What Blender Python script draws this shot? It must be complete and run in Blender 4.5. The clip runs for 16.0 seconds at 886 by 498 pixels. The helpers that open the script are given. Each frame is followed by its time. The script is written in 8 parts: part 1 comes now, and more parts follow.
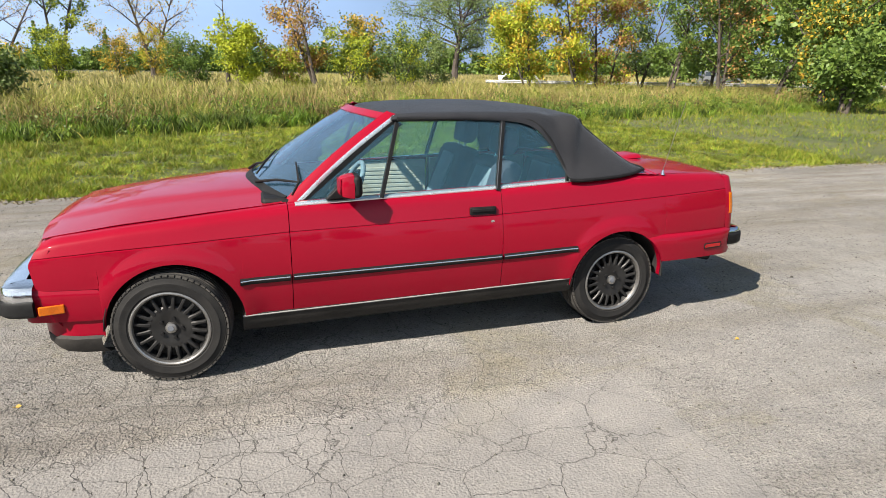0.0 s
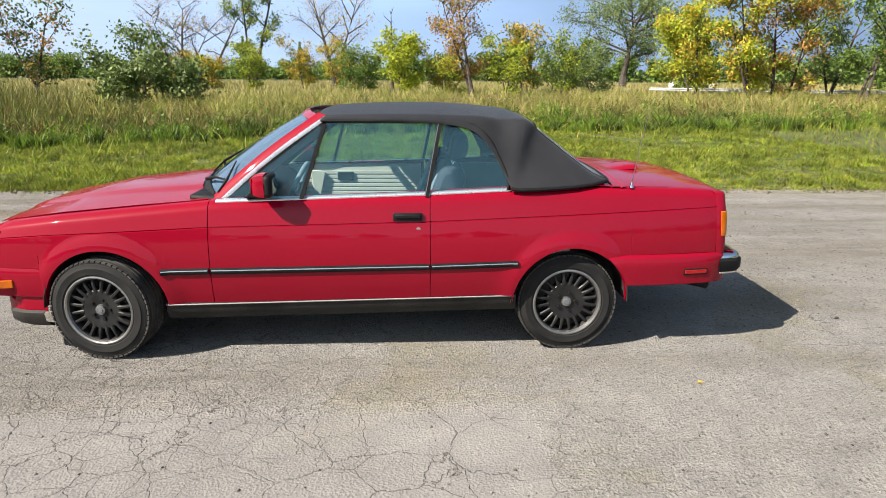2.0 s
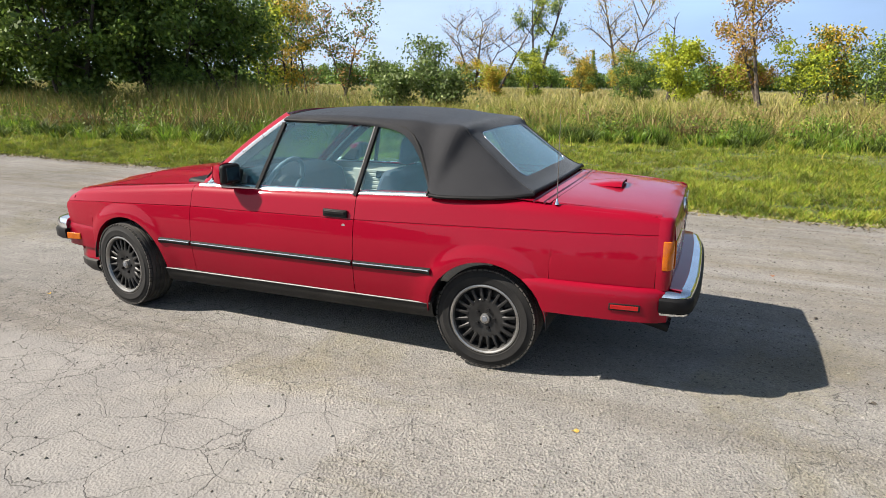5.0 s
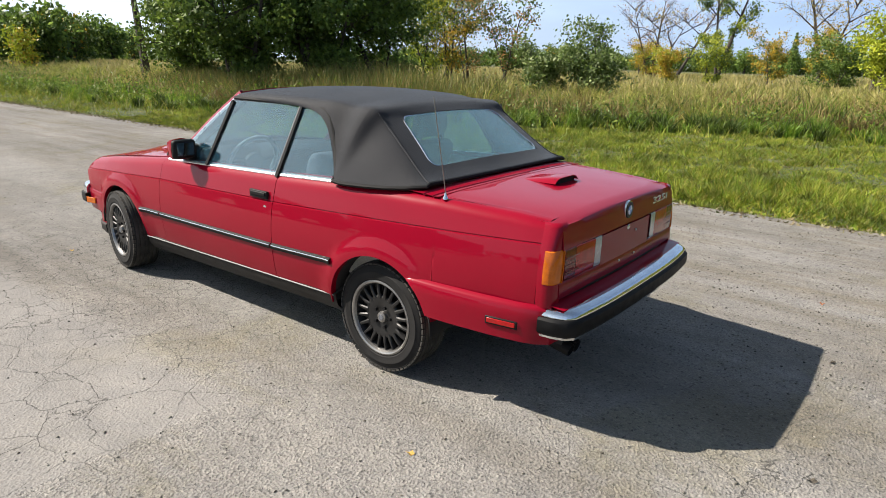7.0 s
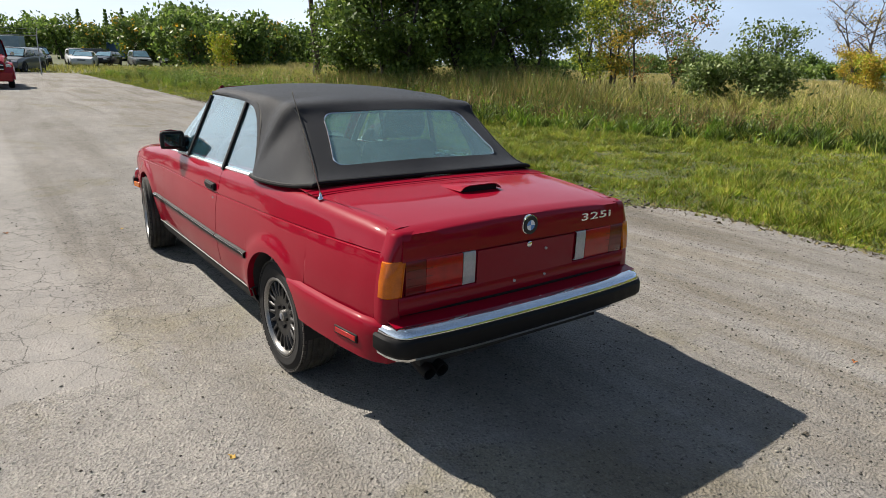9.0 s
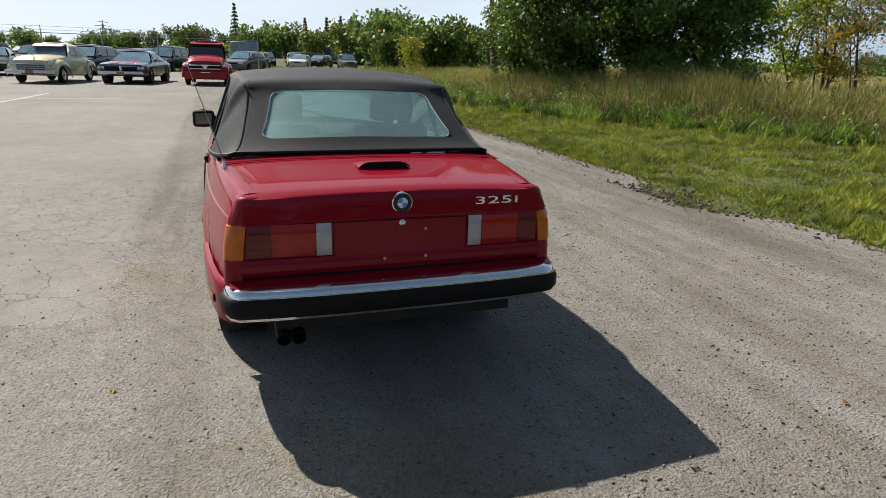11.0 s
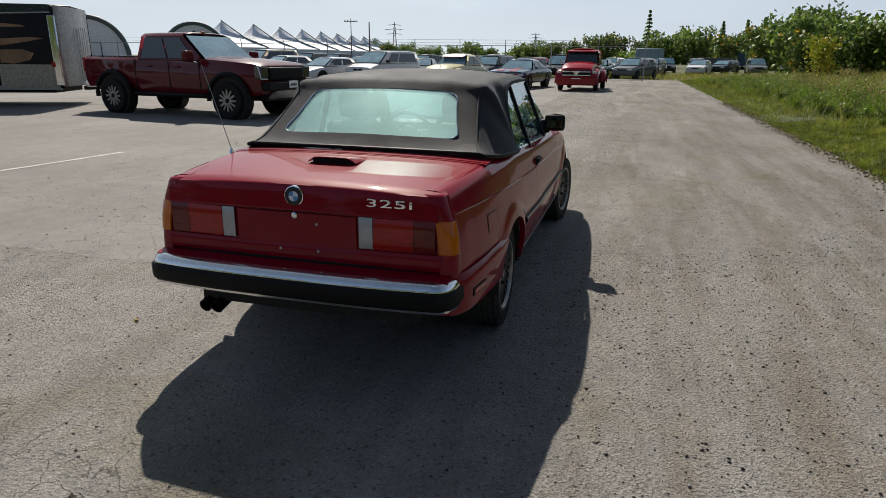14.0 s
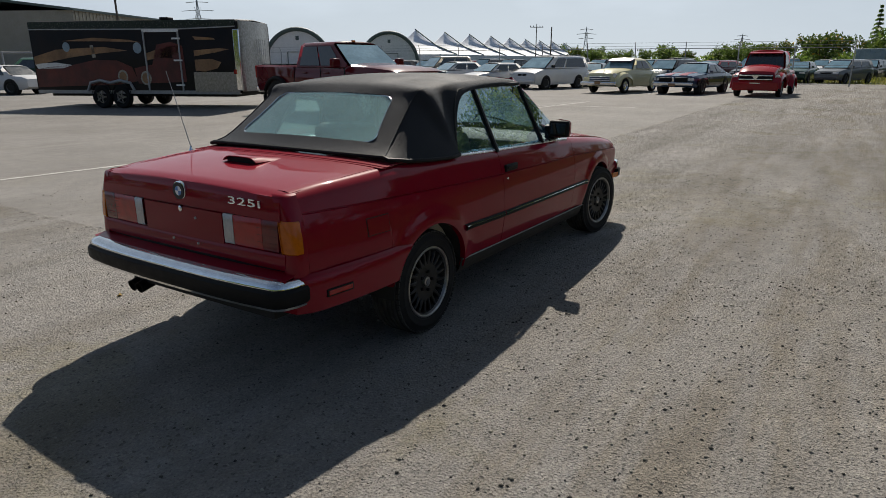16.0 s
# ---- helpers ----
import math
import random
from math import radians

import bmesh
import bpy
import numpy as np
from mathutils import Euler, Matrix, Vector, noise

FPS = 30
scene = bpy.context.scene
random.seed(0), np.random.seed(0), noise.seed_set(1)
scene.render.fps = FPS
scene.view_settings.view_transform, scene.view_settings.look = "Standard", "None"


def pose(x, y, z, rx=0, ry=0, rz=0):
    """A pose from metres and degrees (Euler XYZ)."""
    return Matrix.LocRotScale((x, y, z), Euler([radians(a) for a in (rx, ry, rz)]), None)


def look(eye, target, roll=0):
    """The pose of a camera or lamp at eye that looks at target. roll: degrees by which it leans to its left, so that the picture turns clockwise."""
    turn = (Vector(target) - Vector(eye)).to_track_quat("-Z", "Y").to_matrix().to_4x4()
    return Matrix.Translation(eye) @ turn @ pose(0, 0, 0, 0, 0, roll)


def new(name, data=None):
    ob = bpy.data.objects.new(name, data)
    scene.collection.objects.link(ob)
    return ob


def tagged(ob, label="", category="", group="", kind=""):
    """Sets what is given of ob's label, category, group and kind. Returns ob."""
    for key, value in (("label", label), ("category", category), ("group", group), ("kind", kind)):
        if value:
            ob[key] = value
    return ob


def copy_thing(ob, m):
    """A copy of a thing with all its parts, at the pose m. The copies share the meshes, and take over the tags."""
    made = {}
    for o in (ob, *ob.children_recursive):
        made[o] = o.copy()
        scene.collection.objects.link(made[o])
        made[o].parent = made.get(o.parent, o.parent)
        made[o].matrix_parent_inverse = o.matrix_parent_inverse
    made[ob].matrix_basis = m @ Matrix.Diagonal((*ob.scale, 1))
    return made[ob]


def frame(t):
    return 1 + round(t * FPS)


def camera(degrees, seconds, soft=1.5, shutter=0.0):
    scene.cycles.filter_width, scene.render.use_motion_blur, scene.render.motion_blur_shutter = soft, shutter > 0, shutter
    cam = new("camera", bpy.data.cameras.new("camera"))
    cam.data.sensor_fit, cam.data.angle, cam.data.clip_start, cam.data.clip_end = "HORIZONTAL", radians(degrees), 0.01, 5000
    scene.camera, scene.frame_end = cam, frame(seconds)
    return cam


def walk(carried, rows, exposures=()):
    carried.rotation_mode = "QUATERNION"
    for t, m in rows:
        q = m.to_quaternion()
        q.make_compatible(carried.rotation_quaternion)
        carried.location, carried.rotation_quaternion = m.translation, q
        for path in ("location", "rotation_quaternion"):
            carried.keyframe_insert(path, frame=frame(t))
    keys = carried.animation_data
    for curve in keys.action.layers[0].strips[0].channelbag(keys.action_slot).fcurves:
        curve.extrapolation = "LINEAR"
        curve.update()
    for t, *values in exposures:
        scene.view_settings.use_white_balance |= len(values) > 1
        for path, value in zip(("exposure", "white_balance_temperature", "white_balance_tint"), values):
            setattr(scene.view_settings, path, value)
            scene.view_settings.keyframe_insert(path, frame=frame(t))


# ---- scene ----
cam = camera(69.7, 16.0, soft=0.5)
PATH = [
    (0, (-0.923, -4.068, 1.564), (-0.328, -2.238, 1.019), 0.7),
    (0.5, (-0.582, -4.047, 1.556), (-0.104, -2.184, 1.009), 0.5),
    (1, (-0.255, -4.123, 1.554), (0.085, -2.227, 1.013), 0.4),
    (1.5, (0.081, -4.223, 1.559), (0.291, -2.307, 1.023), 0.5),
    (2, (0.404, -4.162, 1.535), (0.499, -2.234, 1.009), 0.4),
    (2.5, (0.731, -4.155, 1.536), (0.676, -2.22, 1.034), 0.3),
    (3, (1.077, -4.203, 1.548), (0.873, -2.275, 1.058), 0.4),
    (3.5, (1.366, -4.077, 1.526), (1.029, -2.168, 1.033), 0.4),
    (4, (1.677, -4.009, 1.532), (1.199, -2.129, 1.046), 0.4),
    (4.5, (2.037, -4.018, 1.546), (1.421, -2.178, 1.06), 0.8),
    (4.7, (2.158, -3.964, 1.53), (1.488, -2.146, 1.036), 0.8),
    (6.8, (3.232, -3.012, 1.563), (2.103, -1.464, 0.989), 1.4),
    (7, (3.359, -2.92, 1.536), (2.18, -1.407, 0.969), 1.4),
    (7.5, (3.652, -2.72, 1.517), (2.368, -1.287, 0.971), 1.6),
    (8, (3.773, -2.438, 1.55), (2.407, -1.098, 0.967), 1.7),
    (8.2, (3.826, -2.327, 1.549), (2.422, -1.025, 0.972), 1.7),
    (10.3, (4.653, -1.127, 1.483), (2.93, -0.289, 0.908), 1.8),
    (10.5, (4.707, -1.015, 1.482), (2.956, -0.235, 0.91), 1.7),
    (11, (4.716, -0.694, 1.446), (2.909, -0.058, 0.873), 1.7),
    (11.5, (4.708, -0.379, 1.433), (2.845, 0.079, 0.868), 1.6),
    (12, (4.75, -0.007, 1.437), (2.852, 0.26, 0.864), 1.4),
    (12.5, (4.694, 0.328, 1.422), (2.784, 0.418, 0.838), 1.1),
    (13, (4.637, 0.662, 1.439), (2.727, 0.556, 0.858), 0.8),
    (13.5, (4.673, 1.043, 1.446), (2.785, 0.721, 0.869), 0.7),
    (14, (4.599, 1.342, 1.44), (2.757, 0.817, 0.863), 0.6),
    (14.5, (4.481, 1.655, 1.457), (2.686, 0.976, 0.893), 0.4),
    (15, (4.415, 2.036, 1.442), (2.665, 1.241, 0.888), 0.2),
    (15.5, (4.237, 2.321, 1.422), (2.548, 1.409, 0.861), 0.2),
    (16, (4.006, 2.586, 1.436), (2.388, 1.555, 0.872), -0.1),
]
walk(cam, [(t, look(eye, target, roll)) for t, eye, target, roll in PATH],
     exposures=[(0, 1.31), (4.7, 1.31), (8, 1.10), (10.5, 0.82), (13, 0.54), (16, 0.28)])

# ---- world and sun ----
SUN_TO = Vector((-0.955, -0.495, 1.02)).normalized()
world = bpy.data.worlds.new("world")
scene.world = world
world.use_nodes = True
wn, wl = world.node_tree.nodes, world.node_tree.links
sky = wn.new("ShaderNodeTexSky")
sky.sky_type = "NISHITA"
sky.sun_disc = False
sky.sun_elevation = math.asin(SUN_TO.z)
sky.sun_rotation = math.atan2(SUN_TO.x, SUN_TO.y)
sky.dust_density = 0.1
sky.ozone_density = 3.0
sky.air_density = 1.0
# hazy air towards the horizon and thin high cloud
wtc = wn.new("ShaderNodeTexCoord")
wsep = wn.new("ShaderNodeSeparateXYZ")
wl.new(wtc.outputs["Generated"], wsep.inputs[0])
whz = wn.new("ShaderNodeValToRGB")
whz.color_ramp.interpolation = "B_SPLINE"
for p, v in ((0.0, 0.72), (0.07, 0.56), (0.14, 0.20), (0.26, 0.03), (1.0, 0.0)):
    e = whz.color_ramp.elements[0] if p == 0.0 else whz.color_ramp.elements[1] if p == 1.0 else whz.color_ramp.elements.new(p)
    e.position, e.color = p, (v, v, v, 1)
wl.new(wsep.outputs[2], whz.inputs[0])
wmap = wn.new("ShaderNodeMapping")
wmap.inputs["Scale"].default_value = (1.0, 1.0, 4.0)
wno = wn.new("ShaderNodeTexNoise")
wno.inputs["Scale"].default_value, wno.inputs["Detail"].default_value = 1.6, 6
wr = wn.new("ShaderNodeValToRGB")
wr.color_ramp.elements[0].position, wr.color_ramp.elements[1].position = 0.42, 0.75
wr.color_ramp.elements[0].color, wr.color_ramp.elements[1].color = (0.85, 0.85, 0.85, 1), (1.25, 1.25, 1.25, 1)
wl.new(wtc.outputs["Generated"], wmap.inputs[0])
wl.new(wmap.outputs[0], wno.inputs["Vector"])
wl.new(wno.outputs[0], wr.inputs[0])
wdot = wn.new("ShaderNodeVectorMath")
wdot.operation = "DOT_PRODUCT"
wdot.inputs[1].default_value = (-0.895, -0.445, 0.0)
wl.new(wtc.outputs["Generated"], wdot.inputs[0])
wglow = wn.new("ShaderNodeMapRange")
wglow.inputs[1].default_value, wglow.inputs[2].default_value = -0.4, 1.0
wl.new(wdot.outputs["Value"], wglow.inputs[0])
wcube = wn.new("ShaderNodeMath")
wcube.operation = "POWER"
wcube.inputs[1].default_value = 3.0
wl.new(wglow.outputs[0], wcube.inputs[0])
waur = wn.new("ShaderNodeMath")
waur.operation = "MULTIPLY_ADD"
waur.inputs[1].default_value = 0.12
wl.new(wcube.outputs[0], waur.inputs[0])
wmul = wn.new("ShaderNodeMath")
wmul.operation = "MULTIPLY"
wl.new(whz.outputs[0], wmul.inputs[0])
wl.new(wr.outputs[0], wmul.inputs[1])
wmx = wn.new("ShaderNodeMix")
wmx.data_type = "RGBA"
# the haze glows more on the sun's side
whaze = wn.new("ShaderNodeMix")
whaze.data_type = "RGBA"
whaze.inputs[6].default_value, whaze.inputs[7].default_value = (37.0, 53.0, 79.0, 1), (88.0, 98.0, 108.0, 1)
wl.new(wglow.outputs[0], whaze.inputs[0])
# and is a deeper blue opposite the sun
wback = wn.new("ShaderNodeMapRange")
wback.inputs[1].default_value, wback.inputs[2].default_value = -0.95, -0.40
wl.new(wdot.outputs["Value"], wback.inputs[0])
wdeep = wn.new("ShaderNodeMix")
wdeep.data_type = "RGBA"
wdeep.inputs[6].default_value, wdeep.inputs[7].default_value = (16.5, 25.5, 44.0, 1), (37.0, 53.0, 80.0, 1)
wl.new(wback.outputs[0], wdeep.inputs[0])
wl.new(wdeep.outputs[2], whaze.inputs[6])
wl.new(whaze.outputs[2], wmx.inputs[7])
wl.new(wmul.outputs[0], waur.inputs[2])
wl.new(waur.outputs[0], wmx.inputs[0])
wl.new(sky.outputs[0], wmx.inputs[6])
wl.new(wmx.outputs[2], wn["Background"].inputs[0])
wn["Background"].inputs[1].default_value = 0.0088
sun_data = bpy.data.lights.new("sun", "SUN")
sun_data.energy, sun_data.angle, sun_data.color = 5.0, radians(0.53), (1.0, 0.92, 0.81)
sun = new("sun", sun_data)
sun.matrix_world = look((-30, -15, 30), (-30 - SUN_TO.x, -15 - SUN_TO.y, 30 - SUN_TO.z))

# ---- materials ----
def base_nodes(name):
    m = bpy.data.materials.new(name)
    m.use_nodes = True
    nt = m.node_tree
    return m, nt, nt.nodes["Principled BSDF"]


def noise_tex(nt, scale, detail=4.0, rough=0.55, coord="Object", distortion=0.0):
    tc = nt.nodes.new("ShaderNodeTexCoord")
    n = nt.nodes.new("ShaderNodeTexNoise")
    n.inputs["Scale"].default_value, n.inputs["Detail"].default_value = scale, detail
    n.inputs["Roughness"].default_value, n.inputs["Distortion"].default_value = rough, distortion
    nt.links.new(tc.outputs[coord], n.inputs["Vector"])
    return n


def ramp(nt, src, stops):
    r = nt.nodes.new("ShaderNodeValToRGB")
    while len(r.color_ramp.elements) < len(stops):
        r.color_ramp.elements.new(0.5)
    for e, (p, c) in zip(r.color_ramp.elements, stops):
        e.position = p
        e.color = (*c, 1) if len(c) == 3 else c
    nt.links.new(src, r.inputs[0])
    return r


def mix(nt, fac, a, b, mode="MIX"):
    n = nt.nodes.new("ShaderNodeMix")
    n.data_type, n.blend_type = "RGBA", mode
    for sock, v in ((n.inputs[0], fac), (n.inputs[6], a), (n.inputs[7], b)):
        if isinstance(v, (int, float)):
            sock.default_value = v
        elif isinstance(v, tuple):
            sock.default_value = (*v, 1)
        else:
            nt.links.new(v, sock)
    return n.outputs[2]


def add_bump(nt, bsdf, src, strength, distance):
    b = nt.nodes.new("ShaderNodeBump")
    b.inputs["Strength"].default_value, b.inputs["Distance"].default_value = strength, distance
    nt.links.new(src, b.inputs["Height"])
    old = bsdf.inputs["Normal"].links
    if old:
        nt.links.new(old[0].from_socket, b.inputs["Normal"])
    nt.links.new(b.outputs[0], bsdf.inputs["Normal"])


def surf(name, c1, c2, scale=8.0, rough=0.6, rough2=None, metal=0.0, bump=0.0, bump_scale=200.0, coat=0.0, spec=0.5, fine=None, grain=1.0):
    """A material with two tones blended by noise at two scales, roughness that varies, and fine relief."""
    m, nt, b = base_nodes(name)
    n1 = noise_tex(nt, scale, 5)
    n2 = noise_tex(nt, fine or scale * 14, 3)
    r1 = ramp(nt, n1.outputs[0], [(0.35, c1), (0.68, c2)])
    r2 = ramp(nt, n2.outputs[0], [(0.3, (1 - 0.2 * grain,) * 3), (0.7, (1 + 0.1 * grain,) * 3)])
    nt.links.new(mix(nt, 1.0, r1.outputs[0], r2.outputs[0], "MULTIPLY"), b.inputs["Base Color"])
    b.inputs["Metallic"].default_value = metal
    b.inputs["Specular IOR Level"].default_value = spec
    b.inputs["Coat Weight"].default_value = coat
    b.inputs["Coat Roughness"].default_value = 0.06
    lo, hi = rough, rough2 if rough2 is not None else min(1.0, rough + 0.12)
    rr = ramp(nt, n1.outputs[0], [(0.3, (lo,) * 3), (0.7, (hi,) * 3)])
    nt.links.new(rr.outputs[0], b.inputs["Roughness"])
    if bump:
        add_bump(nt, b, noise_tex(nt, bump_scale, 3).outputs[0], bump, 0.002)
    return m


def glass(name, tint=(0.82, 0.93, 0.9), rough=0.0, mixin=0.0, haze=(0.5, 0.6, 0.6), slant=0.6, scatter=0.0):
    """Thin pane: clear with a tint, mirror gloss by angle, and a share of haze for dust and for painted sky reflection.
    """
    m = bpy.data.materials.new(name)
    m.use_nodes = True
    nt = m.node_tree
    nt.nodes.clear()
    out = nt.nodes.new("ShaderNodeOutputMaterial")
    tr, gl, mx = (nt.nodes.new("ShaderNode" + k) for k in ("BsdfTransparent", "BsdfGlossy", "MixShader"))
    tr.inputs[0].default_value = (*tint, 1)
    gl.inputs[1].default_value = rough
    lw, pw, ma = nt.nodes.new("ShaderNodeLayerWeight"), nt.nodes.new("ShaderNodeMath"), nt.nodes.new("ShaderNodeMath")
    lw.inputs[0].default_value = 0.5
    pw.operation, ma.operation = "POWER", "MULTIPLY_ADD"
    pw.inputs[1].default_value, ma.inputs[1].default_value, ma.inputs[2].default_value = 2.0, slant, 0.03
    nt.links.new(lw.outputs["Facing"], pw.inputs[0])
    nt.links.new(pw.outputs[0], ma.inputs[0])
    nt.links.new(ma.outputs[0], mx.inputs[0])
    nt.links.new(tr.outputs[0], mx.inputs[1])
    nt.links.new(gl.outputs[0], mx.inputs[2])
    last = mx.outputs[0]
    if mixin:
        df, m2 = nt.nodes.new("ShaderNodeBsdfDiffuse"), nt.nodes.new("ShaderNodeMixShader")
        df.inputs[0].default_value = (*haze, 1)
        n = noise_tex(nt, 6, 4)
        r = ramp(nt, n.outputs[0], [(0.3, (mixin * 0.9,) * 3), (0.7, (mixin * 1.12,) * 3)])
        nt.links.new(r.outputs[0], m2.inputs[0])
        nt.links.new(last, m2.inputs[1])
        soft, m3 = nt.nodes.new("ShaderNodeBsdfGlossy"), nt.nodes.new("ShaderNodeMixShader")
        soft.inputs[0].default_value, soft.inputs[1].default_value, m3.inputs[0].default_value = (*haze, 1), 0.5, scatter
        nt.links.new(df.outputs[0], m3.inputs[1])
        nt.links.new(soft.outputs[0], m3.inputs[2])
        nt.links.new(m3.outputs[0], m2.inputs[2])
        last = m2.outputs[0]
    nt.links.new(last, out.inputs[0])
    return m


def leafy(name, tones, rough=0.55, trans=0.25, patch=0.6, deep=0.7):
    """Foliage: one of several tones for each leaf, with light passing through."""
    m, nt, b = base_nodes(name)
    g = nt.nodes.new("ShaderNodeNewGeometry")
    k = len(tones)
    r = ramp(nt, g.outputs["Random Per Island"], [(i / max(1, k - 1), tuple(0.80 * v for v in t)) for i, t in enumerate(tones)])
    n = noise_tex(nt, patch, 4)
    r2 = ramp(nt, n.outputs[0], [(0.3, (deep, deep * 1.06, deep)), (0.7, (1.22, 1.18, 1.1))])
    n3 = noise_tex(nt, patch * 5, 3)
    r3 = ramp(nt, n3.outputs[0], [(0.36, (deep, deep, deep * 1.05)), (0.62, (1.15, 1.15, 1.1))])
    col = mix(nt, 1.0, r.outputs[0], mix(nt, 1.0, r2.outputs[0], r3.outputs[0], "MULTIPLY"), "MULTIPLY")
    nt.links.new(col, b.inputs["Base Color"])
    b.inputs["Roughness"].default_value = rough
    b.inputs["Specular IOR Level"].default_value = 0.3
    t, mx = nt.nodes.new("ShaderNodeBsdfTranslucent"), nt.nodes.new("ShaderNodeMixShader")
    nt.links.new(col, t.inputs[0])
    mx.inputs[0].default_value = trans
    nt.links.new(b.outputs[0], mx.inputs[1])
    nt.links.new(t.outputs[0], mx.inputs[2])
    nt.links.new(mx.outputs[0], nt.nodes["Material Output"].inputs[0])
    return m


def asphalt_material():
    m, nt, b = base_nodes("worn_asphalt")
    big = noise_tex(nt, 0.35, 5, 0.6)
    mid = noise_tex(nt, 5.0, 5, 0.65)
    grit = noise_tex(nt, 95.0, 3, 0.7)
    grit2 = noise_tex(nt, 38.0, 4, 0.75)
    c1 = ramp(nt, big.outputs[0], [(0.32, (0.222, 0.212, 0.198)), (0.66, (0.300, 0.289, 0.271))])
    c2 = ramp(nt, mid.outputs[0], [(0.3, (0.84, 0.84, 0.85)), (0.7, (1.08, 1.07, 1.05))])
    c3 = ramp(nt, grit.outputs[0], [(0.32, (0.52, 0.52, 0.54)), (0.5, (1.0, 1.0, 1.0)), (0.68, (1.20, 1.19, 1.17))])
    tcs = nt.nodes.new("ShaderNodeTexCoord")
    mps = nt.nodes.new("ShaderNodeMapping")
    mps.inputs["Scale"].default_value = (0.16, 1.5, 1.0)
    nt.links.new(tcs.outputs["Object"], mps.inputs[0])
    streak = nt.nodes.new("ShaderNodeTexNoise")
    streak.inputs["Scale"].default_value, streak.inputs["Detail"].default_value, streak.inputs["Distortion"].default_value = 1.0, 6, 0.8
    nt.links.new(mps.outputs[0], streak.inputs["Vector"])
    c6 = ramp(nt, streak.outputs[0], [(0.28, (0.62, 0.59, 0.55)), (0.40, (0.86, 0.84, 0.81)), (0.54, (1.0, 1.0, 1.0)), (0.74, (1.18, 1.17, 1.15))])
    c4 = ramp(nt, grit2.outputs[0], [(0.30, (0.62, 0.62, 0.64)), (0.45, (1.0, 1.0, 1.0))])
    col = mix(nt, 1.0, c1.outputs[0], c2.outputs[0], "MULTIPLY")
    col = mix(nt, 0.9, col, c6.outputs[0], "MULTIPLY")
    col = mix(nt, 0.6, col, c3.outputs[0], "MULTIPLY")
    col = mix(nt, 0.6, col, c4.outputs[0], "MULTIPLY")
    chips = nt.nodes.new("ShaderNodeTexVoronoi")
    chips.inputs["Scale"].default_value = 80.0
    tcc = nt.nodes.new("ShaderNodeTexCoord")
    nt.links.new(tcc.outputs["Object"], chips.inputs["Vector"])
    sepc = nt.nodes.new("ShaderNodeSeparateColor")
    nt.links.new(chips.outputs["Color"], sepc.inputs[0])
    c5 = ramp(nt, sepc.outputs[0], [(0.0, (0.40, 0.40, 0.42)), (0.10, (0.90, 0.90, 0.91)), (0.8, (1.04, 1.03, 1.02)), (1.0, (1.26, 1.25, 1.22))])
    col = mix(nt, 0.75, col, c5.outputs[0], "MULTIPLY")
    old = nt.nodes.new("ShaderNodeSeparateXYZ")
    nt.links.new(tcc.outputs["Object"], old.inputs[0])
    omr = nt.nodes.new("ShaderNodeMapRange")
    omr.inputs[1].default_value, omr.inputs[2].default_value, omr.inputs[3].default_value, omr.inputs[4].default_value = -9.0, 0.5, 0.80, 0.0
    nt.links.new(old.outputs[0], omr.inputs[0])
    col = mix(nt, omr.outputs[0], col, mix(nt, 1.0, col, (0.72, 0.72, 0.72), "MULTIPLY"))
    # olive-brown dust in patches, and dark pits of lost stones
    dust = noise_tex(nt, 0.55, 9, 0.72, distortion=0.6)
    dustm = ramp(nt, dust.outputs[0], [(0.53, (0, 0, 0)), (0.63, (0.6, 0.6, 0.6))])
    col = mix(nt, dustm.outputs[0], col, mix(nt, 1.0, col, (0.84, 0.80, 0.60), "MULTIPLY"))
    for pscale, lim in ((41.0, 0.950), (19.0, 0.983)):
        pit = nt.nodes.new("ShaderNodeTexVoronoi")
        pit.inputs["Scale"].default_value = pscale
        nt.links.new(tcc.outputs["Object"], pit.inputs["Vector"])
        psep = nt.nodes.new("ShaderNodeSeparateColor")
        nt.links.new(pit.outputs["Color"], psep.inputs[0])
        few = ramp(nt, psep.outputs[1], [(lim, (0, 0, 0)), (lim + 0.02, (1, 1, 1))])
        near = ramp(nt, pit.outputs["Distance"], [(0.10, (1, 1, 1)), (0.24, (0, 0, 0))])
        col = mix(nt, mix(nt, 1.0, few.outputs[0], near.outputs[0], "MULTIPLY"), col, (0.045, 0.042, 0.039))
    # an older resurfaced strip, finer and greyer, with a straight worn border
    spos = nt.nodes.new("ShaderNodeSeparateXYZ")
    swob = mix(nt, 0.045, tcc.outputs["Object"], noise_tex(nt, 6.0, 6).outputs["Color"], "LINEAR_LIGHT")
    nt.links.new(swob, spos.inputs[0])
    border = []
    for axis, lo, hi in ((0, 0.955, 0.985), (1, -1.50, -1.36)):
        mr = nt.nodes.new("ShaderNodeMapRange")
        mr.inputs[1].default_value, mr.inputs[2].default_value, mr.inputs[3].default_value, mr.inputs[4].default_value = lo, hi, 1.0, 0.0
        nt.links.new(spos.outputs[axis], mr.inputs[0])
        border.append(mr.outputs[0])
    strip = nt.nodes.new("ShaderNodeMath")
    strip.operation = "MULTIPLY"
    nt.links.new(border[0], strip.inputs[0])
    nt.links.new(border[1], strip.inputs[1])
    plain = mix(nt, 1.0, c1.outputs[0], c2.outputs[0], "MULTIPLY")
    plain = mix(nt, 0.35, plain, c3.outputs[0], "MULTIPLY")
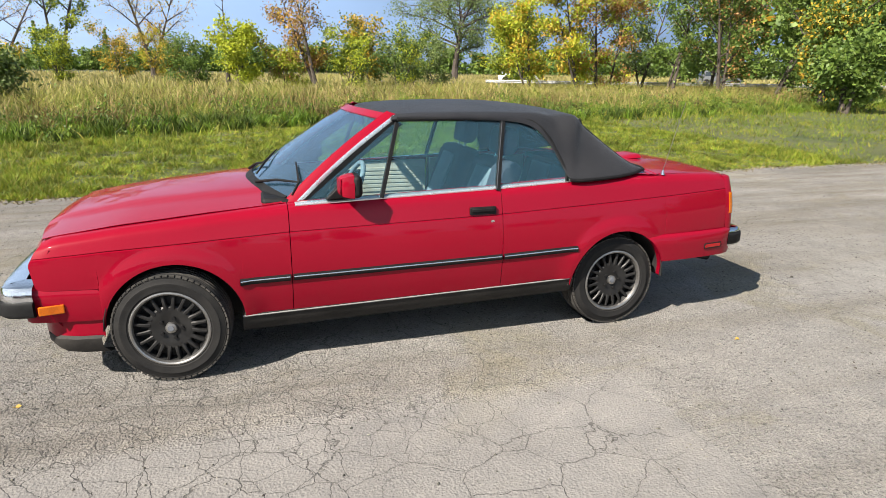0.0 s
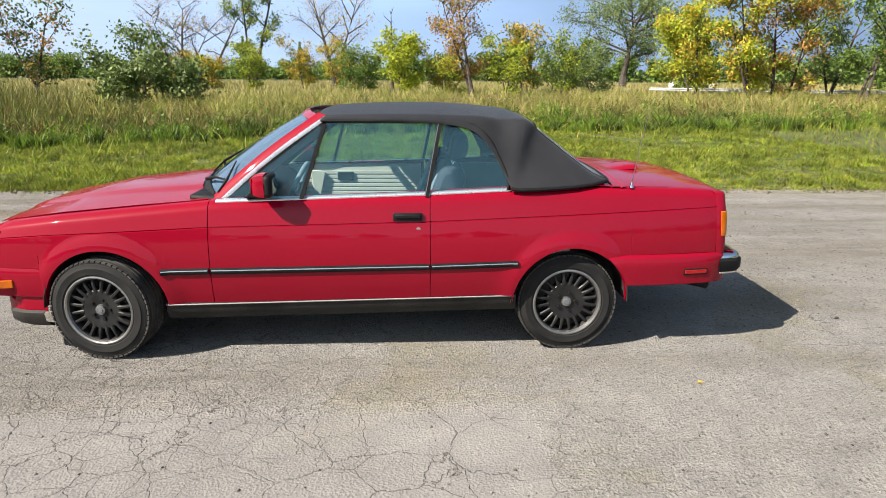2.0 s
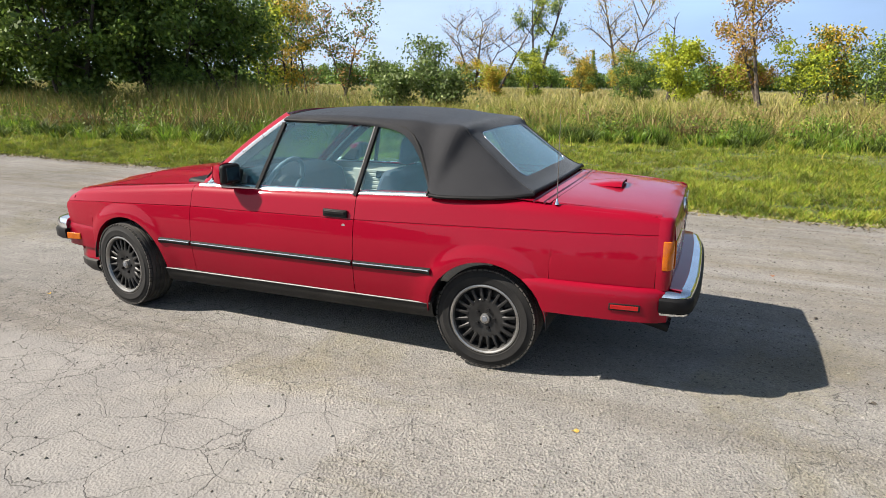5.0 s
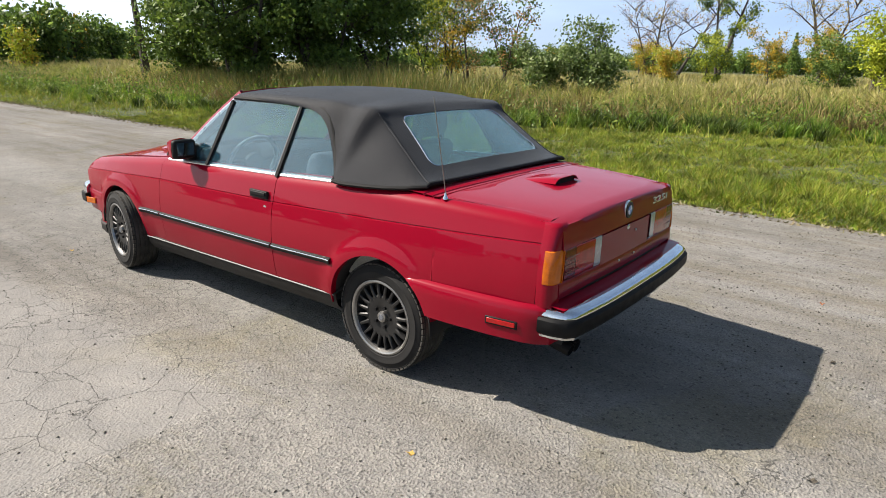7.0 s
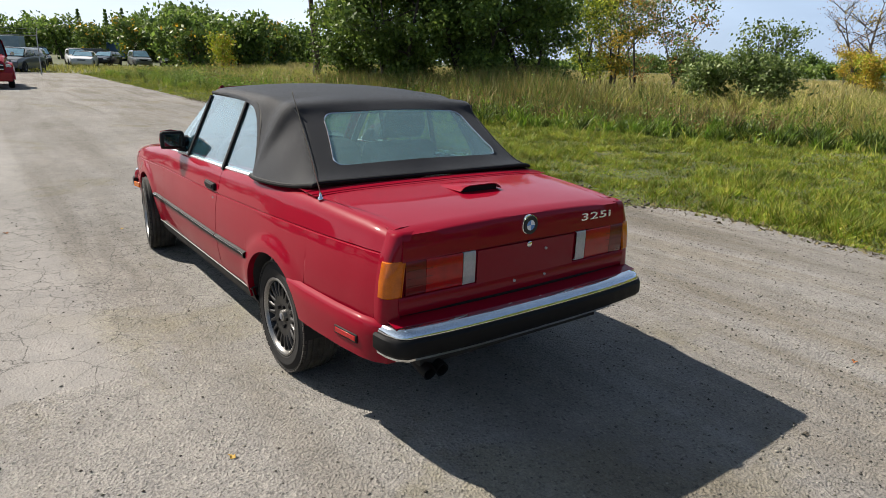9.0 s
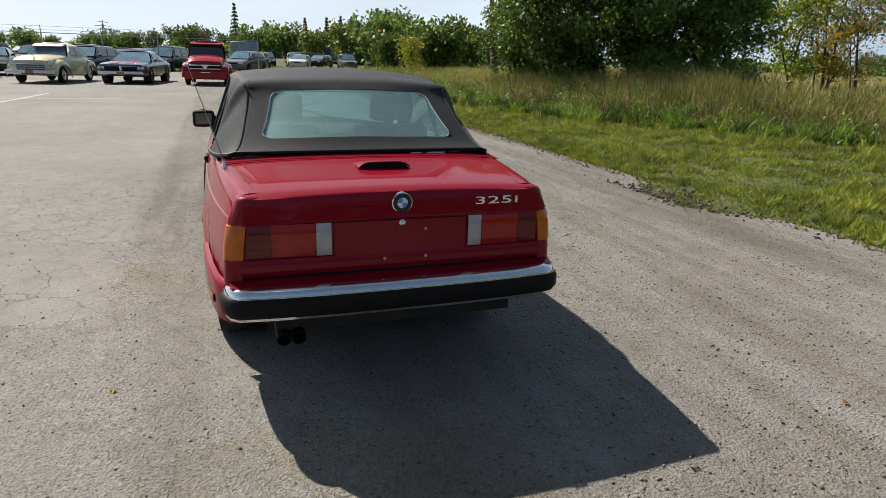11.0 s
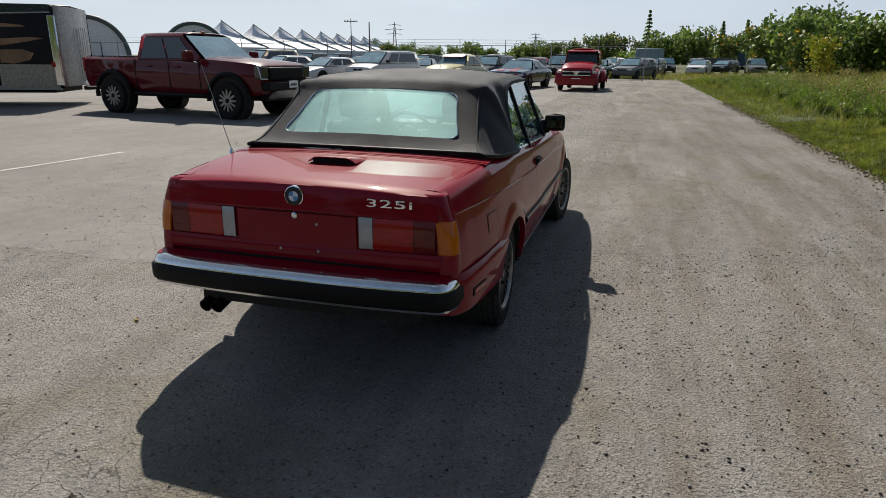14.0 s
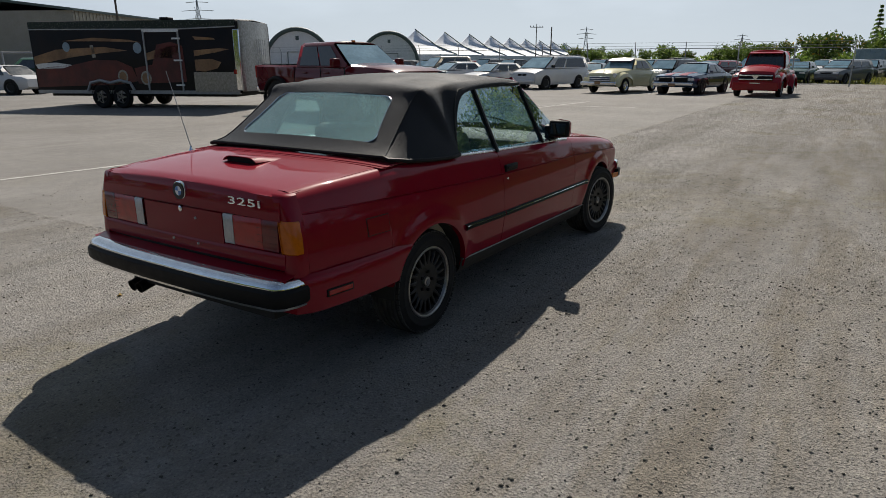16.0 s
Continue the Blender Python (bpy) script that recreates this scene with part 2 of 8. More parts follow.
    plain = mix(nt, 1.0, plain, (0.63, 0.63, 0.645), "MULTIPLY")
    fade = nt.nodes.new("ShaderNodeMath")
    fade.operation = "MULTIPLY"
    fade.inputs[1].default_value = 0.75
    nt.links.new(strip.outputs[0], fade.inputs[0])
    col = mix(nt, fade.outputs[0], col, plain)
    # brown dirt drawn out along the way the cars drive, on the verge side
    dmap = nt.nodes.new("ShaderNodeMapping")
    dmap.inputs["Scale"].default_value = (0.35, 2.6, 1.0)
    nt.links.new(tcc.outputs["Object"], dmap.inputs[0])
    dno = nt.nodes.new("ShaderNodeTexNoise")
    dno.inputs["Scale"].default_value, dno.inputs["Detail"].default_value, dno.inputs["Roughness"].default_value = 1.0, 8, 0.68
    nt.links.new(dmap.outputs[0], dno.inputs["Vector"])
    dside = nt.nodes.new("ShaderNodeSeparateXYZ")
    nt.links.new(tcc.outputs["Object"], dside.inputs[0])
    dmr = nt.nodes.new("ShaderNodeMapRange")
    dmr.inputs[1].default_value, dmr.inputs[2].default_value = 0.2, 1.6
    nt.links.new(dside.outputs[1], dmr.inputs[0])
    dirt = ramp(nt, dno.outputs[0], [(0.46, (0, 0, 0)), (0.60, (0.85, 0.85, 0.85))])
    col = mix(nt, mix(nt, 1.0, dirt.outputs[0], dmr.outputs[0], "MULTIPLY"), col, mix(nt, 1.0, col, (0.78, 0.73, 0.64), "MULTIPLY"))
    # alligator cracks, more in some stretches than in others
    tc = nt.nodes.new("ShaderNodeTexCoord")
    warp = noise_tex(nt, 7.0, 5)
    add = nt.nodes.new("ShaderNodeMixRGB")
    add.blend_type = "LINEAR_LIGHT"
    add.inputs[0].default_value = 0.055
    nt.links.new(tc.outputs["Object"], add.inputs[1])
    nt.links.new(warp.outputs["Color"], add.inputs[2])
    cracks = None
    for scale, width, lo, hi, nscale in ((6.2, 0.0150, 0.64, 0.80, 0.30), (2.9, 0.0060, 0.49, 0.62, 0.22)):
        v = nt.nodes.new("ShaderNodeTexVoronoi")
        v.feature = "DISTANCE_TO_EDGE"
        v.inputs["Scale"].default_value = scale
        nt.links.new(add.outputs[0], v.inputs["Vector"])
        line = ramp(nt, v.outputs["Distance"], [(width * 0.35, (1, 1, 1)), (width, (0, 0, 0))])
        sx = nt.nodes.new("ShaderNodeSeparateXYZ")
        nt.links.new(tc.outputs["Object"], sx.inputs[0])
        lean = nt.nodes.new("ShaderNodeMapRange")
        lean.inputs[1].default_value, lean.inputs[2].default_value, lean.inputs[3].default_value, lean.inputs[4].default_value = -1.5, 1.6, 0.03, -0.06
        nt.links.new(sx.outputs[0], lean.inputs[0])
        plus = nt.nodes.new("ShaderNodeMath")
        nt.links.new(noise_tex(nt, nscale, 3).outputs[0], plus.inputs[0])
        nt.links.new(lean.outputs[0], plus.inputs[1])
        for cx, cy, amount in ((3.4, 0.4, 0.15), (-1.9, -1.5, 0.34)):
            far = nt.nodes.new("ShaderNodeVectorMath")
            far.operation = "DISTANCE"
            far.inputs[1].default_value = (cx, cy, 0)
            nt.links.new(tc.outputs["Object"], far.inputs[0])
            spot = nt.nodes.new("ShaderNodeMapRange")
            spot.inputs[1].default_value, spot.inputs[2].default_value, spot.inputs[3].default_value, spot.inputs[4].default_value = 0.7, 2.6, amount, 0.0
            nt.links.new(far.outputs["Value"], spot.inputs[0])
            more = nt.nodes.new("ShaderNodeMath")
            nt.links.new(plus.outputs[0], more.inputs[0])
            nt.links.new(spot.outputs[0], more.inputs[1])
            plus = more
        where = ramp(nt, plus.outputs[0], [(lo, (0, 0, 0)), (hi, (1, 1, 1))])
        c = mix(nt, 1.0, line.outputs[0], where.outputs[0], "MULTIPLY")
        cracks = c if cracks is None else mix(nt, 1.0, cracks, c, "LIGHTEN")
    col = mix(nt, cracks, col, (0.078, 0.074, 0.068))
    nt.links.new(col, b.inputs["Base Color"])
    b.inputs["Roughness"].default_value = 0.88
    b.inputs["Specular IOR Level"].default_value = 0.35
    # the strip is smoother
    even = nt.nodes.new("ShaderNodeMapRange")
    even.inputs[3].default_value, even.inputs[4].default_value = 1.0, 0.35
    nt.links.new(strip.outputs[0], even.inputs[0])
    for src, strength, depth in ((chips.outputs["Distance"], 1.0, 0.010), (grit.outputs[0], 0.9, 0.014), (grit2.outputs[0], 0.7, 0.016)):
        cut = nt.nodes.new("ShaderNodeMath")
        cut.operation = "MULTIPLY"
        cut.inputs[1].default_value = strength
        nt.links.new(even.outputs[0], cut.inputs[0])
        add_bump(nt, b, src, strength, depth)
        nt.links.new(cut.outputs[0], b.inputs["Normal"].links[0].from_node.inputs["Strength"])
    inv = nt.nodes.new("ShaderNodeInvert")
    nt.links.new(cracks, inv.inputs["Color"])
    add_bump(nt, b, inv.outputs[0], 0.6, 0.008)
    return m


def paint(name, c, c2=None, flake=0.0, rough=0.25, coat=0.7):
    m = surf(name, c, c2 or tuple(v * 0.93 for v in c), 1.5, rough, rough + 0.08, 0.0, 0.0, coat=coat, fine=40, spec=0.03, grain=0.12)
    m.node_tree.nodes["Principled BSDF"].inputs["Coat Roughness"].default_value = 0.03
    return m


M_ASPHALT = asphalt_material()
M_RED = paint("red_car_paint", (0.212, 0.0018, 0.0135), (0.198, 0.0016, 0.0122), rough=0.36, coat=0.64)
M_RED.node_tree.nodes["Principled BSDF"].inputs["Coat IOR"].default_value = 1.42
M_TRIM = surf("black_rubber_trim", (0.008, 0.008, 0.0085), (0.012, 0.012, 0.0125), 20, 0.5, 0.65, bump=0.1, spec=0.15)
M_DARK = surf("dark_underbody", (0.012, 0.011, 0.011), (0.028, 0.026, 0.024), 10, 0.8, 0.95)
M_ROCKER = surf("dusty_black_rocker", (0.013, 0.012, 0.0115), (0.034, 0.031, 0.028), 5, 0.55, 0.8, bump=0.2, spec=0.25)
M_BRIGHT = surf("bright_aluminium_strip", (0.88, 0.90, 0.93), (0.78, 0.80, 0.84), 12, 0.24, 0.34, metal=0.8)
M_CHROME = surf("chrome", (0.80, 0.81, 0.82), (0.72, 0.73, 0.75), 12, 0.07, 0.16, metal=1.0)
M_FABRIC = surf("black_canvas", (0.0145, 0.0150, 0.0178), (0.0255, 0.0260, 0.0292), 3.0, 0.62, 0.8, bump=0.5, bump_scale=650, fine=260, spec=0.12)
for _k, _v in (("Sheen Weight", 0.12), ("Sheen Roughness", 0.42)):
    M_FABRIC.node_tree.nodes["Principled BSDF"].inputs[_k].default_value = _v
M_FABRIC.node_tree.nodes["Principled BSDF"].inputs["Sheen Tint"].default_value = (0.74, 0.85, 1.0, 1)
M_TYRE = surf("tyre_rubber", (0.0085, 0.0085, 0.009), (0.021, 0.020, 0.019), 9, 0.72, 0.9, bump=0.15, spec=0.25)
M_TREAD = surf("dusty_tread", (0.030, 0.029, 0.027), (0.075, 0.070, 0.063), 9, 0.85, 0.95, bump=0.2, spec=0.2)
M_RIM = surf("dull_alloy", (0.36, 0.355, 0.345), (0.24, 0.23, 0.22), 14, 0.28, 0.45, metal=0.9)
M_SPOKE = surf("black_wheel_paint", (0.008, 0.008, 0.0085), (0.018, 0.0175, 0.017), 14, 0.38, 0.55, spec=0.35)
# blue haze of side glass and windscreen is the sky's reflection put into colour
M_GLASS = glass("tinted_car_glass", (0.80, 0.92, 0.94), mixin=0.024, haze=(0.18, 0.52, 0.74), slant=0.80)
M_SCREEN = glass("windscreen_glass", (0.70, 0.87, 0.94), mixin=0.02, haze=(0.15, 0.42, 0.70), slant=0.75)
M_REARGLASS = glass("dusty_rear_window", (0.74, 0.90, 0.87), rough=0.02, mixin=0.15, haze=(0.66, 0.93, 0.93), slant=0.45, scatter=0.78)
M_MIRROR = surf("dark_mirror", (0.11, 0.12, 0.125), (0.09, 0.10, 0.105), 12, 0.03, 0.05, metal=1.0)
M_AMBER = surf("amber_lens", (0.58, 0.135, 0.004), (0.46, 0.10, 0.003), 30, 0.12, 0.2, coat=0.4, spec=0.3)
M_REDLENS = surf("red_lens", (0.38, 0.006, 0.006), (0.28, 0.005, 0.006), 30, 0.12, 0.2, coat=0.4, spec=0.3)
M_DARKLENS = surf("dark_red_lens", (0.150, 0.003, 0.005), (0.110, 0.002, 0.004), 30, 0.15, 0.25, coat=0.4, spec=0.3)
M_WHITELENS = surf("clear_lens", (0.42, 0.40, 0.40), (0.34, 0.33, 0.33), 30, 0.2, 0.3, coat=1.0)
M_SEAT = surf("navy_seat_cloth", (0.022, 0.028, 0.045), (0.035, 0.042, 0.060), 10, 0.75, 0.9, bump=0.3)
M_SEATMID = surf("grey_blue_seat_cloth", (0.11, 0.145, 0.18), (0.17, 0.21, 0.24), 25, 0.8, 0.9, bump=0.4)
M_BEIGE = surf("beige_vinyl", (0.44, 0.40, 0.33), (0.50, 0.46, 0.38), 12, 0.5, 0.65, bump=0.2)
M_BARK = surf("bark", (0.042, 0.032, 0.025), (0.09, 0.073, 0.06), 6, 0.9, 1.0, bump=0.8, bump_scale=40)
M_PALEBARK = surf("grey_bark", (0.055, 0.045, 0.038), (0.105, 0.088, 0.074), 6, 0.9, 1.0, bump=0.8, bump_scale=40)
M_LEAF = leafy("green_leaves", [(0.075, 0.130, 0.026), (0.130, 0.205, 0.038), (0.200, 0.265, 0.052)])
M_LEAFDARK = leafy("dark_green_leaves", [(0.110, 0.185, 0.044), (0.205, 0.315, 0.066), (0.295, 0.400, 0.088)], 0.5, 0.42)
M_LEAFLIME = leafy("lime_leaves", [(0.300, 0.390, 0.035), (0.520, 0.540, 0.035), (0.400, 0.500, 0.050)])
M_LEAFGOLD = leafy("golden_leaves", [(0.675, 0.378, 0.041), (0.567, 0.405, 0.041), (0.378, 0.324, 0.041)])
M_LEAFRUST = leafy("rust_leaves", [(0.420, 0.210, 0.070), (0.532, 0.280, 0.098), (0.280, 0.238, 0.070)])
M_LEAFPALE = leafy("pale_green_leaves", [(0.192, 0.256, 0.088), (0.272, 0.336, 0.128), (0.144, 0.208, 0.064)])
M_GRASS = leafy("mown_grass", [(0.15, 0.28, 0.018), (0.30, 0.39, 0.032), (0.48, 0.40, 0.085), (0.19, 0.33, 0.020), (0.40, 0.45, 0.048)], 0.6, 0.30, 1.1, 0.42)
M_WEED = leafy("bright_weed_leaves", [(0.10, 0.22, 0.020), (0.20, 0.34, 0.035), (0.33, 0.42, 0.06), (0.15, 0.29, 0.03)], 0.5, 0.4, 1.0, 0.6)
M_DRYSTEM = leafy("dry_stems", [(0.42, 0.28, 0.13), (0.30, 0.19, 0.09), (0.56, 0.44, 0.22), (0.36, 0.33, 0.10)], 0.7, 0.25)
M_TUFTDARK = leafy("dark_tussock_grass", [(0.045, 0.085, 0.012), (0.085, 0.14, 0.018), (0.15, 0.20, 0.03)], 0.6, 0.18, 1.4, 0.55)
M_TUFTDRY = leafy("dry_tussock_grass", [(0.20, 0.13, 0.055), (0.32, 0.22, 0.09), (0.14, 0.12, 0.035), (0.44, 0.34, 0.15)], 0.7, 0.15, 1.4, 0.55)
M_STRAW = leafy("straw_field", [(0.62, 0.50, 0.24), (0.50, 0.42, 0.17), (0.36, 0.36, 0.10), (0.58, 0.47, 0.22)], 0.7, 0.3, 0.08, 0.7)
M_TALL = leafy("tall_grass", [(0.25, 0.36, 0.040), (0.54, 0.48, 0.13), (0.38, 0.43, 0.07), (0.68, 0.56, 0.22), (0.20, 0.32, 0.035)], 0.6, 0.34, 0.7, 0.48)
M_REED = leafy("reeds", [(0.10, 0.16, 0.034), (0.19, 0.23, 0.05), (0.32, 0.22, 0.095), (0.13, 0.19, 0.04), (0.28, 0.22, 0.075)], 0.6, 0.28)
M_SOIL = surf("grass_ground", (0.034, 0.050, 0.012), (0.085, 0.085, 0.03), 0.3, 0.95, 1.0, bump=0.6, bump_scale=30, fine=12)


# ---- building helpers ----
def part(name, bm, material, parent=None, label="", smooth=True, bevel=0.0, solid=0.0):
    """Link a bmesh as one mesh object under a thing or part."""
    me = bpy.data.meshes.new(name)
    bm.edges.index_update()
    rim = [e.index for e in bm.edges if e.is_boundary] if solid and smooth else []
    bm.to_mesh(me)
    bm.free()
    me.materials.append(material)
    ob = new(name, me)
    if parent is not None:
        ob.parent = parent
    if label:
        ob["label"] = label
    if smooth:
        me.shade_smooth()
        me.set_sharp_from_angle(angle=radians(38))
        if rim:
            sharp = me.attributes.get("sharp_edge") or me.attributes.new("sharp_edge", "BOOLEAN", "EDGE")
            for i in rim:
                sharp.data[i].value = True
    if solid:
        md = ob.modifiers.new("thickness", "SOLIDIFY")
        md.thickness, md.offset = solid, 0.0
    if bevel:
        md = ob.modifiers.new("rounding", "BEVEL")
        md.width, md.segments, md.limit_method, md.angle_limit = bevel, 2, "ANGLE", radians(35)
    return ob


def box(bm, cx, cy, cz, sx, sy, sz, rot=None):
    r = bmesh.ops.create_cube(bm, size=1.0, matrix=Matrix.Translation((cx, cy, cz)) @ (rot or Matrix()) @ Matrix.Diagonal((sx, sy, sz, 1)))
    return r["verts"]


def box_bm(*a, **k):
    bm = bmesh.new()
    box(bm, *a, **k)
    return bm


def tube(bm, pts, radii, sides=8, cap=True):
    """A tube through points with a radius at each."""
    pts = [Vector(p) for p in pts]
    rings = []
    up = Vector((0.01, 0.02, 1))
    for i, p in enumerate(pts):
        d = (pts[min(i + 1, len(pts) - 1)] - pts[max(i - 1, 0)]).normalized()
        a = d.cross(up if abs(d.z) < 0.95 else Vector((1, 0.1, 0))).normalized()
        b = d.cross(a)
        r = radii[i] if isinstance(radii, (list, tuple)) else radii
        rings.append([bm.verts.new(p + r * (math.cos(t) * a + math.sin(t) * b)) for t in [2 * math.pi * k / sides for k in range(sides)]])
    for r0, r1 in zip(rings, rings[1:]):
        for k in range(sides):
            bm.faces.new((r0[k], r0[(k + 1) % sides], r1[(k + 1) % sides], r1[k]))
    if cap:
        bm.faces.new(rings[0][::-1])
        bm.faces.new(rings[-1])
    return bm


def sheet(rows, bm=None, skip=None):
    """Quads over a grid of points."""
    bm = bm or bmesh.new()
    vs = [[bm.verts.new(p) for p in r] for r in rows]
    for i in range(len(vs) - 1):
        for j in range(len(vs[0]) - 1):
            if skip and skip(i, j):
                continue
            bm.faces.new((vs[i][j], vs[i + 1][j], vs[i + 1][j + 1], vs[i][j + 1]))
    return bm


def lathe(profile, n=48, axis="y", centre=(0, 0, 0), close=False):
    """Turn a profile of (along, radius) about the axis."""
    rows = []
    for k in range(n + 1):
        a = 2 * math.pi * k / n
        row = []
        for s, r in profile:
            u, v = r * math.cos(a), r * math.sin(a)
            row.append(Vector(centre) + Vector({"y": (u, s, v), "x": (s, u, v), "z": (u, v, s)}[axis]))
        rows.append(row)
    bm = sheet(rows)
    bmesh.ops.remove_doubles(bm, verts=bm.verts, dist=1e-5)
    bmesh.ops.recalc_face_normals(bm, faces=bm.faces)
    return bm


def prism(outline, y0, y1, axis="y"):
    """Extrude a closed outline of (x, z) between two y (or (y, z) between two x)."""
    bm = bmesh.new()
    f = (lambda p, s: (p[0], s, p[1])) if axis == "y" else (lambda p, s: (s, p[0], p[1])) if axis == "x" else (lambda p, s: (p[0], p[1], s))
    a = [bm.verts.new(f(p, y0)) for p in outline]
    b = [bm.verts.new(f(p, y1)) for p in outline]
    n = len(outline)
    for i in range(n):
        bm.faces.new((a[i], a[(i + 1) % n], b[(i + 1) % n], b[i]))
    bm.faces.new(a[::-1])
    bm.faces.new(b)
    bmesh.ops.recalc_face_normals(bm, faces=bm.faces)
    return bm


def flip(bm):
    """Mirror a bmesh across y = 0."""
    for v in bm.verts:
        v.co.y = -v.co.y
    bmesh.ops.reverse_faces(bm, faces=bm.faces)
    return bm


def lerp(x, pts):
    return float(np.interp(x, [p[0] for p in pts], [p[1] for p in pts]))


def smooth_lerp(x, pts):
    """Piecewise curve through points with soft corners."""
    d = 0.04 * (pts[-1][0] - pts[0][0])
    return (lerp(x - d, pts) + 2 * lerp(x, pts) + lerp(x + d, pts)) / 4 if pts[0][0] + d < x < pts[-1][0] - d else lerp(x, pts)


def thing(name, label, category, group="", at=None):
    e = new(name)
    e.empty_display_size = 0.2
    tagged(e, label, category, group)
    if at is not None:
        e.matrix_basis = at
    return e


def big_mesh(name, verts, faces, material, parent=None):
    """A mesh from arrays: verts (n, 3), faces (m, 3 or 4)."""
    me = bpy.data.meshes.new(name)
    verts = np.asarray(verts, np.float32)
    faces = np.asarray(faces, np.int32)
    m, k = faces.shape
    me.vertices.add(len(verts))
    me.vertices.foreach_set("co", verts.ravel())
    me.loops.add(m * k)
    me.loops.foreach_set("vertex_index", faces.ravel())
    me.polygons.add(m)
    me.polygons.foreach_set("loop_start", np.arange(0, m * k, k, dtype=np.int32))
    me.polygons.foreach_set("loop_total", np.full(m, k, np.int32))
    me.update(calc_edges=True)
    me.materials.append(material)
    ob = new(name, me)
    if parent is not None:
        ob.parent = parent
    return ob


# ---- ground ----
def build_ground():
    xs = [-1500, -600, -250, -120] + [-80 + 4 * i for i in range(41)] + [120, 250, 600, 1500]
    ys = [-1500, -500, -200, -80, -20, 3.0] + [4.3, 4.8, 5.6, 7, 9, 11, 14, 18, 24, 32, 45, 65, 100, 200, 500, 1500]
    rows = []
    for x in xs:
        r = []
        for y in ys:
            z = -0.03
            if 4.3 < y < 60:
                z += 0.05 * min(1, (y - 4.3) / 1.5)
            r.append((x, y, z))
        rows.append(r)
    ob = part("ground", sheet(rows), M_SOIL)
    tagged(ob, "rough grassy ground with dry patches reaching the horizon", "ground", kind="structure")
    # pavement with a ragged edge towards the grass
    rng = random.Random(4)
    bm = bmesh.new()
    edge = []
    x = 70.0
    while x > -46:
        y = 4.55 + 0.10 * noise.noise((x * 0.7, 0, 3)) + 0.08 * noise.noise((x * 2.9, 1, 5)) + 0.03 * rng.uniform(-1, 1)
        y -= 0.62 * math.exp(-(((x + 1.1) / 0.85) ** 4))
        edge.append((x, y))
        x -= 0.16 if -14 < x < 9 else 0.8
    outline = edge + [(-47, 2.0), (-50, -6), (-75, -30), (-75, -110), (70, -110)]
    bm = prism(outline, -0.12, 0.0, "z")
    ob = part("pavement", bm, M_ASPHALT, smooth=False)
    tagged(ob, "sun-bleached cracked asphalt yard with loose grit", "pavement", kind="structure")


build_ground()


# ---- the red convertible: front towards -x, left side towards -y ----
WIDTH = [(-1.95, 0.895), (-1.88, 0.915), (-1.7, 0.95), (-1.3, 0.985), (-0.7, 1.0), (0.6, 1.0), (1.3, 0.985), (1.75, 0.95), (2.05, 0.905), (2.14, 0.885), (2.2, 0.86)]
CREASE = [(-1.95, 0.665), (-1.55, 0.697), (-0.70, 0.743), (0.495, 0.768), (1.43, 0.803), (2.2, 0.828)]
BELT = [(-1.95, 0.715), (-1.82, 0.742), (-1.5, 0.785), (-1.08, 0.828), (-0.65, 0.868), (0.5, 0.906), (1.04, 0.930), (1.6, 0.930), (2.0, 0.914), (2.2, 0.896)]
SILL = [(-0.95, 0.308), (1.0, 0.345)]
ARCHES = ((-1.272, 0.335), (1.293, 0.330))
ARCH_Z, ARCH_TOP = 0.292, 0.328


def side_y(x, z):
    """Half width of the body at a height."""
    zc, zt = lerp(x, CREASE), lerp(x, BELT)
    if z <= zc:
        y = 0.812 - 0.5 * (z - 0.56) ** 2
    else:
        u = (z - zc) / max(0.02, zt - zc)
        y = 0.812 - 0.5 * (zc - 0.56) ** 2 - 0.003 - 0.034 * u - 0.020 * max(0, (u - 0.72) / 0.28) ** 2
    if abs(z - zc + 0.002) < 0.0035:
        y -= 0.007
    y *= smooth_lerp(x, WIDTH)
    for xc, ra in ARCHES:
        d = math.hypot((x - xc) / ra, (z - ARCH_Z) / ARCH_TOP) - 1
        d *= 0.33
        if z > 0.25 and -0.03 < d < 0.085:
            y += 0.016 * (1 - (max(0, d) / 0.085) ** 2.2)
    return y


def low_edge(x):
    for xc, ra in ARCHES:
        if abs(x - xc) < ra:
            return ARCH_Z + ARCH_TOP * math.sqrt(max(0, 1 - ((x - xc) / ra) ** 2))
    if x < -1.5:
        return 0.515
    if x > 1.5:
        return 0.545
    return lerp(x, SILL)


def columns(x0, x1, step=0.05):
    xs = [x0 + (x1 - x0) * i / max(1, round((x1 - x0) / step)) for i in range(round((x1 - x0) / step) + 1)]
    for xc, ra in ARCHES:
        if x0 < xc < x1:
            xs = [x for x in xs if abs(x - xc) > ra + 0.012]
            xs += [xc - ra * 0.9999 * math.cos(math.pi * k / 40) for k in range(41)]
            xs += [xc - ra - 0.004, xc + ra + 0.004]
    return sorted(xs)


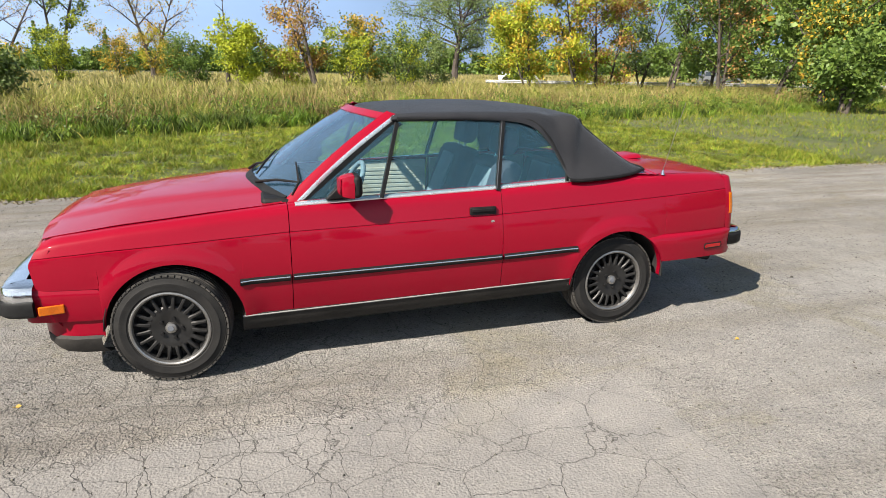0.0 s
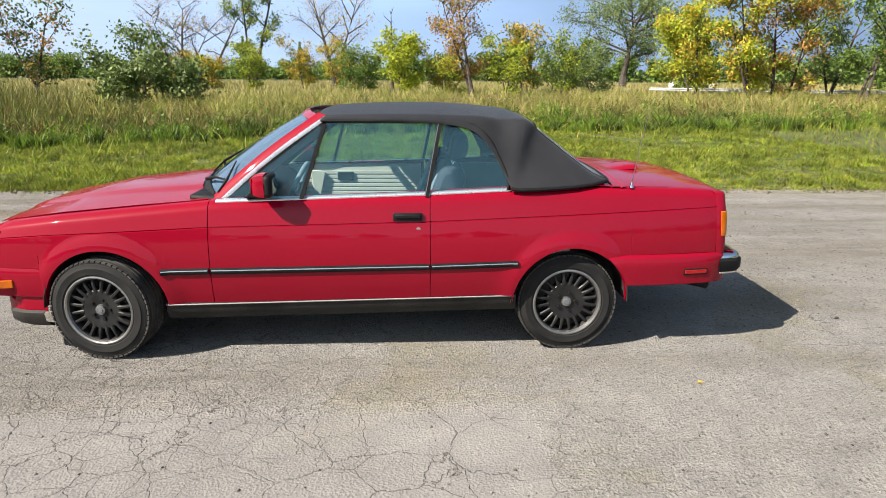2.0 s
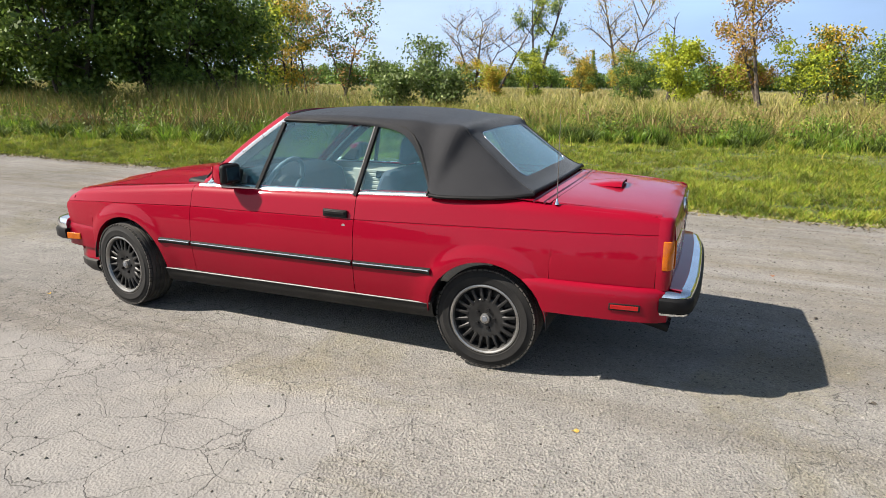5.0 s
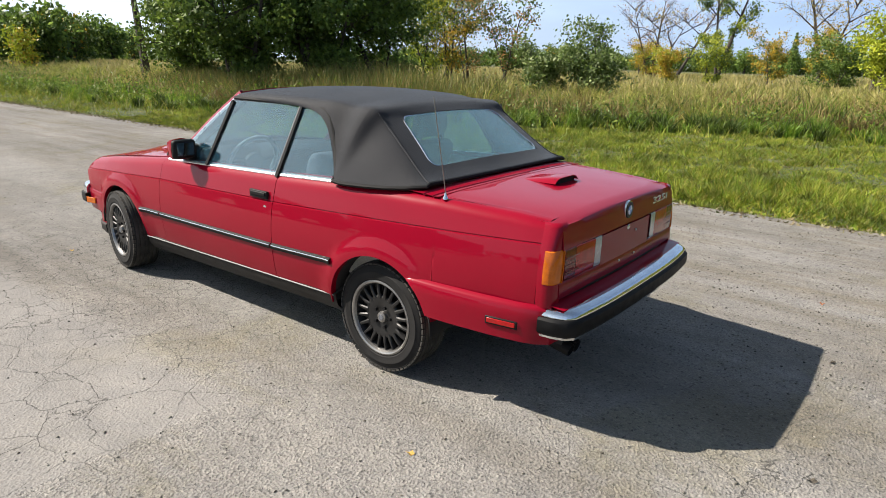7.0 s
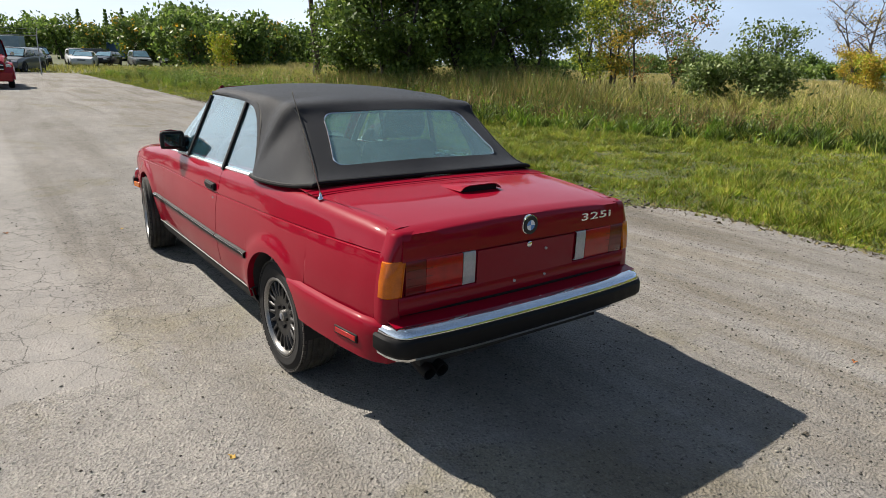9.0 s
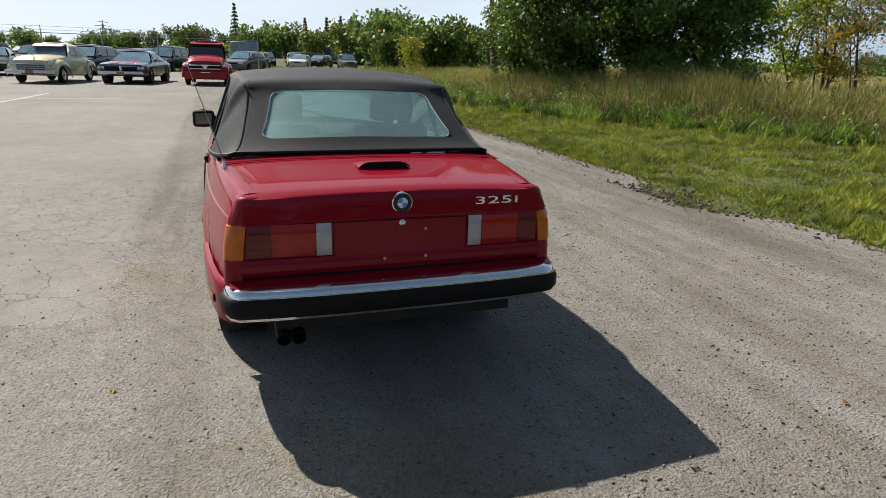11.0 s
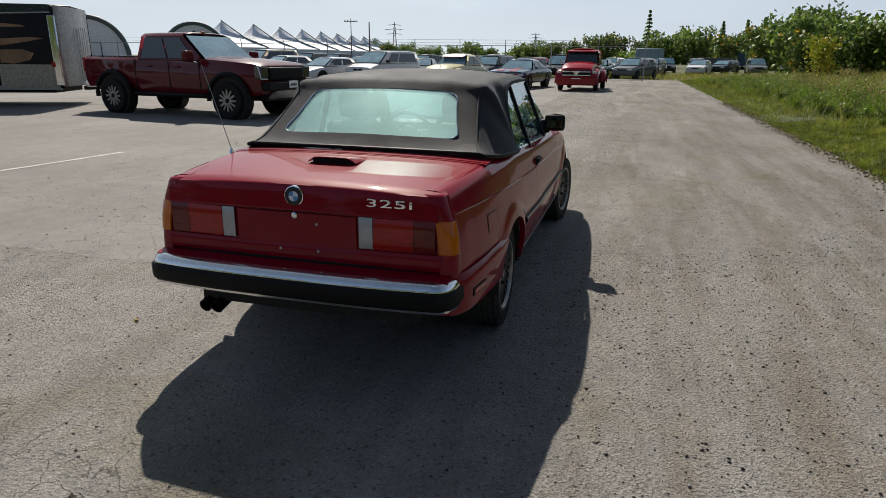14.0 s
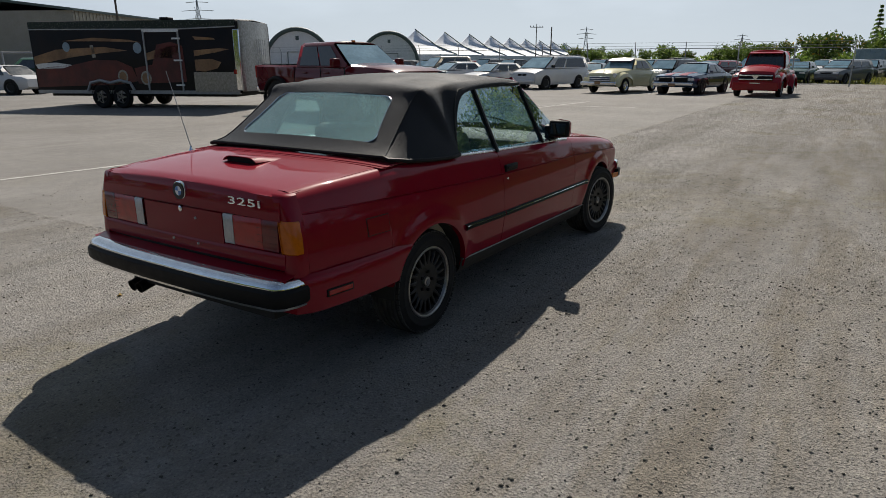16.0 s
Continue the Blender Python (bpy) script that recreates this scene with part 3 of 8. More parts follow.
def side_panel(x0, x1, top_in=0.0):
    """One outer panel of the left side, between two shut lines, folded over along the shoulder."""
    rows = []
    for x in columns(x0, x1):
        zb, zc, zt = low_edge(x), lerp(x, CREASE), lerp(x, BELT)
        zs = [zb + (zc - 0.007 - zb) * k / 9 for k in range(10)] + [zc - 0.004, zc, zc + 0.003] + [zc + 0.003 + (zt - zc - 0.003) * k / 6 for k in range(1, 7)]
        y_low = -side_y(x, zb)
        def nose(z):
            return max(0.0, (-1.80 - x) / 0.105) * lerp(z, [(0.515, 0.02), (0.64, 0.0), (0.70, 0.03), (0.745, 0.075)])
        r = [(x, y_low + 0.03, zb + 0.001)] + [(x + nose(z), -side_y(x, z), z) for z in zs]
        yt = side_y(x, zt)
        r += [(x + nose(zt), -yt + 0.012, zt + 0.007), (x + nose(zt), -yt + 0.03, zt + 0.010)]
        if top_in:
            r.append((x + nose(zt), -yt + top_in, zt + 0.013))
        rows.append(r)
    return sheet(rows)


def both(make, name, material, parent, **k):
    """A left part and its mirror image on the right."""
    return part(name, make(), material, parent, **k), part(name, flip(make()), material, parent, **k)


def wheel(parent, x, side, steer=0.0):
    """Tyre, alloy rim with a black spoked dish, and a silver cap; side -1 is left."""
    w = new("wheel")
    w.parent = parent
    w["label"] = "dusty tyre on a black spoked alloy wheel with a bare rim"
    w.matrix_basis = pose(x, side * (0.732 if x < 0 else 0.672), 0.286, 0, 0, steer + (0 if side < 0 else 180))
    R = 0.288
    prof = [(0.085, 0.182), (0.092, 0.196), (0.0925, 0.204), (0.0955, 0.207), (0.0965, 0.232), (0.0975, 0.235), (0.0975, 0.242), (0.0945, 0.245), (0.092, 0.260), (0.088, 0.268), (0.090, 0.270), (0.082, R - 0.010), (0.068, R - 0.001)]
    tread = []
    for s in (0.045, 0.015, -0.015, -0.045):
        tread += [(s + 0.006, R), (s + 0.004, R - 0.007), (s - 0.004, R - 0.007), (s - 0.006, R)]
    part("tyre", lathe([(-s, r) for s, r in prof], 88), M_TYRE, w)
    part("inner_sidewall", lathe([(s, r) for s, r in prof[::-1]], 64), M_TYRE, w)
    bm = lathe([(-s, r) for s, r in [prof[-1]] + tread + [(-prof[-1][0], prof[-1][1])]], 88)
    # shoulder blocks
    for k in range(56):
        a = 2 * math.pi * k / 56
        for s in (-0.076, 0.076):
            m = Matrix.Rotation(-a, 4, "Y") @ Matrix.Translation((R - 0.0095, s, 0))
            bmesh.ops.create_cube(bm, size=1, matrix=m @ Matrix.Diagonal((0.008, 0.030, 0.024, 1)))
    part("tread", bm, M_TREAD, w, "dusty grey tyre tread")
    rim = lathe([(-0.078, 0.1775), (-0.082, 0.179), (-0.092, 0.183), (-0.096, 0.190), (-0.094, 0.197), (-0.086, 0.199)], 56)
    part("rim", rim, M_RIM, w, "scuffed bare alloy rim")
    dish = lathe([(0.06, 0.185), (0.03, 0.160), (0.0, 0.155), (-0.030, 0.165), (-0.070, 0.172), (-0.079, 0.178)], 48)
    part("barrel", dish, M_SPOKE, w)
    disc = lathe([(-0.035, 0.168), (-0.038, 0.118), (-0.066, 0.116), (-0.074, 0.108), (-0.075, 0.072), (-0.066, 0.048), (-0.066, 0.0)], 40)
    part("wheel_disc", disc, M_SPOKE, w)
    for k in range(20):
        a = 2 * math.pi * (k + 0.5) / 20
        bm = bmesh.new()
        ring = []
        for r, hw, dep in ((0.100, 0.0125, -0.071), (0.125, 0.0100, -0.075), (0.150, 0.0088, -0.076), (0.173, 0.0085, -0.073)):
            ring.append([(r, dep, -hw), (r, dep - 0.006, -hw * 0.5), (r, dep - 0.006, hw * 0.5), (r, dep, hw), (r, dep + 0.035, hw)])
        sheet(ring, bm)
        bmesh.ops.transform(bm, matrix=Matrix.Rotation(a, 4, "Y"), verts=bm.verts)
        part("spoke", bm, M_SPOKE, w)
    for k in range(5):
        a = 2 * math.pi * k / 5
        c = (0.054 * math.cos(a), -0.070, 0.054 * math.sin(a))
        part("wheel_bolt", lathe([(-0.012, 0.0), (-0.012, 0.009), (0.008, 0.010)], 10, centre=c), M_TRIM, w)
    part("centre_cap", lathe([(-0.083, 0.0), (-0.083, 0.016), (-0.080, 0.027), (-0.060, 0.031)], 24), M_RIM, w, "silver centre cap")
    part("cap_badge", lathe([(-0.0855, 0.0), (-0.0855, 0.015), (-0.083, 0.016)], 20), surf_cached("badge_grey", (0.10, 0.11, 0.13), (0.14, 0.15, 0.17), 0.3), w)
    return w


CACHE = {}


def surf_cached(name, a, b, rough):
    if name not in CACHE:
        CACHE[name] = surf(name, a, b, 20, rough, rough + 0.1)
    return CACHE[name]


def top_stations():
    """Centre, shoulder and lower edge of the hood fabric, from the windscreen to the boot."""
    return [
        ((-0.150, 1.322), (-0.100, 0.548, 1.300), (-0.095, 0.572, 1.283)),
        ((-0.125, 1.342), (-0.085, 0.552, 1.318), (-0.080, 0.585, 1.284)),
        ((0.05, 1.357), (0.05, 0.560, 1.326), (0.05, 0.598, 1.287)),
        ((0.25, 1.364), (0.25, 0.568, 1.328), (0.25, 0.605, 1.288)),
        ((0.50, 1.367), (0.50, 0.570, 1.327), (0.51, 0.612, 1.284)),
        ((0.68, 1.362), (0.68, 0.570, 1.318), (0.70, 0.622, 1.268)),
        ((0.80, 1.352), (0.80, 0.572, 1.320), (0.79, 0.642, 1.215)),
        ((0.90, 1.342), (0.90, 0.552, 1.293), (0.87, 0.675, 1.10)),
        ((0.98, 1.332), (0.98, 0.560, 1.302), (0.925, 0.715, 0.98)),
        ((1.045, 1.318), (1.05, 0.566, 1.303), (0.945, 0.745, 0.938)),
        ((1.075, 1.298), (1.085, 0.558, 1.280), (1.00, 0.750, 0.934)),
        ((1.115, 1.268), (1.11, 0.545, 1.240), (1.06, 0.750, 0.935)),
        ((1.22, 1.193), (1.20, 0.560, 1.170), (1.18, 0.742, 0.940)),
        ((1.32, 1.120), (1.29, 0.578, 1.100), (1.29, 0.728, 0.946)),
        ((1.425, 1.044), (1.39, 0.602, 1.028), (1.40, 0.702, 0.956)),
        ((1.47, 1.010), (1.44, 0.618, 0.998), (1.455, 0.680, 0.965)),
        ((1.515, 0.985), (1.49, 0.638, 0.980), (1.497, 0.660, 0.970)),
    ]


WIN_ROWS = (11, 14)
WIN_FRACS = (0.835, 0.835)


def top_row(st, i=0):
    (cx, cz), (ex, ey, ez), (bx, by, bz) = st
    r = []
    e = lerp(i, [(11, 0.775), (14, 0.84)])
    for f in (0.0, 0.2, 0.4, 0.58, 0.70, e, 0.93, 1.0):
        r.append((cx + (ex - cx) * f ** 2.4, -ey * f, cz + (ez - cz) * f ** 2.2))
    for f in (0.12, 0.3, 0.5, 0.7, 0.86, 1.0):
        out = 0.018 * math.sin(math.pi * f) if bx < 0.7 else 0.006 * math.sin(math.pi * f)
        r.append((ex + (bx - ex) * f, -(ey + (by - ey) * f ** 0.9 + out), ez + (bz - ez) * f))
    return r


def seat(parent, y, mid):
    s = new("front_seat")
    s.parent = parent
    s["label"] = "dark cloth front seat with a pale striped centre and a headrest"
    cush = prism([(-0.05, 0.38), (0.42, 0.34), (0.47, 0.42), (0.44, 0.50), (-0.02, 0.54), (-0.09, 0.48)], y - 0.24, y + 0.24)
    part("seat_cushion", cush, M_SEAT, s, bevel=0.035)
    back = prism([(0.36, 0.45), (0.50, 0.45), (0.72, 0.98), (0.68, 1.03), (0.58, 1.03), (0.55, 0.98)], y - 0.24, y + 0.24)
    part("backrest", back, M_SEAT, s, bevel=0.045)
    part("seat_centre", prism([(0.335, 0.50), (0.40, 0.50), (0.60, 0.985), (0.545, 0.985)], y - 0.13, y + 0.13), mid, s, "pale striped cloth centre", bevel=0.015)
    head = prism([(0.615, 1.055), (0.70, 1.055), (0.735, 1.12), (0.72, 1.215), (0.665, 1.225), (0.635, 1.18)], y - 0.135, y + 0.135)
    part("headrest", head, M_SEAT, s, bevel=0.035)
    for dy in (-0.06, 0.06):
        bm = bmesh.new()
        tube(bm, [(0.63, y + dy, 1.0), (0.665, y + dy, 1.07)], 0.007, 8)
        part("headrest_post", bm, M_CHROME, s)


def build_car():
    car = thing("convertible_car", "red two-door convertible with black soft top parked on asphalt", "car")
    # outer panels
    both(lambda: side_panel(-1.905, -0.6945, 0.09), "front_wing", M_RED, car, solid=0.003)
    both(lambda: side_panel(0.5015, 2.135, 0.075), "rear_quarter", M_RED, car, solid=0.003)
    doors = both(lambda: side_panel(-0.6905, 0.4975, 0.05), "door", M_RED, car, solid=0.004)
    for d, s in zip(doors, (-1, 1)):
        def put(bm):
            return bm if s < 0 else flip(bm)
        h = part("door_handle", put(box_bm(0.378, -0.789, 0.795, 0.158, 0.020, 0.044)), M_TRIM, d, "black plastic door handle", bevel=0.006)
        part("handle_grip", put(box_bm(0.378, -0.800, 0.800, 0.136, 0.010, 0.020)), M_TRIM, h, bevel=0.004)
        part("door_lock", put(lathe([(-0.0095, 0.0), (-0.0095, 0.013), (0.006, 0.016)], 20, centre=(0.436, -0.790, 0.728))), M_CHROME, d, "bare metal key lock")
        part("door_trim_panel", put(sheet([[(x, -0.715 + 0.02 * (0.9 - z), z) for z in (0.36, 0.5, 0.62, 0.7, 0.78, 0.86, 0.885)] for x in (-0.62, -0.3, 0.1, 0.47)])), M_BEIGE, d, "beige vinyl door lining", solid=0.02)
        for k in range(6):
            part("trim_rib", put(box_bm(-0.05, -0.697, 0.66 + 0.032 * k, 0.98, 0.008, 0.025)), M_BEIGE, d, bevel=0.003)
        part("inner_handle_cup", put(box_bm(-0.10, -0.684, 0.795, 0.125, 0.012, 0.062)), M_TRIM, d, "black inner handle cup", bevel=0.006)
        part("pull_strap", put(prism([(-0.34, 0.60), (-0.30, 0.60), (-0.25, 0.82), (-0.29, 0.84), (-0.36, 0.84)], -0.70, -0.66)), M_BEIGE, d, bevel=0.006)
    # side mouldings, one on each panel
    def strip(x0, x1, z0, z1):
        def make():
            xs = [x0 + (x1 - x0) * i / 10 for i in range(11)]
            return sheet([[(x, -side_y(x, lerp(x, [(x0, z0), (x1, z1)])) - dy, lerp(x, [(x0, z0), (x1, z1)]) + dz) for dy, dz in ((-0.004, -0.019), (0.010, -0.017), (0.015, -0.008), (0.015, 0.010), (0.006, 0.016), (-0.004, 0.017))] for x in xs])
        return make
    def strip_line(x0, x1, z0, z1):
        def make():
            xs = [x0 + (x1 - x0) * i / 10 for i in range(11)]
            return sheet([[(x, -side_y(x, lerp(x, [(x0, z0), (x1, z1)])) - dy, lerp(x, [(x0, z0), (x1, z1)]) + dz) for dy, dz in ((0.0152, 0.0015), (0.0166, 0.004), (0.0152, 0.0075))] for x in xs])
        return make
    for x0, x1, z0, z1 in ((-0.955, -0.70, 0.500, 0.505), (-0.688, 0.494, 0.505, 0.521), (0.505, 0.985, 0.521, 0.533)):
        for a, b in zip(both(strip(x0, x1, z0, z1), "side_moulding", M_TRIM, car, label="black rubber side moulding"), (1, -1)):
            bm = strip_line(x0 + 0.004, x1 - 0.004, z0, z1)()
            part("moulding_insert", bm if b > 0 else flip(bm), M_CHROME, a, "thin bright insert", solid=0.001)
    # sills
    def sill():
        return sheet([[(x, -y, lerp(x, SILL) + dz) for y, dz in ((0.70, 0.02), (0.770, 0.004), (0.786, 0.0), (0.780, -0.030), (0.768, -0.065), (0.745, -0.098), (0.70, -0.108), (0.60, -0.108))] for x in (-0.955, -0.8, -0.4, 0, 0.4, 0.8, 0.985)])
    for o, s in zip(both(sill, "sill", M_ROCKER, car, label="dusty black sill panel", solid=0.003), (1, -1)):
        bm = sheet([[(x, -y, lerp(x, SILL) + dz) for y, dz in ((0.790, -0.001), (0.793, -0.005), (0.790, -0.009))] for x in (-0.955, -0.4, 0.3, 0.975)])
        part("sill_strip", bm if s > 0 else flip(bm), surf_cached("dull_grey_strip", (0.17, 0.17, 0.165), (0.24, 0.235, 0.23), 0.55), o, "dull bright sill strip", solid=0.002)
    # bonnet with two long ridges
    rows = []
    for i in range(25):
        u = i / 24
        row = []
        for j in range(33):
            v = -1 + 2 * j / 32
            xf = -1.925 + 0.075 * v * v
            xr = -0.878 + 0.172 * v * v
            x = xf + (xr - xf) * u
            zt = lerp(x, [(-1.93, 0.700), (-1.90, 0.728), (-1.82, 0.752), (-1.5, 0.800), (-1.08, 0.842), (-0.65, 0.878), (-0.6, 0.88)])
            yy = v * 0.695 * smooth_lerp(x, WIDTH)
            crown = 0.040 * (1 - v * v) * min(1, 0.3 + u * 1.5)
            ridge = 0.012 * (1 / (1 + math.exp((abs(v) - (0.40 + 0.22 * u)) / 0.018)))
            row.append((x, yy, zt + 0.004 + crown + ridge))
        rows.append(row)
    part("bonnet", sheet(rows), M_RED, car, "red bonnet with two long ridges", solid=0.003)
    # nose, closed and plain
    rows = []
    for j in range(17):
        v = -1 + 2 * j / 16
        y = v * 0.735
        k = abs(v) ** 6 * 0.05
        rows.append([(-1.925 + 0.07 * v * v + k, y, 0.712 - 0.0 * v), (-1.962 + 0.075 * v * v + k, y, 0.66), (-1.965 + 0.078 * v * v + k, y, 0.52), (-1.93 + 0.07 * v * v, y, 0.40), (-1.85 + 0.06 * v * v, y * 0.97, 0.30)])
    part("nose_panel", sheet(rows), M_RED, car, solid=0.004)
    # front bumper skirt, side wrap
    def arch_x(i, z):
        xc, ra = ARCHES[i]
        return xc + (-1 if i == 0 else 1) * ra * math.sqrt(max(0.0, 1 - ((z - ARCH_Z) / ARCH_TOP) ** 2))
    def front_wrap():
        rows = []
        for z, o in ((0.522, -0.05), (0.516, -0.004), (0.500, 0.006), (0.47, 0.006), (0.42, 0.003), (0.38, 0.0), (0.352, -0.006), (0.348, -0.06)):
            x1 = arch_x(0, z) - 0.003
            row = []
            for k in range(12):
                x = -1.955 + (x1 + 1.955) * k / 11
                row.append((x, -(0.79 * smooth_lerp(x, WIDTH) + 0.018 - (0.03 if k == 0 else 0) + o), z))
            rows.append(row)
        return sheet(rows)
    both(front_wrap, "front_bumper_wrap", M_RED, car, solid=0.004)
    for s in (-1, 1):
        part("side_marker", box_bm(-1.826, s * 0.771, 0.424, 0.110, 0.012, 0.045, Matrix.Rotation(s * radians(-9), 4, "Z")), M_AMBER, car, "amber side marker lamp", bevel=0.004)
    def low_red():
        return sheet([[(x, -y, z) for z in (0.36, 0.31, 0.262)] for x, y in ((-1.93, 0.40), (-1.90, 0.60), (-1.84, 0.70), (-1.74, 0.740), (-1.612, 0.755))])
    both(low_red, "front_apron", M_RED, car, solid=0.004)
    def spoiler():
        return sheet([[(x + dx, -y - dy, z) for dx, dy, z in ((0, 0.0, 0.268), (-0.012, 0.008, 0.255), (-0.008, 0.006, 0.21), (0.02, -0.01, 0.178), (0.06, -0.05, 0.175))] for x, y in ((-1.93, 0.0), (-1.92, 0.40), (-1.885, 0.60), (-1.82, 0.71), (-1.73, 0.748), (-1.618, 0.762))])
    both(spoiler, "chin_spoiler", M_ROCKER, car, label="black front chin spoiler", solid=0.004)
    # bumpers
    def bumper_bar(xs, half, wrap_x, z0, z1, sgn, bulge):
        """Path of a bumper from the left end round to the right end."""
        pts = []
        for k in range(41):
            v = -1 + 2 * k / 40
            if abs(v) > 0.86:
                f = (abs(v) - 0.86) / 0.14
                y = half - 0.045 * (1 - f) ** 2
                x = xs - sgn * bulge * 0.72 - sgn * (abs(xs - wrap_x) - bulge * 0.72) * f ** 1.3
            else:
                y = (half - 0.045) * abs(v) / 0.86
                x = xs - sgn * bulge * 0.72 * (abs(v) / 0.86) ** 3.0
            pts.append((x, math.copysign(y, v)))
        return pts
    def bumper_mesh(pts, prof, sgn):
        rows = []
        for i, (x, y) in enumerate(pts):
            a, b = pts[max(0, i - 1)], pts[min(len(pts) - 1, i + 1)]
            tx, ty = b[0] - a[0], b[1] - a[1]
            l = math.hypot(tx, ty)
            nx, ny = ty / l * 1.0, -tx / l
            rows.append([(x + nx * d, y + ny * d, z) for d, z in prof])
        rows.insert(0, [(x, y * 0.90, z) for x, y, z in rows[0]])
        rows.append([(x, y * 0.90, z) for x, y, z in rows[-1]])
        return sheet(rows)
    rear = new("rear_bumper")
    rear.parent = car
    pts = bumper_bar(2.335, 0.725, 2.165, 0.44, 0.565, 1, 0.045)
    part("bumper_bar", bumper_mesh(pts, [(-0.060, 0.566), (-0.040, 0.565), (-0.012, 0.557), (0.0, 0.544), (0.002, 0.532), (-0.002, 0.527)], 1), M_CHROME, rear, "scuffed chrome bumper top", solid=0.003)
    part("rubber_strip", bumper_mesh(pts, [(-0.02, 0.528), (0.008, 0.527), (0.016, 0.517), (0.016, 0.468), (0.006, 0.455), (-0.02, 0.452)], 1), M_TRIM, rear, "black rubber bumper strip", solid=0.003)
    part("lower_bar", bumper_mesh(pts, [(-0.006, 0.4535), (0.004, 0.450), (0.002, 0.441), (-0.02, 0.435), (-0.07, 0.432)], 1), M_CHROME, rear, solid=0.003)
    front = new("front_bumper")
    front.parent = car
    fpts = [(-x + 0.0, -y) for x, y in bumper_bar(2.082, 0.765, 1.900, 0.4, 0.5, 1, 0.05)]
    part("bumper_bar", bumper_mesh(fpts, [(-0.11, 0.552), (-0.05, 0.550), (-0.014, 0.536), (0.0, 0.510), (0.0, 0.470)], -1), M_CHROME, front, "chrome front bumper", solid=0.003)
    part("rubber_strip", bumper_mesh(fpts, [(-0.03, 0.471), (0.010, 0.470), (0.016, 0.460), (0.014, 0.405), (0.0, 0.392), (-0.06, 0.390)], -1), M_TRIM, front, solid=0.003)
    # rear valance
    def valance():
        rows = []
        for z, o, dx in ((0.568, -0.016, -0.03), (0.560, 0.0, -0.01), (0.548, 0.008, 0.0), (0.50, 0.006, 0.0), (0.46, 0.004, 0.0), (0.40, 0.0, 0.0), (0.394, -0.05, -0.05)):
            x0 = arch_x(1, z) + 0.004
            row = []
            for f, b in ((0.0, 0.800), (0.05, 0.802), (0.25, 0.797), (0.58, 0.778), (0.82, 0.755), (0.92, 0.735)):
                row.append((x0 + (2.205 - x0) * f, -(b + o), z))
            for x, b in ((2.205, 0.70), (2.215, 0.60), (2.22, 0.3), (2.22, 0.0)):
                row.append((x + dx, -(b + (o if b > 0.5 else 0)), z))
            rows.append(row)
        return sheet(rows)
    both(valance, "rear_valance", M_RED, car, solid=0.004)
    part("bumper_filler", sheet([[(x - 0.03 * abs(v) ** 3, v * 0.70, z) for v in [-1 + k / 8 for k in range(17)]] for x, z in ((2.200, 0.580), (2.222, 0.576), (2.255, 0.570), (2.292, 0.5645))]), M_RED, car, solid=0.003)
    part("bumper_gap", sheet([[(x - 0.03 * abs(v) ** 3, v * 0.67, z) for v in [-1 + k / 8 for k in range(17)]] for x, z in ((2.214, 0.592), (2.220, 0.586), (2.220, 0.577))]), M_TRIM, car, "dark gap above the bumper", solid=0.002)
    for s in (-1, 1):
        m = box_bm(2.010, s * 0.7755, 0.470, 0.150, 0.008, 0.036, Matrix.Rotation(s * radians(-8.5), 4, "Z"))
        o = part("rear_marker", m, M_TRIM, car, "red rear side marker with black surround", bevel=0.003)
        part("marker_lens", box_bm(2.010, s * 0.779, 0.470, 0.134, 0.006, 0.022, Matrix.Rotation(s * radians(-8.5), 4, "Z")), M_REDLENS, o, bevel=0.002)
    # boot lid: deck and tail in one folded sheet
    def deck_z(x, v):
        return lerp(x, [(1.30, 0.978), (1.55, 0.967), (1.8, 0.955), (2.05, 0.938), (2.16, 0.925), (2.185, 0.913)]) - 0.016 * v * v - (0.006 * abs(v) ** 8)
    rows = []
    for x in (1.60, 1.68, 1.8, 1.95, 2.05, 2.12, 2.155, 2.178, 2.188):
        rows.append([(x + (0.012 * (1 - v * v) if x > 2.1 else 0), v * lerp(x, [(1.6, 0.665), (2.19, 0.632)]), deck_z(x, v)) for v in [-1 + k / 10 for k in range(21)]])
    for x, z in ((2.193, 0.905), (2.198, 0.88), (2.206, 0.83), (2.209, 0.805)):
        rows.append([(x + 0.012 * (1 - v * v), v * lerp(z, [(0.80, 0.640), (0.91, 0.632)]), z + 0.008 * (1 - v * v) - 0.008) for v in [-1 + k / 10 for k in range(21)]])
    lid = part("boot_lid", sheet(rows), M_RED, car, "red boot lid with a small scoop", solid=0.003)
    # deck in front of the lid, with two grooves
    rows = []
    for x in (1.28, 1.40, 1.505, 1.513, 1.521, 1.56, 1.568, 1.576, 1.595):
        dz = -0.008 if x in (1.513, 1.568) else 0
        rows.append([(x + 0.03 * (1 - v * v), v * 0.70, deck_z(x, v) + dz) for v in [-1 + k / 10 for k in range(21)]])
    part("rear_deck", sheet(rows), M_RED, car, solid=0.003)
    # strip of body beside the lid
    def gutter():
        rows = []
        for x in (0.98, 1.2, 1.4, 1.62, 1.8, 2.0, 2.135):
            yt = side_y(x, lerp(x, BELT)) - 0.070
            yi = lerp(x, [(0.98, 0.70), (1.6, 0.671), (2.19, 0.638)])
            zt = lerp(x, BELT) + 0.013
            zi = deck_z(max(1.3, x), 1.0)
            rows.append([(x, -yt, zt - 0.001), (x, -(yt + yi) / 2, (zt + zi) / 2 + 0.003), (x, -yi, max(zi - 0.003, 0.6))])
        return sheet(rows)
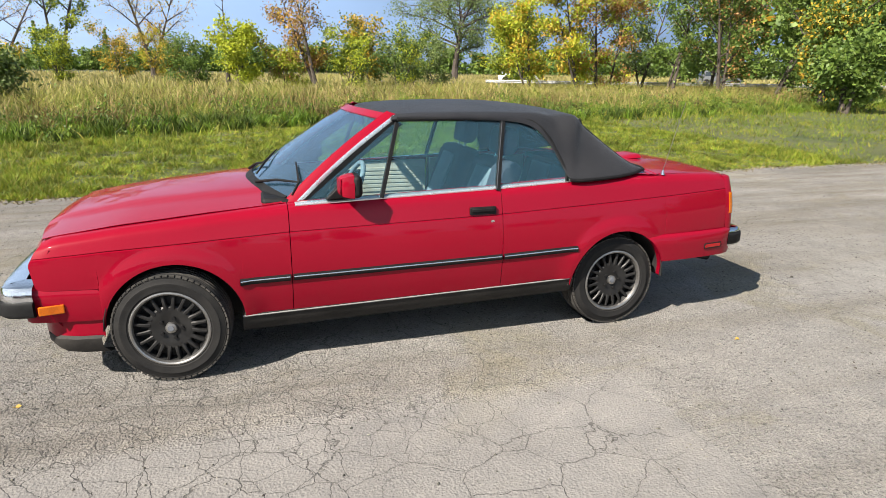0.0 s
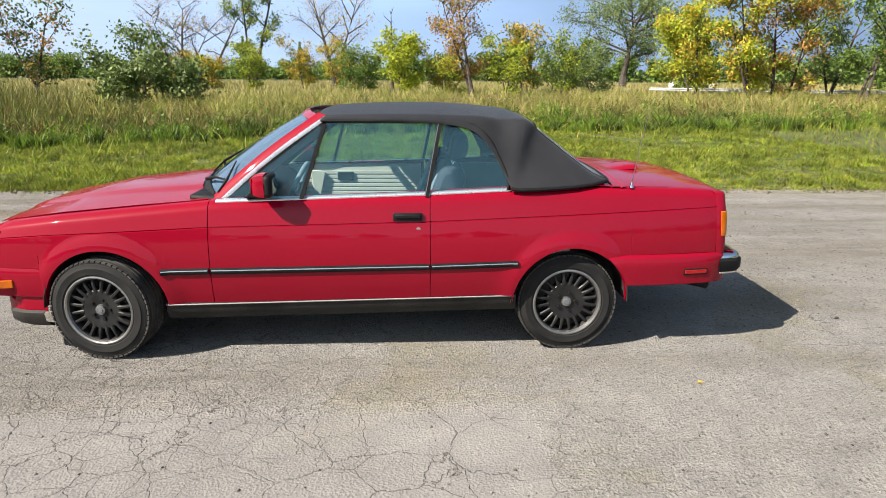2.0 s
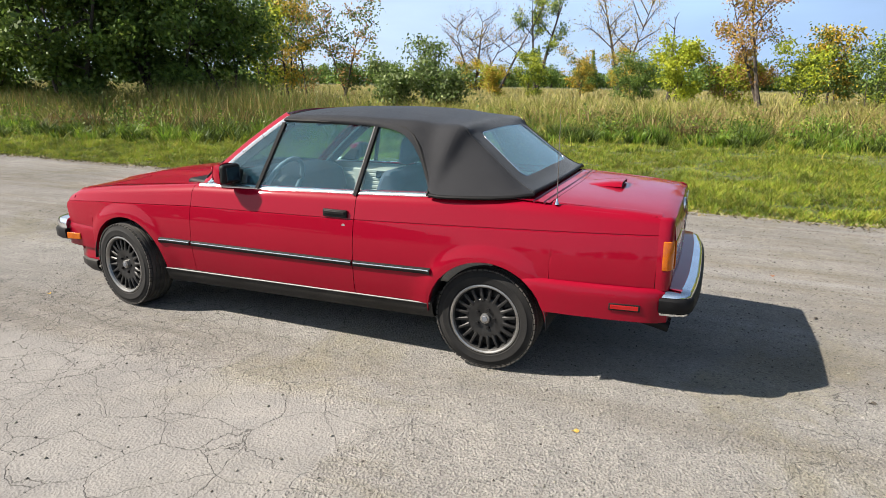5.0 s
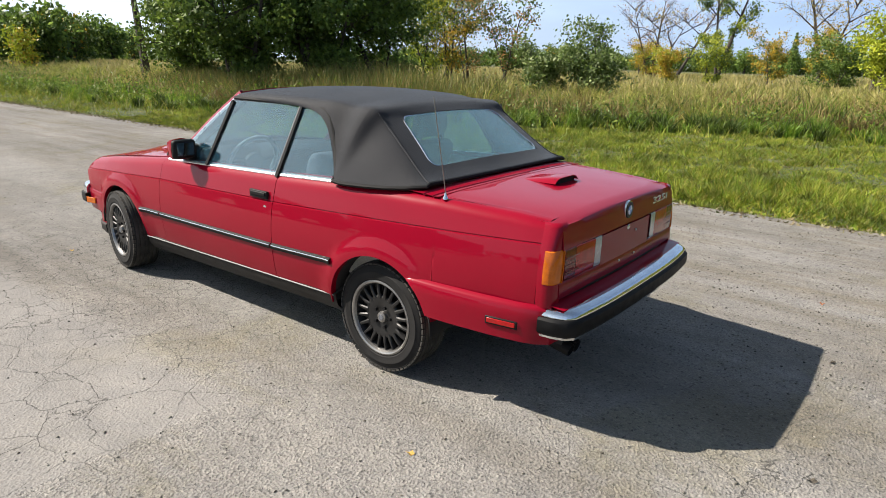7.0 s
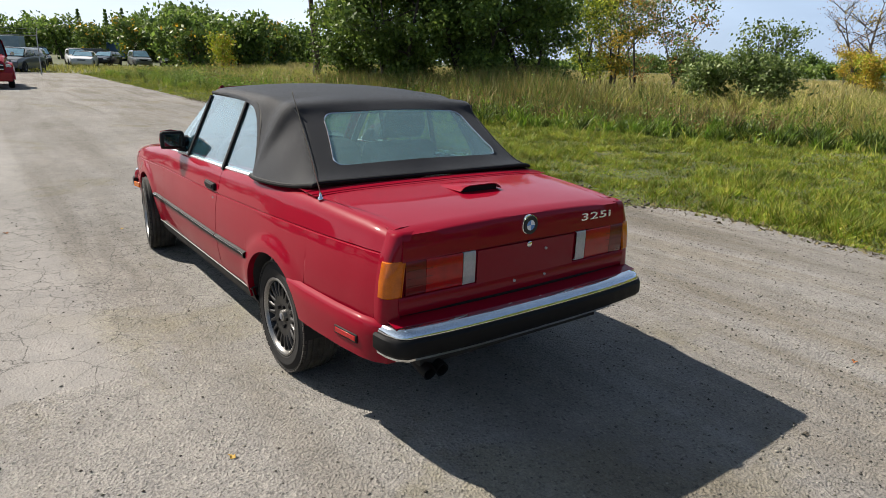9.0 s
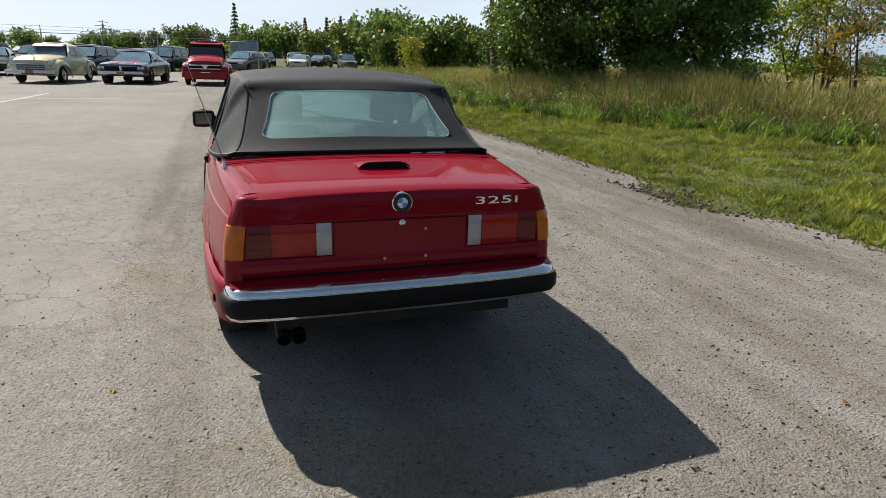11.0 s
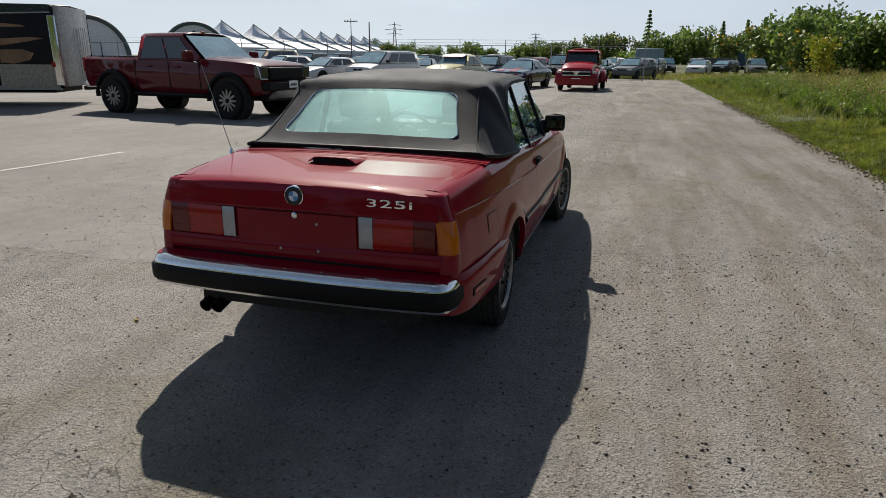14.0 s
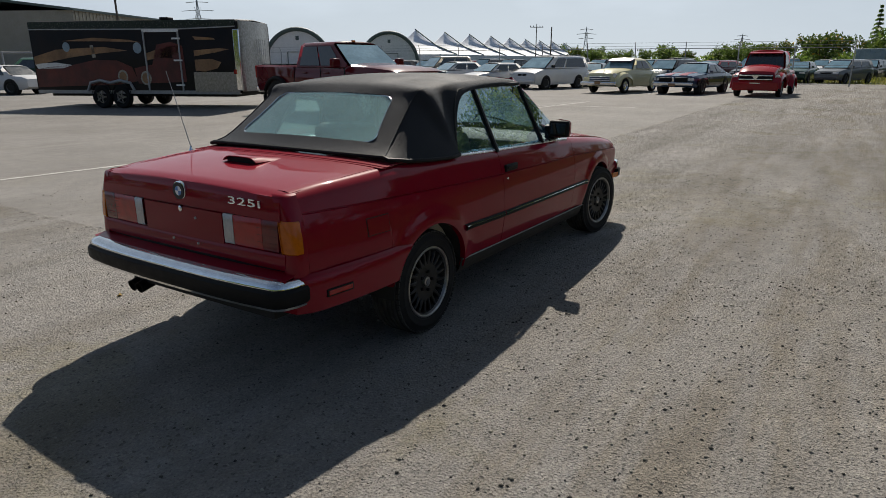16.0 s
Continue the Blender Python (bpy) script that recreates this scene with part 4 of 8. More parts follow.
    both(gutter, "boot_gutter", M_RED, car, solid=0.003)
    # tail corner, below and beside the lid
    TAIL = ((2.128, 1.0), (2.150, 0.999), (2.174, 0.992), (2.188, 0.976), (2.195, 0.952), (2.198, 0.90))
    def tail_pt(x, w, z, out=0.0):
        y = side_y(2.13, min(z, 0.885)) * w
        return (x + 0.012 * (0.915 - z) / 0.37 + out * (1 - w) * 9, -(y + out * min(1.0, max(0.0, (w - 0.93) * 20))), z)
    def corner():
        rows = []
        for x, w in TAIL:
            r = [tail_pt(x, w, 0.562 + (0.890 - 0.562) * k / 9) for k in range(10)]
            r.append((x - 0.004, r[-1][1] + 0.006, 0.901))
            r.append((x - 0.014, r[-1][1] + 0.016, 0.907))
            rows.append(r)
        return sheet(rows)
    both(corner, "tail_corner", M_RED, car, solid=0.003)
    # tail lamps and the panel between them
    part("tail_panel", sheet([[(2.198 + 0.012 * (1 - (y / 0.7) ** 2), y, z) for z in (0.60, 0.66, 0.73, 0.80)] for y in (-0.66, -0.4, -0.2, 0, 0.2, 0.4, 0.66)]), M_RED, car, solid=0.003)
    part("lower_tail_panel", sheet([[(2.203 + 0.012 * (1 - (y / 0.7) ** 2) + dx, y, z) for dx, z in ((0.0, 0.657), (0.004, 0.652), (0.006, 0.60), (0.0, 0.586))] for y in [-0.655 + 1.31 * k / 16 for k in range(17)]]), M_RED, car, "red panel under the lamps", solid=0.003)
    part("plate_panel", sheet([[(2.206 + 0.012 * (1 - (y / 0.7) ** 2), y, z) for z in (0.590, 0.65, 0.72, 0.795)] for y in (-0.283, -0.14, 0, 0.14, 0.283)]), M_RED, car, "bare red panel with screw holes", solid=0.004)
    for y, z in ((-0.075, 0.632), (0.105, 0.632), (0.103, 0.752)):
        part("screw", lathe([(0.004, 0.0), (0.003, 0.006), (-0.002, 0.007)], 10, axis="x", centre=(2.2225, y, z)), M_WHITELENS, car)
    for s in (-1, 1):
        lamp = new("tail_lamp")
        lamp.parent = car
        def lens(name, y0, y1, z0, z1, mat, label, x_out=0.012):
            ys = [y0 + (y1 - y0) * k / 4 for k in range(5)]
            rows = [[(2.200 + 0.012 * (1 - (y / 0.7) ** 2) + dx, s * y, z) for dx, z in ((-0.01, z0 - 0.0), (x_out - 0.003, z0 + 0.001), (x_out, z0 + 0.006), (x_out, z1 - 0.006), (x_out - 0.003, z1 - 0.001), (-0.01, z1))] for y in ys]
            return part(name, sheet(rows), mat, lamp, label, solid=0.003)
        lens("reversing_lens", 0.297, 0.358, 0.664, 0.799, M_WHITELENS, "cloudy clear reversing lens")
        lens("brake_lens", 0.361, 0.535, 0.664, 0.799, M_REDLENS, "red brake lens")
        lens("fog_lens", 0.537, 0.628, 0.664, 0.799, M_DARKLENS, "dark red lens")
        for z in (0.70, 0.731, 0.762):
            part("lens_rib", box_bm(2.2172, s * 0.463, z, 0.004, 0.32, 0.003), M_DARKLENS, lamp)
        # amber lens wraps the corner
        rows = []
        for x, w in ((2.152, 0.9985),) + TAIL[2:] + ((2.204, 0.905),):
            rows.append([(p[0] + 0.002, p[1] * -s, p[2]) for p in (tail_pt(x, w, z, o) for z, o in ((0.661, -0.002), (0.665, 0.004), (0.73, 0.006), (0.797, 0.004), (0.801, -0.002)))])
        part("indicator_lens", sheet(rows), M_AMBER, lamp, "amber wrap-round indicator lens", solid=0.003)
    # boot scoop
    bm = sheet([[(x, y, 0.955 + h * math.cos(math.pi / 2 * max(-1, min(1, (y - 0.012) / 0.125)) ** 3) ) for y in [0.012 + 0.122 * k / 8 for k in range(-8, 9)]] for x, h in ((1.66, 0.004), (1.72, 0.013), (1.80, 0.026), (1.855, 0.030), (1.868, 0.028))])
    sc = part("boot_scoop", bm, M_RED, lid, "red scoop with a black mouth", solid=0.004)
    part("scoop_mouth", box_bm(1.852, 0.012, 0.966, 0.012, 0.200, 0.026), M_TRIM, sc)
    # badge and lettering
    badge = part("badge", lathe([(0.010, 0.0), (0.010, 0.037), (0.008, 0.044), (-0.004, 0.045)], 36, axis="x", centre=(2.210, 0, 0.868)), M_CHROME, lid, "round blue and white badge with dark ring")
    part("badge_ring", lathe([(0.0118, 0.022), (0.0118, 0.040)], 36, axis="x", centre=(2.210, 0, 0.868)), surf_cached("badge_black", (0.006, 0.007, 0.010), (0.010, 0.011, 0.016), 0.5), badge, solid=0.001)
    for q in range(4):
        bm = bmesh.new()
        c = bm.verts.new((2.2225, 0, 0.868))
        arc = [bm.verts.new((2.2225, 0.0225 * math.cos(math.pi / 2 * (q + k / 8)), 0.868 + 0.0225 * math.sin(math.pi / 2 * (q + k / 8)))) for k in range(9)]
        for a, b in zip(arc, arc[1:]):
            bm.faces.new((c, a, b))
        part("badge_quarter", bm, surf_cached("badge_sky", (0.10, 0.25, 0.55), (0.12, 0.28, 0.6), 0.25) if q % 2 else surf_cached("badge_white", (0.75, 0.76, 0.78), (0.8, 0.8, 0.82), 0.25), badge, smooth=False, solid=0.001)
    part("boot_lock", lathe([(0.012, 0.0), (0.012, 0.010), (0.009, 0.014), (-0.01, 0.015)], 20, axis="x", centre=(2.2145, 0, 0.784)), M_CHROME, lid, "silver boot lock")
    cu = bpy.data.curves.new("lettering", "FONT")
    cu.body, cu.size, cu.extrude, cu.space_character = "325i", 0.058, 0.002, 1.08
    cu.offset = 0.0004
    cu.materials.append(M_BRIGHT)
    tx = new("model_lettering", cu)
    tx.parent = lid
    tx["label"] = "chrome 325i lettering"
    tx.matrix_basis = Matrix.Translation((2.2115, 0.325, 0.846)) @ Matrix.Rotation(radians(90), 4, "Z") @ Matrix.Rotation(radians(90), 4, "X") @ Matrix.Diagonal((1.98, 0.80, 1, 1))
    # fuel flap on the right
    def flap(o):
        return [(1.640 + o, 0.655 + o), (1.785 - o, 0.672 + o), (1.785 - o, 0.742 - o), (1.640 + o, 0.728 - o)]
    for o, d, mat, nm in ((-0.004, 0.002, M_DARK, "flap_gap"), (0.0, 0.004, M_RED, "fuel_flap")):
        rows = [[(x, side_y(x, z) + d, z) for z in (0.66 - (o < 0) * 0.004, 0.70, 0.738 + (o < 0) * 0.004)] for x in (1.64 + o, 1.70, 1.785 - o)]
        part(nm, sheet(rows), mat, car, solid=0.001)
    # belt line chrome
    def belt(x0, x1, dy=0.0):
        return lambda: sheet([[(x, -side_y(x, lerp(x, BELT)) - 0.003 + a, lerp(x, BELT) + b) for a, b in ((-0.001, -0.001), (-0.003, 0.005), (0.003, 0.012), (0.020, 0.016), (0.034, 0.014))] for x in [x0 + (x1 - x0) * k / 12 for k in range(13)]])
    both(belt(-0.655, 0.494), "belt_strip", M_BRIGHT, car, label="bright belt line strip", solid=0.002)
    both(belt(0.504, 0.945), "belt_strip", M_BRIGHT, car, label="bright belt line strip", solid=0.002)
    both(belt(0.950, 1.055), "belt_strip_end", M_BRIGHT, car, solid=0.002)
    # windscreen, frame and pillars
    def screen_pt(u, v, off=0.0):
        """u from base to top, v across."""
        xb, zb = -0.855 + 0.175 * v * v, 0.925 - 0.05 * v * v
        xt, zt = -0.225 + 0.115 * v * v, 1.335 - 0.018 * v * v
        bow = 0.012 * math.sin(math.pi * u)
        yb = 0.665 + (0.545 - 0.665) * u
        return (xb + (xt - xb) * u - bow + off * -0.6, v * yb, zb + (zt - zb) * u + bow + off * 0.8)
    part("windscreen", sheet([[screen_pt(0.02 + 0.92 * i / 8, -0.965 + 1.93 * j / 12) for j in range(13)] for i in range(9)]), M_SCREEN, car, "tinted windscreen", solid=0.004).visible_shadow = False
    def pillar():
        rows = []
        for i in range(11):
            u = -0.04 + 1.06 * i / 10
            w = 0.958 - 0.010 * u
            p0, p1, p2 = screen_pt(u, -w, 0.003), screen_pt(u, -(1 + w) / 2, 0.010), screen_pt(u, -1.0, 0.004)
            p3 = (p2[0] + 0.034, p2[1] - 0.012, p2[2] - 0.010)
            rows.append([p0, p1, p2, p3])
        return sheet(rows)
    both(pillar, "windscreen_pillar", M_RED, car, solid=0.006)
    def pillar_trim():
        rows = []
        for i in range(11):
            u = -0.02 + 1.02 * i / 10
            p2 = screen_pt(u, -1.0, 0.004)
            rows.append([(p2[0] + 0.032, p2[1] - 0.018, p2[2] - 0.006), (p2[0] + 0.042, p2[1] - 0.019, p2[2] - 0.014), (p2[0] + 0.050, p2[1] - 0.016, p2[2] - 0.022)])
        return sheet(rows)
    both(pillar_trim, "pillar_strip", M_BRIGHT, car, solid=0.006)
    def pillar_seal():
        rows = []
        for i in range(11):
            u = 0.0 + 0.985 * i / 10
            p2 = screen_pt(u, -1.0, 0.004)
            rows.append([(p2[0] + 0.050, p2[1] - 0.012, p2[2] - 0.021), (p2[0] + 0.092, p2[1] - 0.010, p2[2] - 0.052)])
        return sheet(rows)
    both(pillar_seal, "pillar_seal", M_TRIM, car, solid=0.02)
    part("header_rail", sheet([[screen_pt(u, -1 + 2 * j / 12, 0.003) for j in range(13)] for u in (0.93, 0.955, 0.98, 1.0)]), M_RED, car, "red windscreen header rail", solid=0.008)
    part("screen_seal", sheet([[screen_pt(u, -0.95 + 1.9 * j / 12, 0.006) for j in range(13)] for u in (-0.06, 0.0, 0.030)]), M_TRIM, car, solid=0.008)
    part("cowl", sheet([[(x + 0.150 * v * v, v * 0.605, z - 0.052 * v * v) for v in [-1 + k / 8 for k in range(17)]] for x, z in ((-0.895, 0.894), (-0.875, 0.890), (-0.858, 0.898), (-0.848, 0.908))]), M_TRIM, car, "black scuttle panel", solid=0.004)
    # wipers
    for y0, yb in ((-0.30, -0.02), (0.18, 0.52)):
        wp = new("wiper")
        wp.parent = car
        bm = bmesh.new()
        a, b = screen_pt(0.0, y0 / 0.66, 0.02), screen_pt(0.16, (y0 - 0.28) / 0.6, 0.022)
        tube(bm, [a, [(p + q) / 2 + (0.012 if k == 2 else 0) for k, (p, q) in enumerate(zip(a, b))], b], [0.009, 0.007, 0.005], 8)
        part("wiper_arm", bm, M_TRIM, wp)
        bm = bmesh.new()
        c, d = screen_pt(0.05, (y0 - 0.36) / 0.66, 0.014), screen_pt(0.30, (y0 - 0.12) / 0.62, 0.014)
        tube(bm, [c, b, d], [0.004, 0.008, 0.004], 6)
        part("wiper_blade", bm, M_TRIM, wp)
    # side glass and its posts
    def pane(pts):
        def make():
            bm = bmesh.new()
            bm.faces.new([bm.verts.new((x, -y, z)) for x, y, z in pts])
            return bm
        return make
    def gy(x, z):
        return 0.738 + (0.598 - 0.738) * (z - 0.90) / 0.39
    def pane_xz(pts):
        return pane([(x, gy(x, z), z) for x, z in pts])
    for pts, nm in (([(-0.60, 0.885), (-0.205, 0.893), (-0.085, 1.262), (-0.105, 1.262)], "vent_glass"),
                    ([(-0.185, 0.893), (0.470, 0.908), (0.548, 1.283), (-0.063, 1.283)], "door_glass"),
                    ([(0.495, 0.910), (0.920, 0.930), (0.925, 0.985), (0.835, 1.165), (0.79, 1.225), (0.738, 1.262), (0.567, 1.281)], "quarter_glass")):
        for o in both(pane_xz(pts), nm, M_GLASS, car, smooth=False, solid=0.004):
            o.visible_shadow = False
    def bar(p, q, w, d=0.014):
        def make():
            bm = bmesh.new()
            (x0, z0), (x1, z1) = p, q
            l = math.hypot(x1 - x0, z1 - z0)
            nx, nz = -(z1 - z0) / l * w / 2, (x1 - x0) / l * w / 2
            rows = []
            for x, z in (p, q):
                y = gy(x, z)
                rows.append([(x - nx, -y + d, z - nz), (x - nx, -y - d, z - nz), (x + nx, -y - d, z + nz), (x + nx, -y + d, z + nz), (x - nx, -y + d, z - nz)])
            return sheet(rows)
        return make
    both(bar((-0.195, 0.89), (-0.073, 1.275), 0.020), "vent_post", M_TRIM, car)
    both(bar((0.483, 0.90), (0.557, 1.285), 0.024), "door_glass_edge", M_TRIM, car)
    both(bar((0.474, 0.905), (0.549, 1.283), 0.004, 0.0150), "glass_edge_strip", M_RIM, car)
    # rubber round the rear side window
    def qseal():
        out = [(0.930, 0.930), (0.936, 0.985), (0.845, 1.172), (0.797, 1.236), (0.740, 1.275), (0.567, 1.293), (-0.07, 1.293)]
        bm = bmesh.new()
        tube(bm, [(x, -gy(x, z) - 0.002, z) for x, z in out], 0.012, 8)
        return bm
    both(qseal, "window_seal", M_TRIM, car)
    # soft top with a hole for the rear window
    st = top_stations()
    top = new("soft_top")
    top.parent = car
    top["label"] = "closed black canvas soft top with creased corners"
    rows = [top_row(k, i) for i, k in enumerate(st)]
    full = []
    for i, r in enumerate(rows):
        def crease(p, j, side):
            x, y, z = p
            if j > 7 and 6 <= i <= 13:
                y += 0.010 * math.sin(i * 1.9 + j * 0.7) * (1 - (j - 7) / 7) * min(1, (j - 7) / 2)
                y -= 0.030 * math.exp(-((i - 8.2) / 0.9) ** 2) * max(0, 1 - (j - 7) / 4)
                y += 0.018 * math.exp(-((i - 10.0) / 0.7) ** 2) * max(0, 1 - abs(j - 9) / 3)
            return (x, y * side, z + 0.003 * noise.noise((x * 6, y * 6 * side, z * 6)))
        left = [crease(p, j, 1) for j, p in enumerate(r)]
        right = [crease(p, j, -1) for j, p in enumerate(r)]
        full.append(left[::-1] + right[1:])
    mid = len(rows[0]) - 1
    bm = sheet(full, skip=lambda i, j: WIN_ROWS[0] <= i < WIN_ROWS[1] and mid - 5 <= j < mid + 5)
    o = part("canvas", bm, M_FABRIC, top, solid=0.006)
    md = o.modifiers.new("soft", "SUBSURF")
    md.levels = md.render_levels = 2
    o.modifiers.move(1, 0)
    wr = []
    for i in range(WIN_ROWS[0], WIN_ROWS[1] + 1):
        r = top_row(st[i], i)[:6]
        wr.append([(x, -y, z) for x, y, z in r[:0:-1]] + r)
    part("rear_window", sheet(wr), M_REARGLASS, top, "dusty greenish rear window", solid=0.003).visible_shadow = False
    # window border and piping
    def border(a, b, w=0.012, r=0.006):
        bm = bmesh.new()
        tube(bm, a, r, 6)
        return bm
    edge = [top_row(st[i], i)[5] for i in range(WIN_ROWS[0], WIN_ROWS[1] + 1)]
    corners = [Vector(edge[0]), Vector(edge[-1]), Vector((edge[-1][0], -edge[-1][1], edge[-1][2])), Vector((edge[0][0], -edge[0][1], edge[0][2]))]
    up = Vector((0.55, 0, 0.83)) * 0.006
    loop = []
    for k, c in enumerate(corners):
        u, v = (corners[k - 1] - c).normalized(), (corners[(k + 1) % 4] - c).normalized()
        arc = [c + (u + v) * 0.055 - (u * math.sin(q) + v * math.cos(q)) * 0.055 for q in [math.pi / 2 * n / 6 for n in range(7)]]
        arc = arc[::-1] if (arc[0] - corners[k - 1]).length > (arc[-1] - corners[k - 1]).length else arc
        bm = bmesh.new()
        hub = bm.verts.new(c + up * 0.25 - (u + v) * 0.003)
        ring = [bm.verts.new(p + up * 0.35) for p in arc]
        for p, q in zip(ring, ring[1:]):
            bm.faces.new((hub, p, q))
        part("window_corner", bm, M_FABRIC, top, smooth=False, solid=0.002)
        loop += [p + up * 0.7 for p in arc]
        if k in (0, 2):
            side = edge[1:-1] if k == 0 else [(x, -y, z) for x, y, z in edge[-2:0:-1]]
            loop += [Vector(p) + up * 0.7 for p in side]
    bm = bmesh.new()
    tube(bm, loop + [loop[0]], 0.0035, 6, cap=False)
    part("window_border", bm, M_CHROME, top, "thin bright window edging")
    for s in (1, -1):
        bm = bmesh.new()
        tube(bm, [(x, s * y, z + 0.002) for x, y, z in [top_row(st[i])[7] for i in range(10, 17)]], 0.005, 6)
        part("piping", bm, M_FABRIC, top)
    bm = bmesh.new()
    low = [top_row(st[i])[-1] for i in range(9, 17)]
    rim_pts = [(x, y - 0.004, z + 0.001) for x, y, z in low] + [(top_row(st[16])[j][0] + 0.004, top_row(st[16])[j][1], top_row(st[16])[j][2]) for j in range(7, -1, -1)]
    rim_pts += [(x, -y, z) for x, y, z in rim_pts[-2::-1]]
    tube(bm, rim_pts, 0.011, 8)
    part("lower_piping", bm, M_TRIM, top, "black rubber lower edge")
    # mirrors
    for s in (-1, 1):
        mr = new("door_mirror")
        mr.parent = car
        mr["label"] = "red door mirror with black back" if s < 0 else "door mirror in shade"
        rows = []
        for x, k in ((-0.432, 0.60), (-0.420, 0.82), (-0.388, 0.96), (-0.362, 1.0)):
            ring = [(-0.066 * k, -0.058 * k), (-0.074 * k, 0.0), (-0.062 * k, 0.056 * k), (0.0, 0.064 * k), (0.066 * k, 0.050 * k), (0.074 * k, 0.0), (0.068 * k, -0.056 * k), (0.0, -0.064 * k), (-0.066 * k, -0.058 * k)]
            rows.append([(x, s * (0.805 - a), 0.975 + b) for a, b in ring])
        bm = sheet(rows)
        part("mirror_shell", bm, M_RED, mr, solid=0.004)
        part("mirror_cap", sheet([[(-0.432, s * (0.805 + a * 0.055), 0.975 + b * 0.04) for a in (-1, 0, 1)] for b in (-1, 0, 1)]), M_RED, mr, solid=0.006)
        part("mirror_rim", box_bm(-0.346, s * 0.805, 0.975, 0.048, 0.152, 0.116), M_TRIM, mr, bevel=0.020)
        gm = part("mirror_glass", box_bm(-0.3215, s * 0.805, 0.975, 0.004, 0.112, 0.078), M_MIRROR, mr, "mirror glass", bevel=0.001)
        arm = prism([(-0.50, 0.895), (-0.36, 0.895), (-0.33, 0.99), (-0.36, 1.0), (-0.40, 0.99)], s * 0.69, s * 0.765)
        part("mirror_foot", arm, M_TRIM, mr, bevel=0.008)
    # aerial on the left rear wing
    aer = new("aerial")
    aer.parent = car
    part("aerial_base", lathe([(0.0, 0.013), (0.006, 0.012), (0.014, 0.007), (0.030, 0.005), (0.031, 0.0)], 16, axis="z", centre=(1.628, -0.690, 0.937)), M_CHROME, aer, "small bright aerial base")
    bm = bmesh.new()
    tube(bm, [(1.628, -0.690, 0.965), (1.637, -0.745, 1.16), (1.648, -0.812, 1.39)], [0.0026, 0.0021, 0.0015], 6)
    part("aerial_rod", bm, M_RIM, aer, "thin steel aerial rod")
    # interior
    part("floor_pan", box_bm(0.15, 0, 0.30, 2.1, 1.36, 0.16), M_DARK, car)
    part("dashboard", prism([(-0.80, 0.55), (-0.45, 0.55), (-0.42, 0.72), (-0.46, 0.84), (-0.55, 0.885), (-0.82, 0.90)], -0.67, 0.67), M_TRIM, car, "black dashboard", bevel=0.02)
    part("instrument_hood", prism([(-0.62, 0.86), (-0.45, 0.85), (-0.44, 0.92), (-0.50, 0.95), (-0.62, 0.93)], -0.52, -0.16), M_TRIM, car, bevel=0.015)
    sw = new("steering_wheel")
    sw.parent = car
    tilt = pose(-0.30, -0.34, 0.855, 0, -65, 0)
    bm = bmesh.new()
    tube(bm, [tilt @ Vector((0.185 * math.cos(a), 0.185 * math.sin(a), 0)) for a in [2 * math.pi * k / 32 for k in range(33)]], 0.015, 10, cap=False)
    part("steering_rim", bm, M_SEATMID, sw, "pale steering wheel cover")
    bm = bmesh.new()
    bmesh.ops.create_cone(bm, cap_ends=True, segments=24, radius1=0.075, radius2=0.06, depth=0.04, matrix=tilt)
    part("steering_hub", bm, M_TRIM, sw, bevel=0.006)
    for a in (0.15, math.pi - 0.15, -math.pi / 2):
        bm = bmesh.new()
        tube(bm, [tilt @ Vector((0.06 * math.sin(a), 0.06 * math.cos(a), 0)), tilt @ Vector((0.18 * math.sin(a), 0.18 * math.cos(a), 0))], [0.02, 0.012], 8)
        part("steering_spoke", bm, M_TRIM, sw)
    seat(car, -0.35, M_SEATMID)
    seat(car, 0.35, M_SEATMID)
    part("rear_bench", prism([(0.85, 0.40), (1.25, 0.40), (1.40, 0.86), (1.36, 0.90), (1.28, 0.90), (1.18, 0.52), (0.86, 0.56)], -0.60, 0.60), M_SEAT, car, "dark rear bench", bevel=0.03)
    for y in (-0.3, 0.3):
        part("bench_centre", prism([(1.172, 0.55), (1.20, 0.55), (1.29, 0.89), (1.262, 0.89)], y - 0.15, y + 0.15), M_SEATMID, car, bevel=0.01)
    both(lambda: sheet([[(x, -0.690, z) for z in (0.45, 0.7, 0.90)] for x in (0.5, 0.8, 1.3)]), "rear_side_lining", M_BEIGE, car, solid=0.02)
    part("rear_shelf", box_bm(1.42, 0, 0.915, 0.26, 1.25, 0.03), M_DARK, car)
    part("cabin_mirror", box_bm(-0.17, 0.0, 1.255, 0.025, 0.22, 0.06), M_TRIM, car, "black interior mirror", bevel=0.012)
    part("tunnel", box_bm(0.0, 0, 0.45, 1.3, 0.22, 0.2), M_DARK, car, bevel=0.03)
    # wheel houses and underside
    part("engine_bay", box_bm(-1.30, 0, 0.47, 1.15, 1.02, 0.50), M_DARK, car)
    part("boot_floor", box_bm(1.72, 0, 0.50, 0.92, 1.06, 0.34), M_DARK, car)
